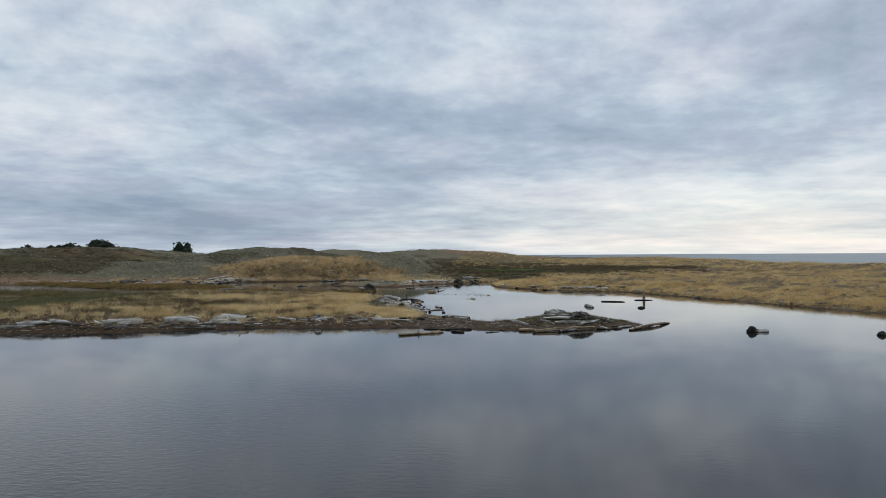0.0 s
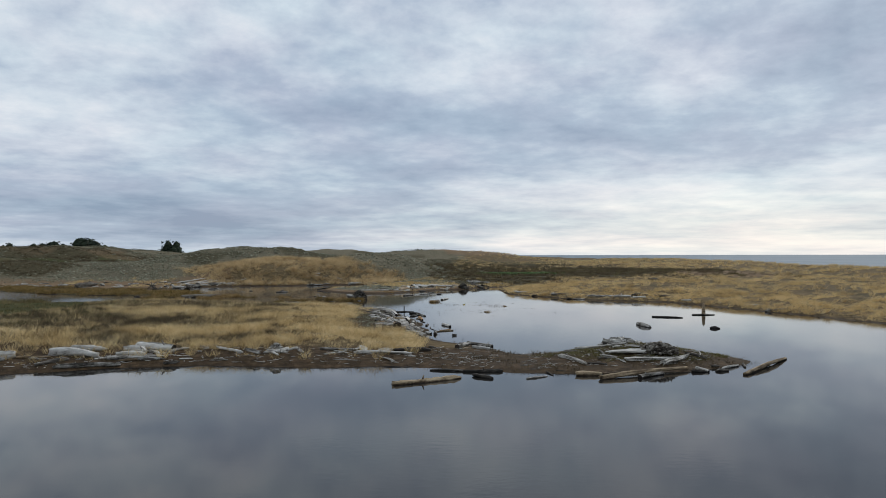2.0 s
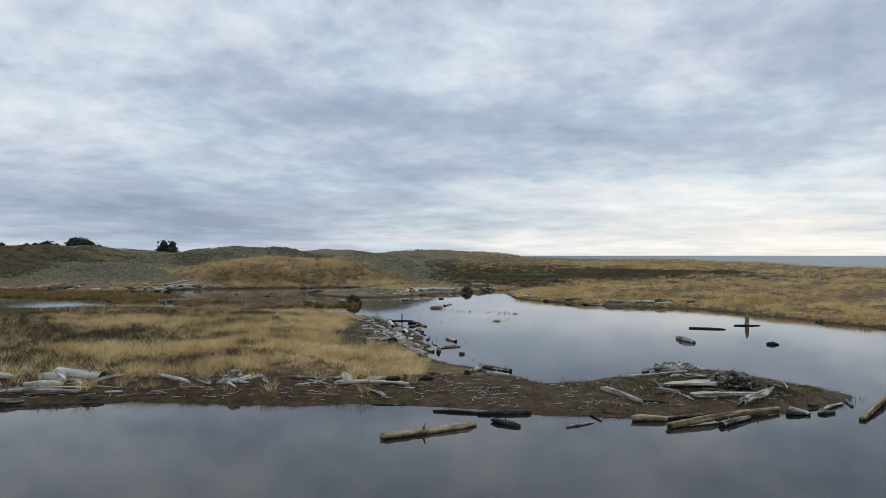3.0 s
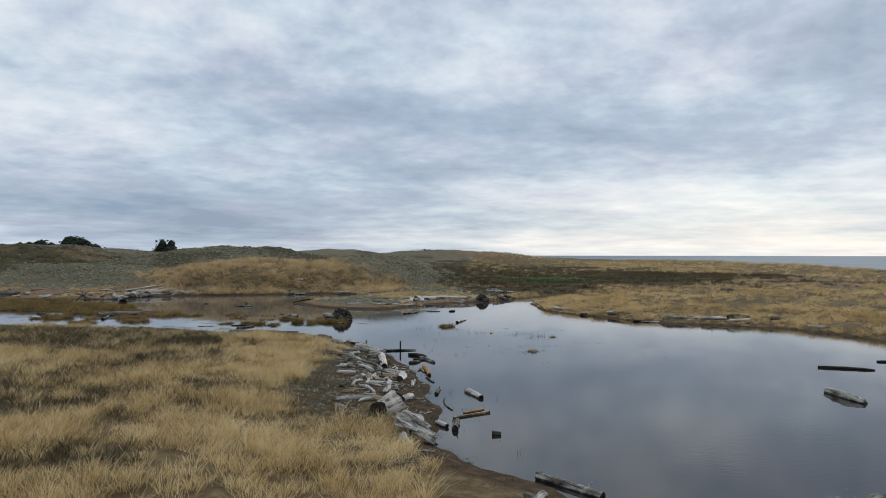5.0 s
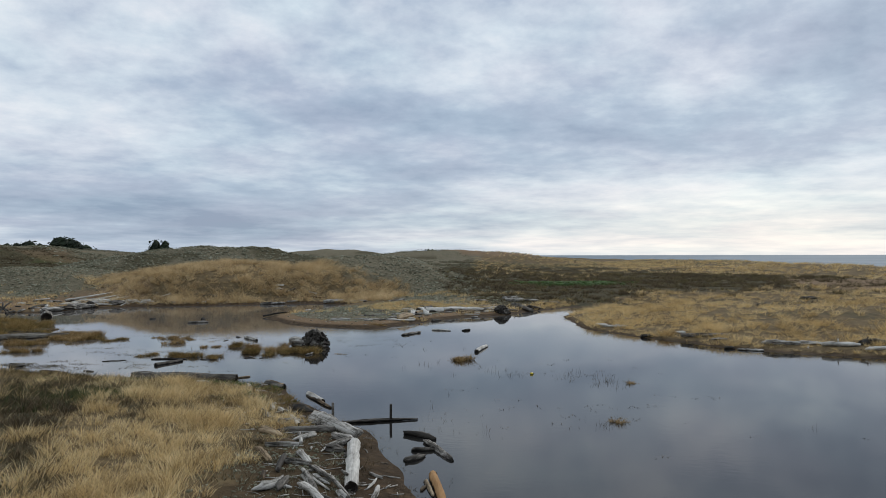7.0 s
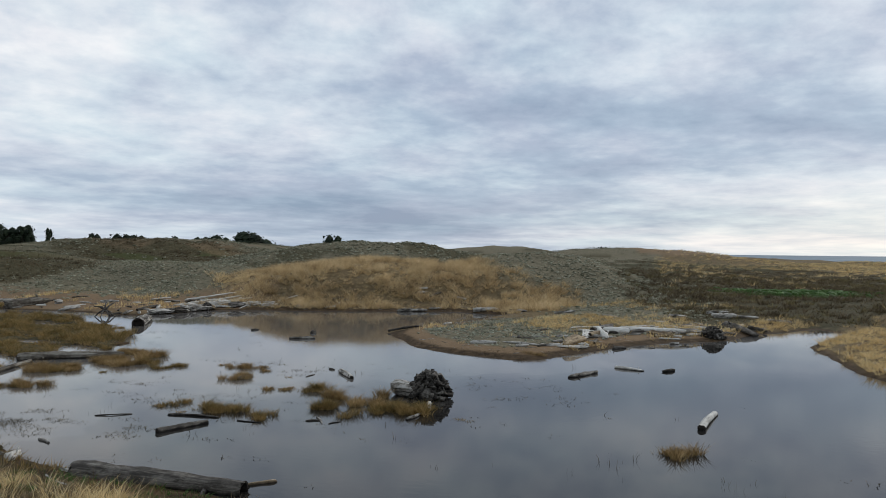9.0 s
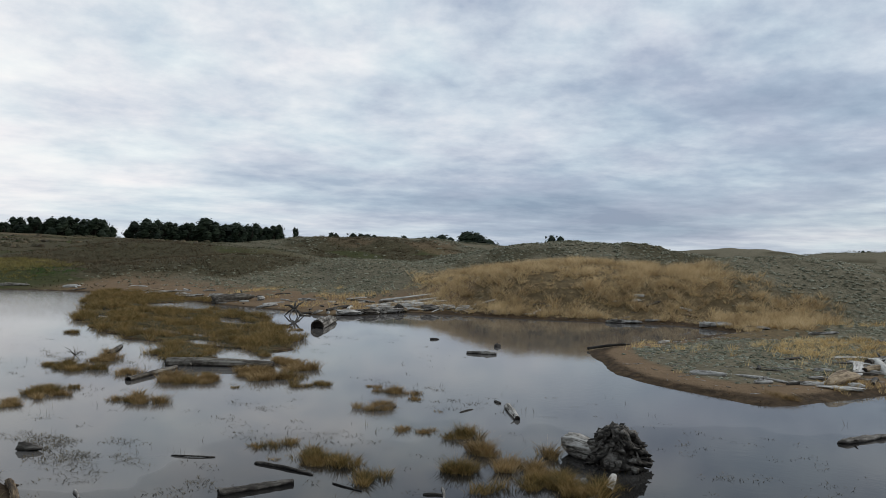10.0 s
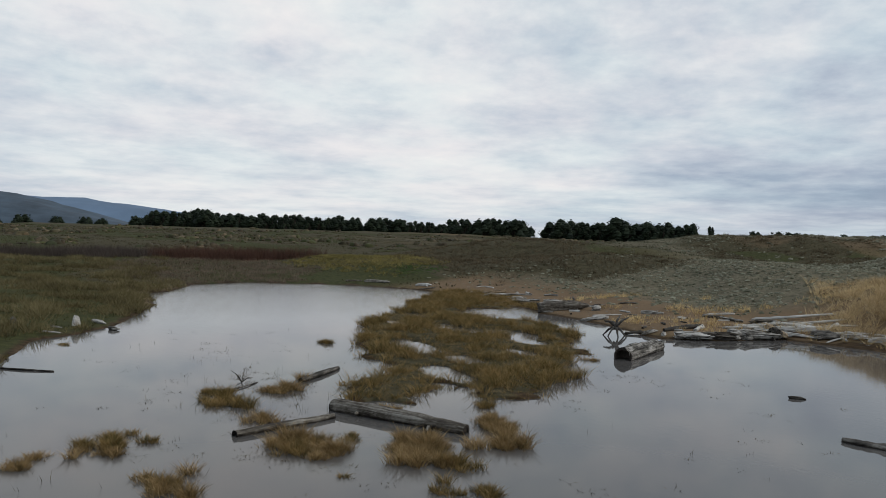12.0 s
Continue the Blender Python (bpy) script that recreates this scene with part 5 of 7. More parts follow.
driftwood((-5.90, 52.37), (-4.74, 52.39), 0.020, GREY_WOOD)
driftwood((-3.38, 51.54), (-2.54, 51.43), 0.028, DARK_WOOD, afloat=True)
driftwood((-2.54, 51.43), (-1.45, 51.72), 0.020, DARK_WOOD, afloat=True)
driftwood((-1.38, 51.52), (-0.89, 51.64), 0.037, DARK_WOOD, afloat=True)
driftwood((-1.21, 50.50), (0.53, 50.10), 0.052, DARK_WOOD, afloat=True)
driftwood((0.28, 50.11), (2.01, 50.22), 0.087, DARK_WOOD, afloat=True)
driftwood((0.04, 58.07), (0.43, 57.94), 0.131, DARK_WOOD)
driftwood((0.72, 57.28), (1.68, 57.12), 0.092, GREY_WOOD, end="cut")
driftwood((-23.29, 50.66), (-20.96, 51.77), 0.212, GREY_WOOD)
driftwood((-22.38, 49.25), (-21.04, 49.88), 0.114, DARK_WOOD)
driftwood((-28.85, 50.03), (-26.71, 50.39), 0.136, GREY_WOOD)
driftwood((-27.06, 50.99), (-25.43, 50.57), 0.138, GREY_WOOD)
driftwood((-22.98, 50.02), (-20.83, 50.83), 0.196, GREY_WOOD)
driftwood((-29.45, 49.15), (-27.42, 49.61), 0.095, GREY_WOOD)
driftwood((-19.83, 52.94), (-17.21, 52.26), 0.222, GREY_WOOD)
driftwood((-19.47, 54.14), (-17.72, 54.23), 0.154, GREY_WOOD)
driftwood((-16.55, 52.78), (-15.24, 53.12), 0.160, GREY_WOOD)
driftwood((-16.88, 54.34), (-15.69, 54.03), 0.167, GREY_WOOD)
driftwood((-16.32, 54.72), (-14.33, 54.23), 0.208, GREY_WOOD, end="cut")
driftwood((-18.17, 50.14), (-15.57, 51.20), 0.102, GREY_WOOD)
driftwood((-16.77, 52.07), (-14.17, 52.27), 0.096, GREY_WOOD)
driftwood((-9.44, 53.89), (-8.35, 53.59), 0.112, GREY_WOOD, shape="slab")
driftwood((-9.56, 53.48), (-8.56, 53.90), 0.075, GREY_WOOD)

WHERE, GROUP = "floating half sunk in the lagoon", "driftwood floating half sunk in the lagoon"
driftwood((-2.49, 46.78), (0.21, 48.47), 0.131, TAN_WOOD, afloat=True)
driftwood((0.75, 49.07), (1.50, 48.30), 0.121, DARK_WOOD, afloat=True)
driftwood((2.37, 50.90), (2.75, 50.65), 0.062, DARK_WOOD, afloat=True)
driftwood((3.25, 50.27), (3.69, 50.51), 0.070, DARK_WOOD, afloat=True)
driftwood((3.72, 50.50), (4.11, 49.18), 0.034, DARK_WOOD, afloat=True)
driftwood((2.93, 48.34), (3.84, 49.02), 0.048, GREY_WOOD, afloat=True)
driftwood((4.35, 50.18), (4.84, 50.08), 0.078, DARK_WOOD, afloat=True)
driftwood((12.92, 72.14), (13.29, 69.92), 0.166, GREY_WOOD, afloat=True)
driftwood((15.63, 78.71), (17.90, 77.89), 0.077, DARK_WOOD, afloat=True)
driftwood((19.52, 80.74), (21.44, 80.86), 0.061, DARK_WOOD, afloat=True)
driftwood((17.31, 69.40), (17.92, 69.15), 0.127, DARK_WOOD, afloat=True)
driftwood((0.53, 60.26), (1.84, 58.86), 0.124, GREY_WOOD, end="cut", afloat=True)
driftwood((1.00, 57.71), (1.95, 57.58), 0.079, GREY_WOOD, afloat=True)

WHERE, GROUP = "on the low muddy islet", "driftwood on the low muddy islet"
driftwood((4.83, 53.25), (5.86, 51.03), 0.094, GREY_WOOD)
driftwood((5.12, 49.29), (6.19, 49.32), 0.109, TAN_WOOD)
driftwood((5.94, 48.32), (10.25, 50.77), 0.084, TAN_WOOD)
driftwood((6.24, 49.51), (7.91, 50.26), 0.068, TAN_WOOD)
driftwood((7.64, 48.62), (8.86, 49.68), 0.091, GREY_WOOD, end="cut")
driftwood((9.38, 51.32), (10.91, 52.87), 0.198, GREY_WOOD, shape="slab")
driftwood((7.25, 52.93), (10.48, 52.96), 0.193, GREY_WOOD, shape="slab")
driftwood((7.80, 51.98), (10.28, 52.25), 0.169, GREY_WOOD, shape="slab")
driftwood((9.01, 53.33), (10.56, 53.37), 0.098, GREY_WOOD, shape="slab")
driftwood((5.91, 55.53), (8.29, 54.23), 0.063, GREY_WOOD)
driftwood((7.71, 58.90), (9.15, 59.41), 0.097, GREY_WOOD)
driftwood((9.18, 60.34), (10.06, 60.02), 0.075, GREY_WOOD)
driftwood((9.70, 59.65), (11.09, 59.15), 0.049, DARK_WOOD)
driftwood((6.84, 53.88), (6.92, 52.79), 0.049, GREY_WOOD)
driftwood((6.75, 52.84), (7.35, 52.33), 0.057, GREY_WOOD)
driftwood((7.38, 52.42), (7.71, 51.56), 0.028, GREY_WOOD)
driftwood((11.80, 54.21), (11.37, 52.75), 0.039, GREY_WOOD)
driftwood((10.66, 50.91), (11.02, 50.27), 0.070, GREY_WOOD, end="cut")
driftwood((10.28, 50.28), (10.89, 50.33), 0.095, DARK_WOOD, afloat=True)
driftwood((11.55, 51.50), (11.97, 51.63), 0.054, DARK_WOOD)
driftwood((11.37, 50.44), (12.00, 50.68), 0.104, DARK_WOOD, afloat=True)
driftwood((11.88, 51.10), (12.91, 52.05), 0.064, GREY_WOOD)
driftwood((13.36, 52.61), (13.08, 51.60), 0.065, DARK_WOOD, afloat=True)
driftwood((5.34, 55.33), (5.99, 54.49), 0.074, DARK_WOOD)
driftwood((12.35, 49.55), (16.24, 54.66), 0.091, TAN_WOOD, afloat=True)

WHERE, GROUP = "on the driftwood shore of the spit", "driftwood on the driftwood shore of the spit"
driftwood((-3.61, 65.99), (-3.09, 65.30), 0.105, GREY_WOOD)
driftwood((-3.61, 68.17), (-3.33, 69.32), 0.122, GREY_WOOD, end="cut")
driftwood((-2.22, 65.83), (-1.90, 65.42), 0.089, GREY_WOOD, end="cut")
driftwood((-1.63, 65.96), (-1.64, 65.02), 0.119, GREY_WOOD, end="cut")
driftwood((-0.09, 56.88), (0.46, 58.40), 0.133, GREY_WOOD, end="cut")
driftwood((-2.80, 65.20), (-2.18, 63.84), 0.069, GREY_WOOD)
driftwood((-3.15, 63.51), (-2.79, 62.29), 0.103, GREY_WOOD)
driftwood((-8.69, 84.50), (-7.98, 84.22), 0.153, DARK_WOOD)
driftwood((-7.64, 82.66), (-5.92, 80.72), 0.199, GREY_WOOD)
driftwood((-6.53, 80.48), (-5.72, 79.97), 0.110, GREY_WOOD)
driftwood((-5.79, 79.66), (-5.17, 75.71), 0.179, GREY_WOOD, end="hollow")
driftwood((-6.44, 75.98), (-5.46, 74.52), 0.072, GREY_WOOD)
driftwood((-6.61, 77.10), (-5.63, 75.64), 0.038, GREY_WOOD)
driftwood((-7.03, 78.61), (-6.54, 77.66), 0.067, GREY_WOOD)
driftwood((-7.57, 80.68), (-7.20, 79.51), 0.055, GREY_WOOD)
driftwood((-5.09, 74.86), (-4.22, 75.47), 0.064, GREY_WOOD, shape="slab")
driftwood((-5.01, 74.55), (-4.23, 74.95), 0.042, GREY_WOOD, shape="slab")
driftwood((-5.33, 74.41), (-4.98, 74.35), 0.055, GREY_WOOD)
driftwood((-4.68, 74.18), (-4.31, 74.42), 0.027, GREY_WOOD)
driftwood((-5.90, 74.19), (-5.33, 73.35), 0.033, GREY_WOOD)
driftwood((-5.75, 73.49), (-5.34, 72.20), 0.088, GREY_WOOD)
driftwood((-5.28, 73.57), (-5.08, 72.24), 0.081, GREY_WOOD)
driftwood((-4.09, 73.73), (-4.14, 72.58), 0.167, GREY_WOOD, end="cut")
driftwood((-3.62, 73.53), (-3.53, 73.02), 0.064, GREY_WOOD)
driftwood((-4.58, 74.92), (-4.64, 76.16), 0.058, GREY_WOOD)
driftwood((-4.88, 76.03), (-4.78, 76.98), 0.030, GREY_WOOD)
driftwood((-5.46, 75.55), (-5.18, 75.17), 0.087, GREY_WOOD)
driftwood((-6.14, 76.36), (-5.77, 76.43), 0.046, GREY_WOOD)
driftwood((-6.03, 76.17), (-5.74, 76.75), 0.038, GREY_WOOD)
driftwood((-7.16, 77.69), (-6.52, 77.51), 0.073, GREY_WOOD)
driftwood((-5.83, 71.06), (-5.84, 72.56), 0.090, GREY_WOOD)
driftwood((-5.84, 73.41), (-5.37, 71.93), 0.072, GREY_WOOD)
driftwood((-5.28, 73.17), (-5.02, 71.68), 0.061, GREY_WOOD)
driftwood((-4.40, 70.51), (-4.35, 69.01), 0.109, GREY_WOOD)
driftwood((-5.36, 70.04), (-4.64, 68.89), 0.062, GREY_WOOD)
driftwood((-4.15, 70.59), (-3.92, 70.20), 0.065, GREY_WOOD)
driftwood((-3.65, 72.81), (-3.48, 71.45), 0.070, GREY_WOOD)
driftwood((-3.91, 71.01), (-3.84, 71.63), 0.029, GREY_WOOD)
driftwood((-5.10, 70.69), (-4.58, 70.35), 0.056, GREY_WOOD)
driftwood((-5.70, 70.11), (-5.54, 71.52), 0.061, GREY_WOOD)
driftwood((-6.52, 76.80), (-5.45, 74.16), 0.080, GREY_WOOD)
driftwood((-5.94, 73.87), (-5.22, 71.60), 0.090, GREY_WOOD)
driftwood((-5.24, 73.36), (-4.95, 71.95), 0.076, GREY_WOOD)
driftwood((-6.46, 77.33), (-5.05, 74.95), 0.057, GREY_WOOD)
driftwood((-5.05, 74.95), (-4.16, 75.25), 0.070, GREY_WOOD)
driftwood((-4.79, 74.46), (-4.23, 74.51), 0.030, GREY_WOOD)
driftwood((-4.60, 75.32), (-4.65, 76.44), 0.057, GREY_WOOD)
driftwood((-4.60, 72.51), (-4.36, 71.50), 0.066, GREY_WOOD)
driftwood((-3.53, 72.19), (-3.58, 73.52), 0.055, GREY_WOOD, end="cut")
driftwood((-7.08, 78.56), (-6.57, 77.62), 0.063, GREY_WOOD)
driftwood((-5.67, 71.40), (-5.74, 72.55), 0.093, GREY_WOOD)
driftwood((-5.46, 74.79), (-5.16, 75.67), 0.071, DARK_WOOD, shape="slab")
driftwood((-4.53, 72.93), (-4.60, 73.97), 0.043, GREY_WOOD)
driftwood((-5.02, 77.33), (-4.66, 77.05), 0.043, GREY_WOOD)
driftwood((-4.92, 72.57), (-4.63, 71.67), 0.033, GREY_WOOD)
driftwood((-4.87, 71.74), (-4.51, 71.47), 0.026, GREY_WOOD)
driftwood((-6.45, 79.11), (-5.97, 79.18), 0.172, DARK_WOOD, shape="slab")
driftwood((-5.81, 71.04), (-5.59, 71.73), 0.038, GREY_WOOD)
driftwood((-6.26, 76.74), (-5.72, 76.10), 0.050, GREY_WOOD, shape="slab")
driftwood((-5.29, 70.63), (-4.70, 71.46), 0.062, GREY_WOOD)
driftwood((-4.35, 70.46), (-4.43, 71.84), 0.088, GREY_WOOD)
driftwood((-5.71, 70.64), (-5.69, 71.50), 0.050, GREY_WOOD)
driftwood((-4.14, 71.10), (-4.01, 70.79), 0.049, GREY_WOOD)

WHERE, GROUP = "floating off the spit", "driftwood floating off the spit"
driftwood((-1.33, 71.50), (-0.78, 70.16), 0.122, GREY_WOOD, end="cut", afloat=True)
driftwood((-0.50, 64.57), (-0.24, 64.55), 0.090, DARK_WOOD, end="cut", afloat=True)
driftwood((-2.54, 70.86), (-2.44, 71.89), 0.077, DARK_WOOD, afloat=True)
driftwood((-2.18, 70.15), (-1.82, 68.00), 0.035, DARK_WOOD, afloat=True)
driftwood((-4.62, 81.93), (-3.61, 81.29), 0.115, DARK_WOOD, afloat=True)
driftwood((-3.92, 81.06), (-3.03, 79.06), 0.081, GREY_WOOD, afloat=True)
driftwood((-4.21, 80.11), (-3.49, 80.16), 0.081, DARK_WOOD, afloat=True)
driftwood((-4.26, 78.97), (-3.80, 79.53), 0.096, DARK_WOOD, afloat=True)
driftwood((-3.47, 77.69), (-3.08, 75.32), 0.106, RAW_WOOD, end="cut", afloat=True)
driftwood((-3.62, 77.26), (-3.37, 76.13), 0.061, TAN_WOOD, afloat=True)
driftwood((-3.70, 76.52), (-3.54, 77.06), 0.038, TAN_WOOD, afloat=True)
driftwood((-3.17, 74.68), (-2.78, 73.55), 0.047, DARK_WOOD, afloat=True)
driftwood((-8.97, 87.82), (-7.60, 85.61), 0.070, TAN_WOOD, afloat=True)
driftwood((-11.34, 90.36), (-10.38, 89.47), 0.129, DARK_WOOD, end="cut", afloat=True)
driftwood((-6.75, 83.29), (-4.38, 83.91), 0.094, DARK_WOOD, shape="slab")

WHERE, GROUP = "at the north tip of the spit", "driftwood at the north tip of the spit"
driftwood((-17.54, 91.14), (-12.93, 91.19), 0.256, DARK_WOOD, end="hollow", afloat=True)
driftwood((-13.17, 91.75), (-12.66, 92.22), 0.057, TAN_WOOD, afloat=True)
driftwood((-11.34, 90.44), (-10.40, 89.58), 0.146, TAN_WOOD, end="cut", afloat=True)
driftwood((-11.29, 89.99), (-10.75, 89.66), 0.020, GREY_WOOD, afloat=True)
driftwood((-12.29, 88.43), (-11.28, 88.11), 0.053, GREY_WOOD)
driftwood((-11.06, 87.87), (-10.68, 87.93), 0.039, GREY_WOOD)
driftwood((-11.60, 88.54), (-11.83, 89.35), 0.062, GREY_WOOD)
driftwood((-17.87, 90.53), (-16.72, 89.99), 0.023, GREY_WOOD)
driftwood((-18.57, 91.50), (-17.60, 91.10), 0.050, GREY_WOOD)
driftwood((-14.10, 89.65), (-13.59, 89.71), 0.051, GREY_WOOD)
driftwood((-9.01, 88.09), (-8.16, 86.70), 0.108, GREY_WOOD, end="cut", afloat=True)
driftwood((-25.34, 94.52), (-24.75, 94.84), 0.118, DARK_WOOD)
driftwood((-22.85, 93.06), (-21.18, 92.39), 0.086, TAN_WOOD)
driftwood((-19.82, 91.31), (-20.27, 92.05), 0.104, GREY_WOOD)
driftwood((-20.97, 91.82), (-20.52, 91.88), 0.040, GREY_WOOD)
driftwood((-21.14, 93.61), (-20.54, 93.36), 0.050, GREY_WOOD, afloat=True)

WHERE, GROUP = "in the grassy shallows of the lagoon", "driftwood in the grassy shallows of the lagoon"
driftwood((-21.81, 96.62), (-20.80, 97.20), 0.025, DARK_WOOD, afloat=True)
driftwood((-19.59, 97.48), (-17.76, 97.65), 0.041, DARK_WOOD, afloat=True)
driftwood((-18.41, 95.34), (-17.71, 96.91), 0.100, DARK_WOOD, end="cut", afloat=True)
driftwood((-16.97, 97.47), (-16.07, 97.46), 0.024, DARK_WOOD, afloat=True)
driftwood((-14.84, 98.12), (-14.43, 98.35), 0.039, GREY_WOOD, afloat=True)
driftwood((-14.75, 98.76), (-14.15, 97.91), 0.031, GREY_WOOD, afloat=True)
driftwood((-13.97, 98.00), (-13.73, 98.36), 0.020, DARK_WOOD, afloat=True)
driftwood((-21.00, 104.04), (-20.92, 105.08), 0.089, DARK_WOOD, afloat=True)
driftwood((-17.69, 107.40), (-16.54, 105.92), 0.123, GREY_WOOD, end="cut", afloat=True)
driftwood((-18.61, 105.65), (-18.52, 106.40), 0.022, GREY_WOOD, afloat=True)
driftwood((-18.56, 107.98), (-18.21, 107.82), 0.059, DARK_WOOD, afloat=True)
driftwood((-11.50, 100.78), (-11.79, 101.98), 0.110, GREY_WOOD, end="cut", afloat=True)
driftwood((-11.79, 99.35), (-11.59, 100.41), 0.064, GREY_WOOD, afloat=True)
driftwood((-7.56, 109.35), (-6.45, 111.08), 0.119, DARK_WOOD, afloat=True)
driftwood((-5.71, 112.94), (-4.35, 112.35), 0.079, GREY_WOOD, afloat=True)
driftwood((-3.52, 112.43), (-2.98, 113.02), 0.089, DARK_WOOD, afloat=True)
driftwood((-6.17, 119.91), (-5.42, 120.74), 0.113, DARK_WOOD, afloat=True)
driftwood((-4.24, 121.35), (-3.83, 121.35), 0.043, GREY_WOOD, afloat=True)
driftwood((-2.91, 123.54), (-2.43, 123.83), 0.119, GREY_WOOD, afloat=True)
driftwood((-25.84, 117.85), (-24.35, 118.43), 0.099, DARK_WOOD, afloat=True)
driftwood((-25.93, 121.06), (-25.71, 121.33), 0.124, DARK_WOOD, afloat=True)
driftwood((-30.55, 121.29), (-30.16, 121.69), 0.074, DARK_WOOD, afloat=True)
driftwood((-2.46, 100.99), (-1.85, 103.51), 0.114, GREY_WOOD, end="cut", afloat=True)
driftwood((-31.91, 102.01), (-33.03, 105.07), 0.129, MID_WOOD, end="hollow", afloat=True)
driftwood((-34.12, 105.38), (-30.10, 108.08), 0.238, MID_WOOD, end="cut", afloat=True)
driftwood((-38.66, 105.43), (-40.84, 107.48), 0.111, DARK_WOOD, end="cut", afloat=True)
driftwood((-37.47, 102.34), (-39.07, 103.93), 0.030, DARK_WOOD, afloat=True)
driftwood((-44.60, 95.05), (-43.34, 96.98), 0.044, DARK_WOOD, afloat=True)
driftwood((-39.34, 120.79), (-41.78, 124.96), 0.426, GREY_WOOD, end="hollow", afloat=True)

WHERE, GROUP = "on the sand bar", "driftwood on the sand bar"
driftwood((-14.11, 117.60), (-12.62, 117.71), 0.102, GREY_WOOD)
driftwood((-11.29, 116.63), (-10.67, 117.20), 0.112, GREY_WOOD)
driftwood((-8.91, 118.69), (-8.30, 119.25), 0.128, GREY_WOOD)
driftwood((-8.01, 119.12), (-7.52, 119.56), 0.114, GREY_WOOD)
driftwood((-21.32, 123.48), (-19.49, 125.23), 0.074, DARK_WOOD)
driftwood((-20.42, 129.86), (-20.10, 130.17), 0.101, GREY_WOOD)
driftwood((-2.59, 126.40), (-0.83, 127.96), 0.363, GREY_WOOD, shape="slab")
driftwood((-2.96, 127.90), (-1.14, 129.51), 0.202, GREY_WOOD, shape="slab")
driftwood((-5.02, 126.14), (-2.46, 126.27), 0.080, GREY_WOOD)
driftwood((-3.60, 125.00), (-2.23, 125.25), 0.061, GREY_WOOD)
driftwood((-2.72, 135.62), (-1.49, 136.71), 0.174, GREY_WOOD)
driftwood((-7.84, 132.62), (-6.46, 132.79), 0.152, GREY_WOOD, shape="slab")
driftwood((-7.09, 125.70), (-5.93, 126.74), 0.149, GREY_WOOD, shape="slab")
driftwood((-5.66, 127.96), (-3.82, 129.59), 0.137, GREY_WOOD, shape="slab")
driftwood((-9.23, 125.54), (-7.78, 126.86), 0.117, GREY_WOOD, shape="slab")
driftwood((-7.49, 122.82), (-6.37, 123.08), 0.092, GREY_WOOD)
driftwood((-5.86, 124.52), (-4.73, 125.53), 0.079, GREY_WOOD)
driftwood((-9.66, 121.45), (-9.01, 122.04), 0.076, GREY_WOOD)
driftwood((-9.74, 117.83), (-9.26, 118.27), 0.084, GREY_WOOD)
driftwood((-4.44, 131.42), (-3.14, 132.57), 0.126, GREY_WOOD, shape="slab")
driftwood((0.31, 140.37), (2.14, 141.88), 0.122, GREY_WOOD)
driftwood((2.70, 139.98), (4.15, 139.75), 0.127, GREY_WOOD)
driftwood((2.46, 132.49), (3.78, 132.47), 0.183, DARK_WOOD)
driftwood((0.64, 138.81), (2.79, 139.90), 0.204, GREY_WOOD)
driftwood((4.52, 138.75), (6.38, 138.34), 0.100, GREY_WOOD)

WHERE, GROUP = "along the driftwood line of the north shore", "driftwood along the driftwood line of the north shore"
driftwood((-26.43, 139.59), (-23.97, 140.86), 0.146, GREY_WOOD)
driftwood((-19.70, 141.45), (-17.38, 141.62), 0.190, GREY_WOOD)
driftwood((-23.93, 141.53), (-22.89, 142.27), 0.098, GREY_WOOD)
driftwood((-16.58, 141.13), (-14.79, 141.26), 0.116, GREY_WOOD)
driftwood((-11.76, 136.52), (-10.01, 136.62), 0.105, GREY_WOOD)
driftwood((-45.23, 128.23), (-45.28, 128.50), 0.149, GREY_WOOD)
driftwood((-46.37, 127.64), (-46.25, 128.79), 0.119, GREY_WOOD)
driftwood((-47.10, 126.97), (-46.90, 128.28), 0.086, DARK_WOOD)
driftwood((-44.57, 128.71), (-43.67, 130.40), 0.501, GREY_WOOD, shape="slab")
driftwood((-43.80, 130.11), (-43.13, 131.76), 0.432, MID_WOOD, shape="slab")
driftwood((-43.55, 131.66), (-42.73, 134.45), 0.438, GREY_WOOD, shape="slab")
driftwood((-43.60, 136.04), (-41.70, 137.79), 0.136, GREY_WOOD)
driftwood((-45.14, 137.16), (-43.54, 138.64), 0.161, GREY_WOOD)
driftwood((-44.83, 138.18), (-42.50, 140.31), 0.071, GREY_WOOD)
driftwood((-42.62, 138.46), (-41.33, 139.63), 0.068, GREY_WOOD)
driftwood((-41.49, 136.11), (-40.53, 136.99), 0.396, DARK_WOOD, shape="slab")
driftwood((-40.19, 137.23), (-39.25, 138.08), 0.258, GREY_WOOD, shape="slab")
driftwood((-46.80, 136.93), (-46.15, 138.21), 0.262, MID_WOOD, shape="slab")
driftwood((-45.87, 134.50), (-45.48, 136.48), 0.072, GREY_WOOD)
driftwood((-43.97, 135.99), (-41.83, 137.96), 0.189, GREY_WOOD)
driftwood((-49.94, 136.12), (-49.58, 138.33), 0.078, GREY_WOOD)
driftwood((-47.59, 137.76), (-43.93, 141.16), 0.092, GREY_WOOD)
driftwood((-45.95, 136.98), (-44.04, 138.75), 0.126, GREY_WOOD)
driftwood((-40.53, 137.21), (-39.48, 138.17), 0.162, GREY_WOOD)
driftwood((-39.14, 137.69), (-38.65, 138.30), 0.127, GREY_WOOD)
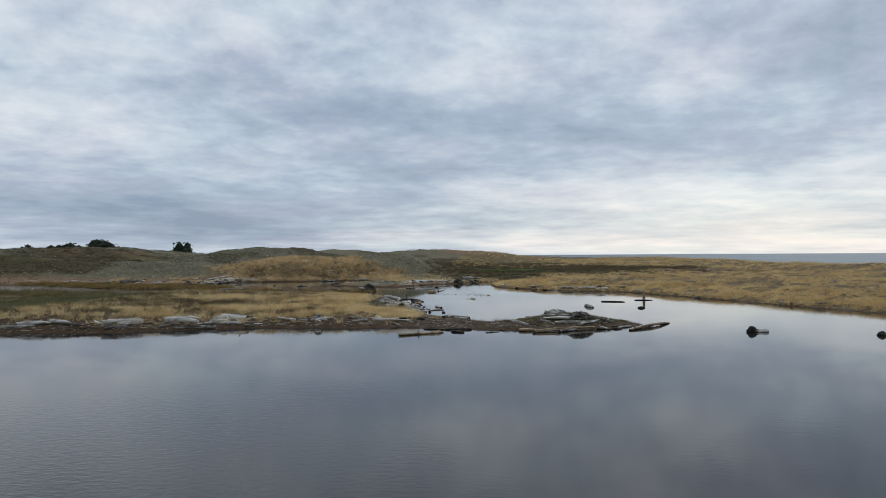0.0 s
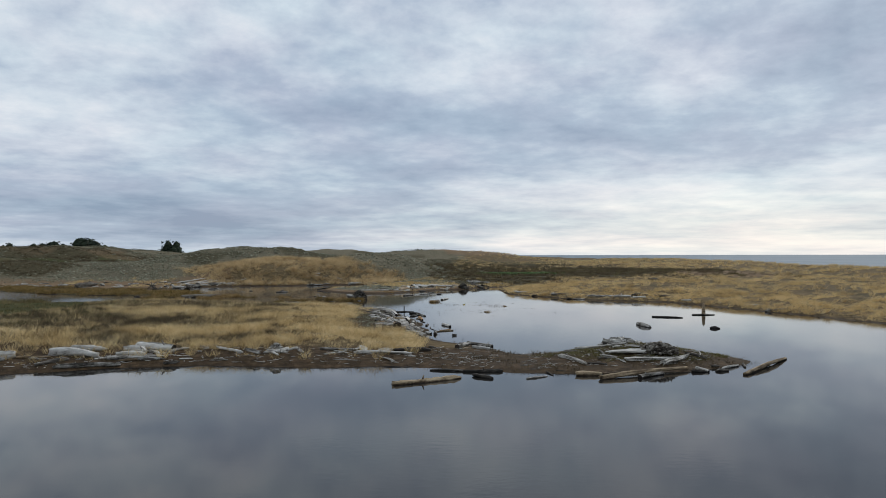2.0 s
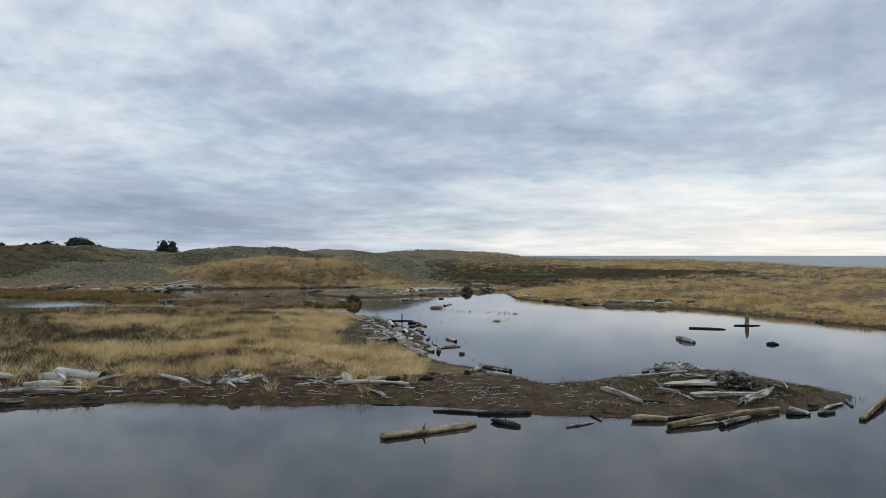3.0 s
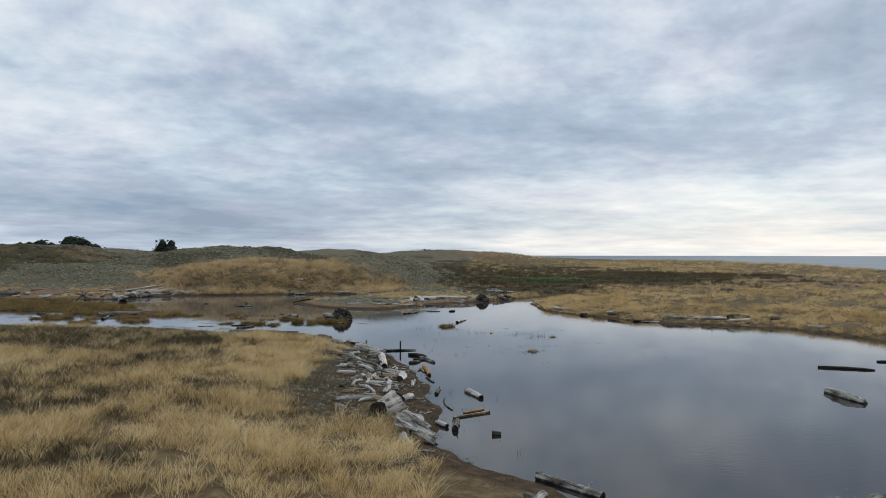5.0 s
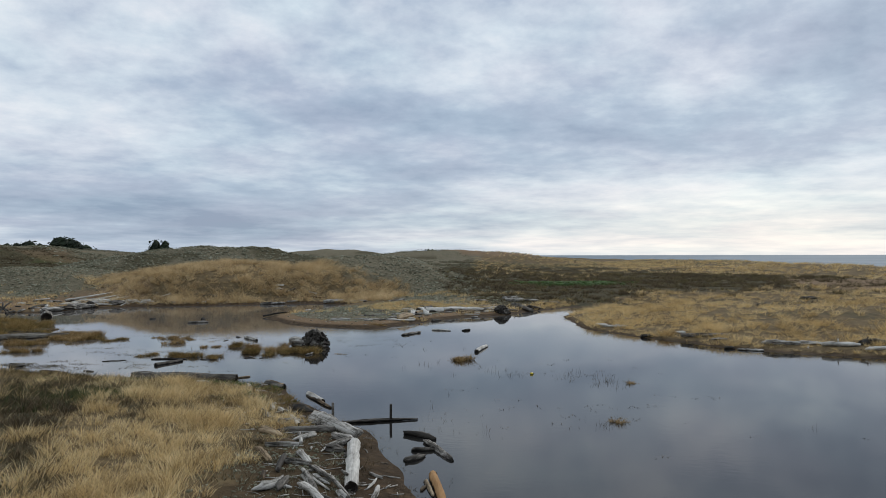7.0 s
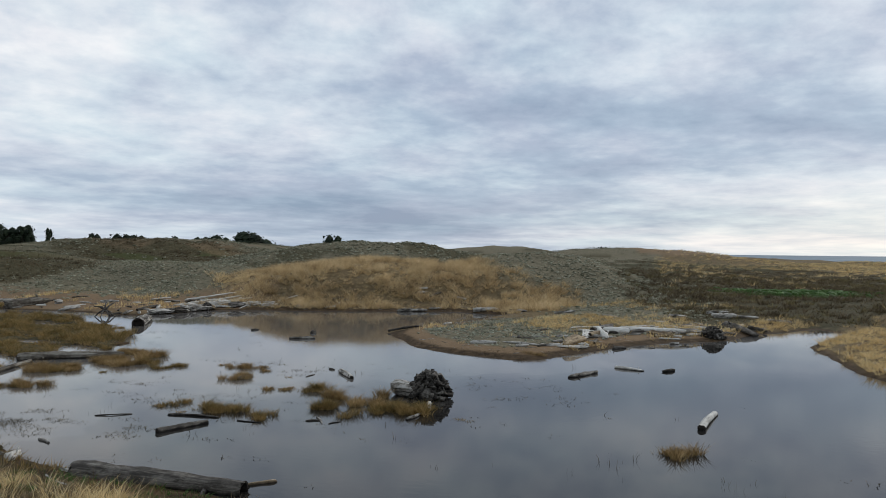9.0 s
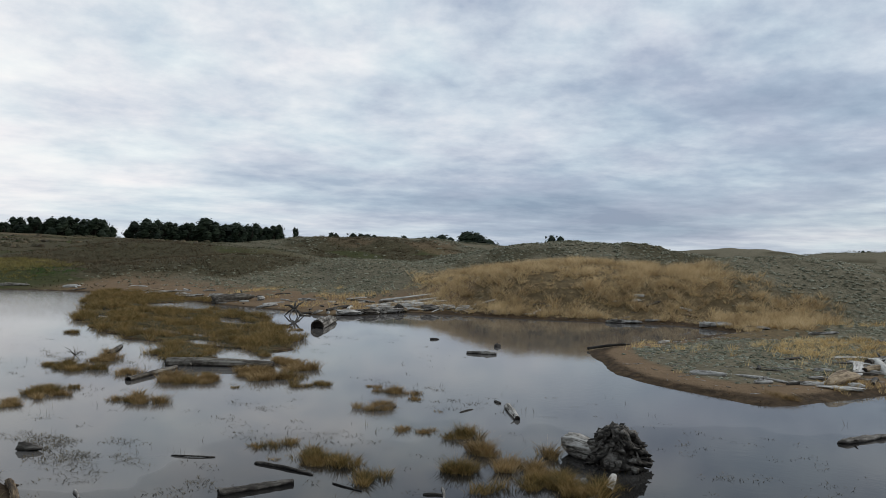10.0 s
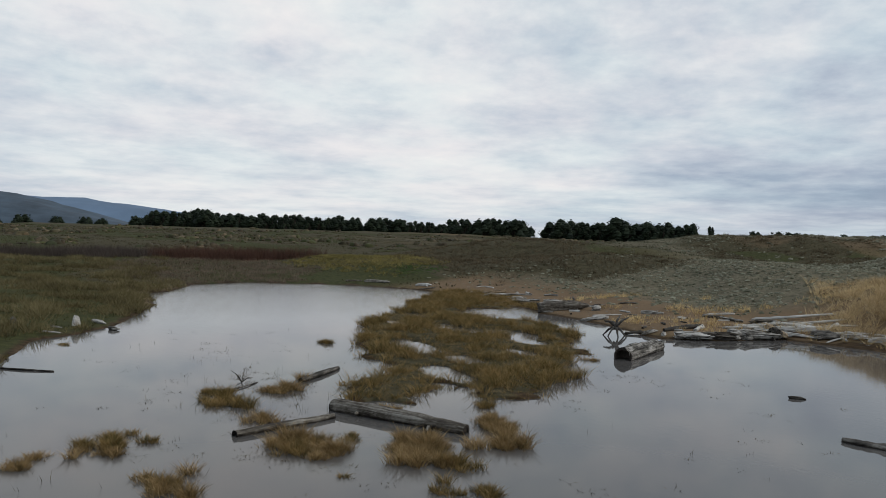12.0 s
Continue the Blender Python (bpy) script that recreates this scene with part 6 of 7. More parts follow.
driftwood((-48.13, 135.35), (-47.97, 136.66), 0.056, GREY_WOOD)
driftwood((-45.35, 133.04), (-44.53, 136.38), 0.088, GREY_WOOD)
driftwood((-43.50, 135.24), (-43.44, 135.84), 0.171, DARK_WOOD)
driftwood((-59.66, 128.84), (-58.28, 132.38), 0.451, MID_WOOD)
driftwood((-64.47, 132.26), (-63.52, 133.44), 0.291, GREY_WOOD, shape="slab")
driftwood((-59.17, 132.29), (-59.10, 133.12), 0.089, GREY_WOOD)
driftwood((-57.62, 132.22), (-57.42, 132.85), 0.196, GREY_WOOD)
driftwood((-76.18, 131.00), (-74.59, 132.66), 0.111, GREY_WOOD)
driftwood((-73.09, 130.96), (-71.19, 132.92), 0.106, GREY_WOOD)
driftwood((-72.09, 131.92), (-69.84, 134.23), 0.158, GREY_WOOD, shape="slab")
driftwood((-68.99, 131.67), (-68.27, 132.42), 0.127, GREY_WOOD)
driftwood((-66.97, 131.64), (-65.90, 132.72), 0.098, GREY_WOOD)
driftwood((-92.38, 123.37), (-92.24, 125.21), 0.098, MID_WOOD)
driftwood((-91.46, 125.29), (-89.36, 127.60), 0.163, MID_WOOD)
driftwood((-85.06, 128.93), (-83.72, 130.34), 0.153, GREY_WOOD)
driftwood((-53.92, 133.84), (-53.08, 134.66), 0.144, GREY_WOOD)
driftwood((-59.00, 135.76), (-57.97, 136.77), 0.067, DARK_WOOD)
driftwood((-53.30, 137.19), (-53.24, 137.67), 0.126, GREY_WOOD)
driftwood((-54.50, 130.07), (-54.24, 132.33), 0.061, GREY_WOOD)
driftwood((-40.63, 137.52), (-39.33, 137.85), 0.155, GREY_WOOD)
driftwood((-39.01, 137.32), (-37.71, 138.11), 0.128, GREY_WOOD)
driftwood((-39.51, 138.62), (-38.38, 138.75), 0.104, GREY_WOOD)
driftwood((-35.87, 137.93), (-35.01, 138.02), 0.126, GREY_WOOD)
driftwood((-33.12, 138.60), (-32.31, 139.22), 0.100, GREY_WOOD)
driftwood((-44.59, 134.81), (-41.24, 136.14), 0.206, GREY_WOOD, shape="slab")
driftwood((-45.72, 137.21), (-41.65, 137.68), 0.132, GREY_WOOD)
driftwood((-49.74, 135.64), (-47.27, 136.69), 0.107, GREY_WOOD)
driftwood((-53.28, 134.26), (-52.75, 134.82), 0.108, GREY_WOOD)

WHERE, GROUP = "on the grassy west bank of the pond", "driftwood on the grassy west bank of the pond"
driftwood((-57.97, 98.05), (-57.46, 98.73), 0.131, GREY_WOOD)
driftwood((-55.98, 98.88), (-55.50, 99.42), 0.126, GREY_WOOD)
driftwood((-55.79, 95.92), (-55.18, 96.63), 0.045, GREY_WOOD)
driftwood((-54.06, 95.79), (-54.05, 96.69), 0.043, GREY_WOOD)

WHERE, GROUP = "on the east bank of the lagoon", "driftwood on the east bank of the lagoon"
driftwood((12.50, 102.43), (13.82, 101.97), 0.072, GREY_WOOD)
driftwood((14.23, 103.37), (16.12, 102.70), 0.147, GREY_WOOD)
driftwood((16.14, 103.21), (17.69, 102.64), 0.165, GREY_WOOD, shape="slab")
driftwood((17.17, 102.24), (18.96, 101.57), 0.161, GREY_WOOD)
driftwood((19.19, 102.08), (21.08, 102.42), 0.162, DARK_WOOD)
driftwood((21.46, 101.11), (22.96, 100.89), 0.158, DARK_WOOD)
driftwood((10.64, 107.23), (13.30, 106.31), 0.119, DARK_WOOD)
driftwood((21.95, 124.86), (23.41, 125.30), 0.163, DARK_WOOD)
driftwood((27.72, 129.60), (29.31, 130.10), 0.172, DARK_WOOD)
driftwood((8.39, 108.76), (9.14, 108.51), 0.102, DARK_WOOD)
driftwood((27.00, 84.19), (28.77, 83.51), 0.094, GREY_WOOD)
driftwood((11.91, 107.57), (13.16, 107.14), 0.060, GREY_WOOD)
driftwood((11.87, 102.81), (12.56, 103.06), 0.087, DARK_WOOD)

tussock(-21.17, 104.54, 0.67, 0.36)
tussock(-23.55, 107.34, 0.25, 0.22)
tussock(-22.37, 107.04, 0.61, 0.34)
tussock(-21.07, 106.43, 0.26, 0.19)
tussock(-17.99, 102.71, 0.60, 0.24)
tussock(-16.71, 102.85, 0.59, 0.47)
tussock(-15.40, 101.80, 0.55, 0.52)
tussock(-14.41, 101.14, 0.44, 0.53)
tussock(-13.58, 101.18, 0.52, 0.56)
tussock(-12.39, 100.44, 0.91, 0.73)
tussock(-15.10, 99.98, 0.51, 0.41)
tussock(-13.70, 99.19, 0.48, 0.48)
tussock(-19.19, 105.32, 0.15, 0.13)
tussock(-20.68, 98.58, 0.32, 0.29)
tussock(-19.42, 98.03, 0.17, 0.15)
tussock(-18.58, 98.58, 0.77, 0.38)
tussock(-16.45, 98.08, 0.40, 0.39)
tussock(-10.21, 99.98, 0.23, 0.12)
tussock(-9.76, 99.77, 0.23, 0.12)
tussock(-13.77, 102.66, 0.32, 0.55)
tussock(-25.92, 105.49, 0.24, 0.29)
tussock(-25.51, 106.49, 0.27, 0.27)
tussock(-28.31, 100.05, 0.59, 0.30)
tussock(-31.36, 98.68, 0.54, 0.30)
tussock(-29.89, 103.93, 0.86, 0.49)
tussock(-30.79, 103.08, 0.61, 0.49)
tussock(-30.43, 109.08, 0.85, 0.68)
tussock(-29.24, 106.46, 0.92, 0.63)
tussock(-38.93, 105.50, 0.37, 0.57)
tussock(-30.81, 97.02, 0.58, 0.31)
tussock(-31.94, 99.02, 0.79, 0.37)
tussock(-28.45, 100.01, 0.67, 0.49)
tussock(-36.22, 102.39, 0.83, 0.51)
tussock(-33.39, 103.12, 0.58, 0.40)
tussock(-30.29, 103.25, 0.51, 0.38)
tussock(-30.86, 103.99, 0.27, 0.39)
tussock(-37.10, 104.41, 0.69, 0.47)
tussock(-47.98, 109.02, 0.43, 0.34)
tussock(-28.63, 106.01, 0.78, 0.57)
tussock(-27.56, 106.61, 0.48, 0.55)
tussock(-28.95, 108.45, 0.68, 0.67)
tussock(-25.81, 105.64, 0.30, 0.36)
tussock(-27.76, 103.78, 0.13, 0.18)
tussock(-31.66, 109.73, 0.23, 0.28)
tussock(-30.80, 104.91, 0.46, 0.25)
tussock(-25.33, 106.34, 0.30, 0.29)
tussock(-39.74, 119.23, 0.39, 0.26)
tussock(-33.49, 107.24, 0.45, 0.25)
tussock(-33.01, 110.03, 0.37, 0.33)
tussock(-50.44, 97.00, 0.40, 0.21)
tussock(-3.22, 97.73, 0.54, 0.50, tan=True)
tussock(4.16, 91.22, 0.18, 0.22, tan=True)
tussock(2.19, 83.83, 0.26, 0.26, tan=True)
tussock(-10.11, 115.15, 0.78, 0.47)


WHERE, GROUP = "on the driftwood shore of the spit", "driftwood on the driftwood shore of the spit"
driftwood((-3.75, 66.9), (-4.1, 65.5), 0.36, GREY_WOOD, end="cut")
driftwood((-3.35, 64.95), (-2.35, 63.35), 0.40, GREY_WOOD, shape="slab")
driftwood((-2.95, 64.2), (-2.1, 63.0), 0.12, GREY_WOOD, fork=True)


def drift_line(n, x0, x1, y0, y1, lo, hi, thick, where, seed):
    """Smaller driftwood tossed along a stretch of shore."""
    global WHERE, GROUP
    WHERE, GROUP = where, "driftwood " + where
    rng = random.Random(seed)
    made = 0
    for _ in range(n * 40):
        x, y = rng.uniform(x0, x1), rng.uniform(y0, y1)
        d = float(shore_distance(np.array([x]), np.array([y]))[0])
        if not lo < d < hi:
            continue
        r = thick * rng.choice((0.5, 0.6, 0.8, 1.0, 1.0, 1.4))
        length, t = r * rng.uniform(7, 20), rng.gauss(0.0, 0.7)
        # pieces lie mostly along the water's edge
        gx = float(shore_distance(np.array([x + 0.3]), np.array([y]))[0]) - d
        gy = float(shore_distance(np.array([x]), np.array([y + 0.3]))[0]) - d
        t += math.atan2(gx, -gy)
        dx, dy = math.cos(t) * length / 2, math.sin(t) * length / 2
        driftwood((x - dx, y - dy), (x + dx, y + dy), r, rng.choice((GREY_WOOD, GREY_WOOD, GREY_WOOD, TAN_WOOD, DARK_WOOD)), shape="slab" if rng.random() < 0.2 else "log", end="cut" if rng.random() < 0.25 and r > 0.07 else "")
        made += 1
        if made >= n:
            return


drift_line(55, -9.5, -2, 64, 87, 1.0, 3.6, 0.075, "on the driftwood shore of the spit", 1)
drift_line(30, -32, -1, 47, 57, 0.8, 3.6, 0.065, "on the muddy south shore of the spit", 2)
drift_line(75, -84, -18, 127, 146, 0.5, 5.5, 0.09, "along the driftwood line of the north shore", 3)
drift_line(40, -12, 5, 117, 134, 1.0, 6.0, 0.075, "on the sand bar", 4)
drift_line(26, -9, 3, 118, 132, 0.8, 4.5, 0.17, "on the sand bar", 14)
drift_line(14, -50, -38, 129, 139, 0.2, 3.5, 0.15, "along the driftwood line of the north shore", 13)
drift_line(16, 5, 13, 50, 58, 1.0, 4.0, 0.06, "on the low muddy islet", 5)
drift_line(18, 4, 36, 62, 126, 0.5, 2.2, 0.09, "on the east bank of the lagoon", 6)


# ---- posts, planks and stumps ----
def post(x, y, tall, wide, mat, label, lean=0.0):
    rng = random.Random(int(x * 10))
    me = box_mesh("post", wide, wide, tall + 0.7, mat, 0.008, rng)
    ob = new("wooden_post", me)
    ob.matrix_world = pose(x, y, (tall - 0.7) / 2, lean, lean * 0.5, 12)
    return tagged(ob, label, "post", "old posts in the water")


post(-5.25, 83.72, 0.56, 0.085, DARK_WOOD, "dark square wooden post standing in shallow water", 1.5)
post(-7.18, 83.75, 0.58, 0.085, DARK_WOOD, "dark square wooden post at the water's edge", -1.0)


def plank(a, b, wide, thick, mat, label):
    length = math.hypot(b[0] - a[0], b[1] - a[1])
    ob = new("plank", box_mesh("plank", length, wide, thick, mat, 0.01, random.Random(3)))
    ob.matrix_world = Matrix.Translation(((a[0] + b[0]) / 2, (a[1] + b[1]) / 2, 0.02)) @ Matrix.Rotation(math.atan2(b[1] - a[1], b[0] - a[0]), 4, "Z")
    return tagged(ob, label, "plank", "lumber adrift off the spit")


plank((-1.72, 66.73), (-0.52, 67.69), 0.10, 0.09, TAN_WOOD, "pale tan sawn plank floating off the spit")
plank((-1.39, 67.42), (-0.72, 68.02), 0.10, 0.10, RAW_WOOD, "orange-red sawn plank floating beside a paler one")

def float_marker(x, y):
    """A small lost net float: an oval body with a rope eye at one end, lying on the water."""
    body = new("net_float", mesh_of("net_float", *tube([Vector((-0.15, 0, 0)), Vector((-0.1, 0, 0)), Vector((0, 0, 0.01)), Vector((0.1, 0, 0)), Vector((0.15, 0, 0))], [0.03, 0.075, 0.09, 0.075, 0.03], 10, random.Random(2), 0.03), YELLOW_PLASTIC))
    body.matrix_world = pose(x, y, 0.03, 0, 8, 35) @ Matrix.Scale(0.6, 4)
    part("rope_eye", mesh_of("rope_eye", *tube([Vector((0.15, 0, 0)), Vector((0.2, 0.03, 0.02)), Vector((0.24, 0, 0.03)), Vector((0.2, -0.03, 0.02)), Vector((0.155, 0, 0))], [0.012] * 5, 5, random.Random(3), 0.05), DARK_WOOD), body, "dark rope eye")
    return tagged(body, "small yellow plastic float caught among reed stalks", "float")


float_marker(0.1, 93.4)

root_wad(-12.15, 103.15, 1.85, 1.08, DARK_WOOD, "dark gnarled root stump stranded in the lagoon", (-1.5, 0.1, 0.42), 4)
root_wad(-0.2, 127.2, 1.7, 0.75, DARK_WOOD, "dark tangled root wad beside the sand bar", None, 8)
root_wad(-43.1, 134.8, 1.1, 0.6, DARK_WOOD, "dark root wad in the north driftwood pile", None, 9)
root_wad(-9.1, 54.2, 0.8, 0.42, GREY_WOOD, "pale tangled roots on the muddy shore", None, 10)
snag(-46.7, 126.0, 1.2, "dark branching snag at the water's edge", 3)
snag(-37.6, 103.1, 0.75, "thin dead branching twigs standing in the shallows", 6, 0.3)


root_wad(8.3, 55.6, 2.3, 0.5, GREY_WOOD, "bleached tangle of roots and sticks on the islet", None, 21, "root_tangle")
root_wad(9.6, 53.3, 1.9, 0.42, MID_WOOD, "grey-brown rotting root mass on the islet", None, 22, "root_tangle")
root_wad(19.8, 48.6, 0.75, 0.42, DARK_WOOD, "dark waterlogged root stump stranded in open water", (1.0, -0.1, 0.1), 23)
root_wad(26.8, 46.6, 0.6, 0.3, DARK_WOOD, "small dark root stump awash near the east bank", None, 24)


def standing_stub(x, y, r, tall, mat, label, seed, lean=(0, 0)):
    rng = random.Random(seed)
    path = [Vector((lean[0] * s, lean[1] * s, -0.5 + s * (tall + 0.5))) for s in (0, 0.4, 0.7, 0.9, 1.0)]
    ob = new("standing_stump", mesh_of("standing_stump", *tube(path, [r * 1.3, r * 1.15, r, r * 0.8, r * 0.4], 10, rng, 0.14), mat))
    ob.location = (x, y, max(0.0, float(height(x, y))))
    return tagged(ob, label, "stump")


standing_stub(20.6, 81.3, 0.13, 0.95, TAN_WOOD, "broken brown stump standing in the lagoon", 1, (0.05, 0))
standing_stub(-56.5, 97.2, 0.2, 0.55, GREY_WOOD, "pale upright stump on the pond's grassy bank", 2)
standing_stub(-55.9, 94.3, 0.17, 0.4, DARK_WOOD, "dark upright stump in grass by the pond", 3)


# ---- twigs and splinters along the drift lines ----
def litter(name, spots, label, mat, seed):
    rng = random.Random(seed)
    pieces = []
    for x, y in spots:
        z = max(0.0, float(height(x, y)))
        t, length, r = rng.uniform(0, 6.28), rng.uniform(0.08, 0.5) ** 1.0, rng.uniform(0.006, 0.018)
        ux, uy = math.cos(t) * length / 2, math.sin(t) * length / 2
        c = Vector((x, y, z + r))
        pieces.append(tube([c - Vector((ux, uy, 0)), c + Vector((uy * 0.05, -ux * 0.05, rng.uniform(0, 0.015))), c + Vector((ux, uy, rng.uniform(-0.01, 0.06)))], [r, r, r * 0.5], 4, rng, 0.1))
    ob = new(name, mesh_of(name, *merge(*pieces), mat))
    return tagged(ob, label, "driftwood", kind="stuff")


def spots_in(n, x0, x1, y0, y1, lo, hi, seed):
    rng = np.random.default_rng(seed)
    x, y = rng.uniform(x0, x1, n), rng.uniform(y0, y1, n)
    d = shore_distance(x, y)
    ok = (d > lo) & (d < hi)
    return list(zip(x[ok].tolist(), y[ok].tolist()))


litter("driftwood_litter", spots_in(1500, -32, 2, 47.5, 57, 0.4, 3.4, 1), "pale twigs and splinters on the south shore", GREY_WOOD, 1)
litter("driftwood_litter", spots_in(1900, -13, -2, 60, 91, 0.3, 3.6, 2), "pale twigs and splinters along the spit's drift line", GREY_WOOD, 2)
litter("driftwood_litter", spots_in(500, 3, 14, 50, 58, 0.8, 5, 3), "pale twigs and splinters heaped on the islet", GREY_WOOD, 3)
litter("driftwood_litter", spots_in(2200, -86, -14, 126, 146, 0.3, 7, 4), "pale twigs and splinters along the north shore", GREY_WOOD, 4)
litter("driftwood_litter", spots_in(900, -18, 8, 114, 134, 0.8, 6, 5), "pale twigs and splinters on the sand bar", GREY_WOOD, 5)
litter("driftwood_litter", spots_in(500, 4, 36, 62, 126, 0.4, 3, 6), "pale twigs on the east bank", GREY_WOOD, 6)


# ---- trees, far off on the plain ----
def cypress(tall, wide, seed, flat=0.0):
    """A wind-shaped cypress: a forked trunk with limbs under a crown of many leaf sprays."""
    rng = random.Random(seed)
    tree = new("cypress_tree")
    pieces = [tube([Vector((0, 0, -0.8)), Vector((0.05, 0, tall * 0.3)), Vector((0.15, 0.1, tall * 0.7))], [tall * 0.05, tall * 0.04, tall * 0.015], 8, rng, 0.15)]
    hubs = []
    for k in range(16):
        t, s = k * 2.4 + rng.uniform(-0.3, 0.3), (k % 7) / 6.0
        e = Vector((math.cos(t) * wide * 0.42 * (1.15 - 0.6 * s), math.sin(t) * wide * 0.42 * (1.15 - 0.6 * s), tall * (0.14 + 0.76 * s) * (1 - 0.1 * flat)))
        pieces.append(tube([Vector((0.05, 0, tall * 0.12 * s + 0.3)), e * 0.6 + Vector((0, 0, 0.1 * tall)), e], [tall * 0.025, tall * 0.016, tall * 0.006], 5, rng, 0.1))
        hubs.append((e, wide * rng.uniform(0.2, 0.3)))
    part("trunk", mesh_of("trunk", *merge(*pieces), BARK), tree)
    verts, faces = [], []
    for c, r in hubs:
        # the dense heart of the clump
        o = len(verts)
        for lat, ring in ((-0.75, 5), (0.0, 7), (0.75, 5)):
            for j in range(7):
                t = 6.283 * j / 7 + lat
                q = r * rng.uniform(0.62, 0.95) * (0.65 if ring == 5 else 1.0)
                verts.append(c + Vector((math.cos(t) * q, math.sin(t) * q, lat * r * 0.8)))
        verts += [c + Vector((0, 0, r * 0.95)), c - Vector((0, 0, r * 0.8))]
        for j in range(7):
            i = (j + 1) % 7
            faces += [(o + j, o + i, o + 7 + i, o + 7 + j), (o + 7 + j, o + 7 + i, o + 14 + i, o + 14 + j), (o + 14 + j, o + 14 + i, o + 21), (o + i, o + j, o + 22)]
        for _ in range(70):
            d = Vector((rng.gauss(0, 1), rng.gauss(0, 1), rng.gauss(0, 0.62))).normalized() * r * rng.uniform(0.45, 1.1)
            p, s = c + d, r * rng.uniform(0.16, 0.32)
            a, b = Vector((rng.uniform(-1, 1), rng.uniform(-1, 1), rng.uniform(-0.6, 0.6))), Vector((rng.uniform(-1, 1), rng.uniform(-1, 1), rng.uniform(-0.2, 1)))
            o = len(verts)
            verts += [p - a * s, p + a * s * 0.8, p + b * s]
            faces.append((o, o + 1, o + 2))
    part("crown", mesh_of("crown", verts, faces, CYPRESS, False), tree)
    return tree


def plant_trees():
    shapes = [cypress(9, 8, 1), cypress(8, 9, 2), cypress(9.5, 7, 3), cypress(7.5, 9.5, 4), cypress(8.5, 6, 5)]
    bush = cypress(4.5, 8, 6, 1.0)
    rng = random.Random(12)
    eye = Vector((-11.7, 98.9, 0))
    rows = []

    def at(bearing, away, kind, size, wide=1.0):
        t = radians(bearing)
        x, y = eye.x - math.sin(t) * away, eye.y + math.cos(t) * away
        rows.append((x, y, kind, size, wide))

    b = 47.4
    while b < 88.4:                       # the wood behind the plain, three trees deep
        gap = 57.6 < b < 58.9
        if not gap:
            for back in range(3 if b > 58 else 2):
                tall = 1.2 if b < 58 else (1.12 - 0.32 * smooth(60, 67, b) + 0.2 * smooth(70, 82, b) - 0.3 * smooth(85, 88, b))
                at(b + rng.uniform(-0.3, 0.3), 415 + 22 * back + rng.uniform(-6, 6), rng.randrange(5), float(tall) * rng.uniform(0.62, 1.16), 1.15)
        b += 0.8
    for bearing, size in ((46.9, 1.0), (45.6, 0.95)):   # two trees apart from the wood
        at(bearing, 415, 2, size, 0.62)
    for bearing, size in ((95.5, 0.8), (97.0, 0.7), (99, 0.9), (93.4, 0.75), (91.6, 0.8), (90.6, 0.7)):
        at(bearing, 440, 5, size)
    # bushes that look over the dune skyline: place, top and breadth
    for x, y, top, broad in ((-296.8, 409.4, 11.5, 4.5), (-286.8, 418.0, 11.5, 7), (-279.9, 423.6, 11.0, 7.5), (-265.9, 434.4, 10.7, 5.5), (-253.9, 443.0, 10.6, 7.5), (-245.7, 448.5, 11.4, 9),
                             (-230.1, 458.2, 13.1, 12.5), (-188.3, 480.2, 11.9, 7.5), (-143.8, 497.8, 8.8, 9.5), (-32.1, 519.6, 7.8, 4)):
        size = (top - float(height(x, y))) / 4.4
        rows.append((x, y, 5, size, broad * 1.7 / 8 / size))
    used = set()
    for x, y, kind, size, wide in rows:
        m = Matrix.LocRotScale((x, y, float(height(x, y)) - 0.1), Euler((0, 0, rng.uniform(0, 6.28))), (size * wide, size * wide, size))
        src = bush if kind == 5 else shapes[kind]
        if kind in used:
            tree = copy_thing(src, m)
        else:
            tree, _ = src, used.add(kind)
            src.matrix_basis = m
            src.scale = (1, 1, 1)
            src.matrix_basis = Matrix.LocRotScale(m.translation, m.to_quaternion(), (1, 1, 1))
        tagged(tree, "dark green bushy cypress on the dune skyline" if kind == 5 else "dark green wind-shaped cypress behind the plain", "tree", "cypress trees")


plant_trees()


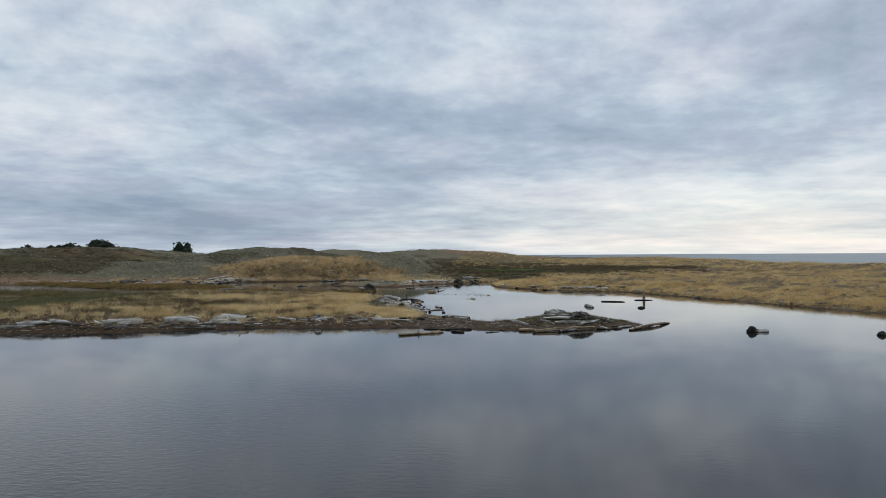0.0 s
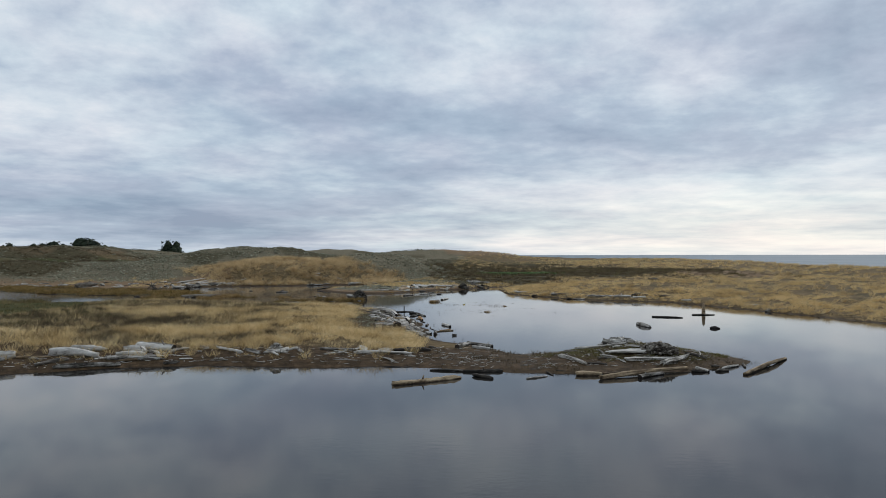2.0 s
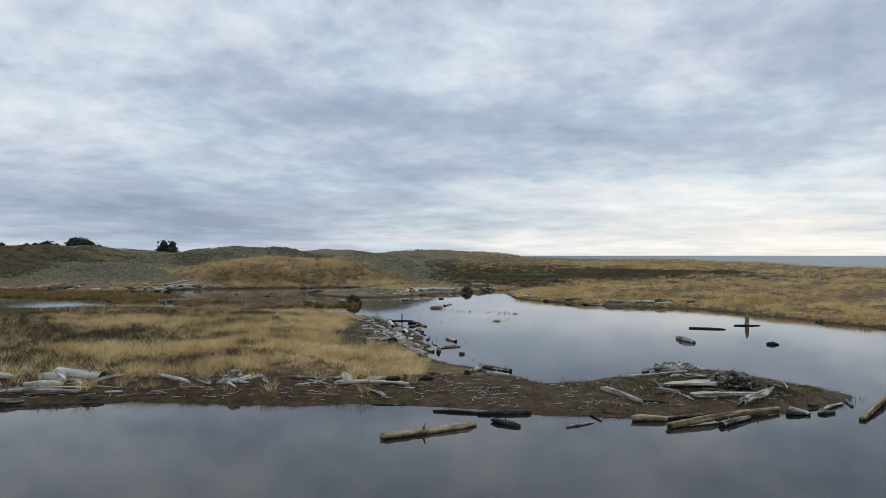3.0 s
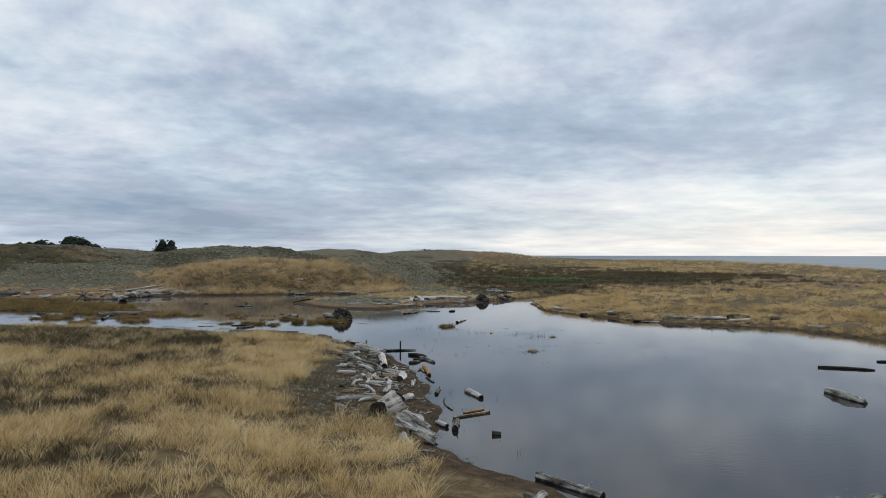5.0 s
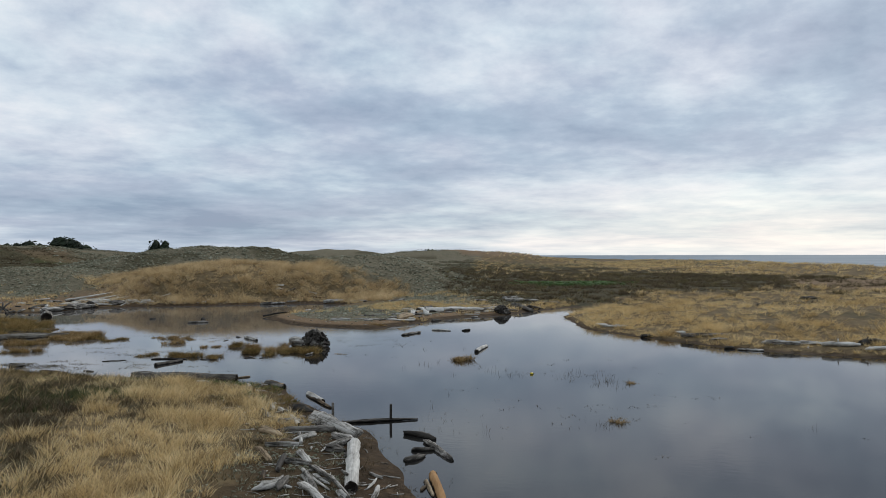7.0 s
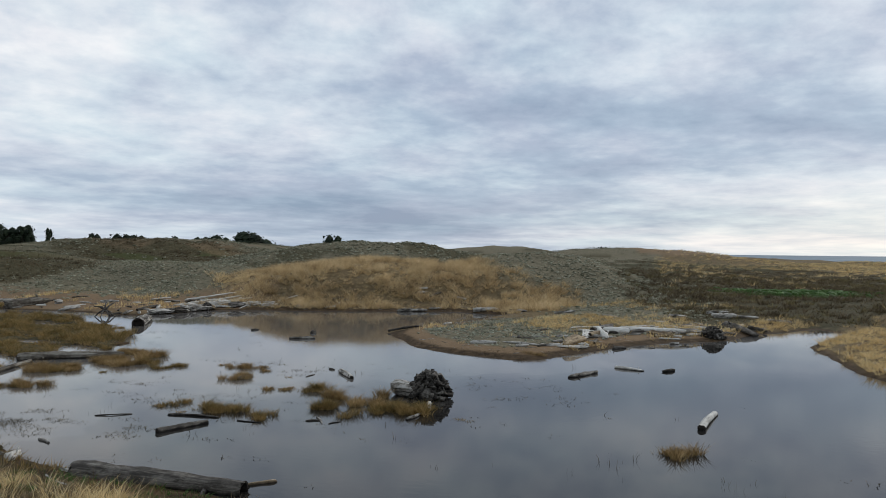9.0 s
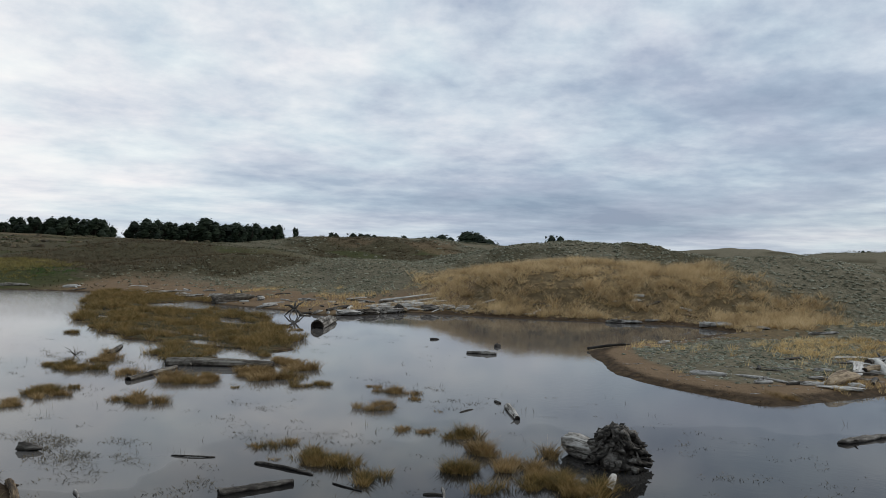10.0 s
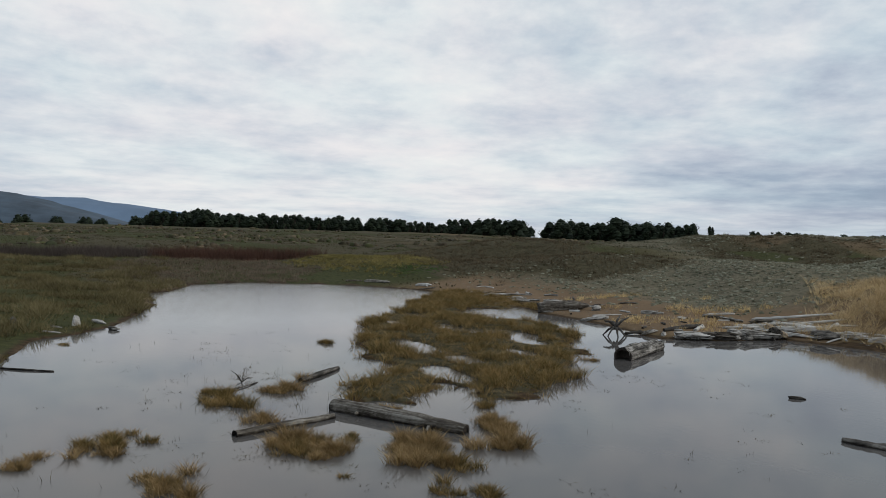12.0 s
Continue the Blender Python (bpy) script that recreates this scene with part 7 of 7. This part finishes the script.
# ---- a white car by the wood, hills beyond ----
def parked_car(x, y, heading):
    car = new("parked_car")
    z = float(height(x, y))
    tagged(car, "small white car parked before dark trees", "car")
    bm = bmesh.new()
    side = [(-2.1, 0.35), (2.1, 0.35), (2.15, 0.8), (1.2, 0.95), (0.7, 1.45), (-1.2, 1.5), (-2.0, 1.0)]
    left, right = [bm.verts.new((px, -0.85, pz)) for px, pz in side], [bm.verts.new((px, 0.85, pz)) for px, pz in side]
    bm.faces.new(left[::-1])
    bm.faces.new(right)
    for k in range(len(side)):
        j = (k + 1) % len(side)
        bm.faces.new((left[k], left[j], right[j], right[k]))
    bmesh.ops.recalc_face_normals(bm, faces=bm.faces[:])
    bmesh.ops.bevel(bm, geom=bm.edges[:], offset=0.06, segments=2, affect="EDGES")
    me = bpy.data.meshes.new("body")
    bm.to_mesh(me)
    bm.free()
    me.materials.append(WHITE_PAINT)
    part("body", me, car)
    for s in (-1, 1):
        g = box_mesh("side_window", 1.5, 0.03, 0.38, DARK_GLASS, 0.01)
        w = part("side_window", g, car, "dark side windows")
        w.location = (-0.25, s * 0.86, 1.18)
        for px in (-1.3, 1.35):
            tyre = tube([Vector((0, -0.1, 0)), Vector((0, 0.1, 0))], [0.33, 0.33], 14, random.Random(1), 0.0)
            o = part("wheel", mesh_of("wheel", *tyre, DARK_GLASS), car, "black wheel")
            o.location = (px, s * 0.8, 0.33)
    car.matrix_world = Matrix.Translation((x, y, z)) @ Matrix.Rotation(radians(heading), 4, "Z")


parked_car(-340, 299.5, 60)


def hill_range(name, x, y0, y1, crest, depth, mat, label, seed, fade):
    """A far wooded range, one long folded slope."""
    ys, ss = np.linspace(y0, y1, 90), np.linspace(0, 1, 14)
    Y, S = np.meshgrid(ys, ss)
    X = x - depth * S
    fall = smooth(y1, y1 - fade, Y)
    Z = crest * fall * np.sin(np.pi * 0.5 * S) ** 0.8 * (0.75 + 0.4 * fbm(Y / 240, X / 240, seed)) + 14 * fall * fbm(Y / 60, X / 60, seed + 3) - 3
    me = grid_mesh(name, X, Y, Z)
    me.materials.append(mat)
    return tagged(new(name, me), label, "hills", kind="structure")


# both ranges wear their aerial haze as a bluish paint
hill_range("backdrop_near", -2300, -2600, 430, 128, 500, HAZED_HILLS_NEAR, "dark wooded hills beyond the plain, bluish haze in their colour", 30, 750)
hill_range("backdrop_far", -3600, -3200, 2350, 190, 500, HAZED_HILLS_FAR, "wooded range far away, pale blue haze in its colour", 33, 3400)
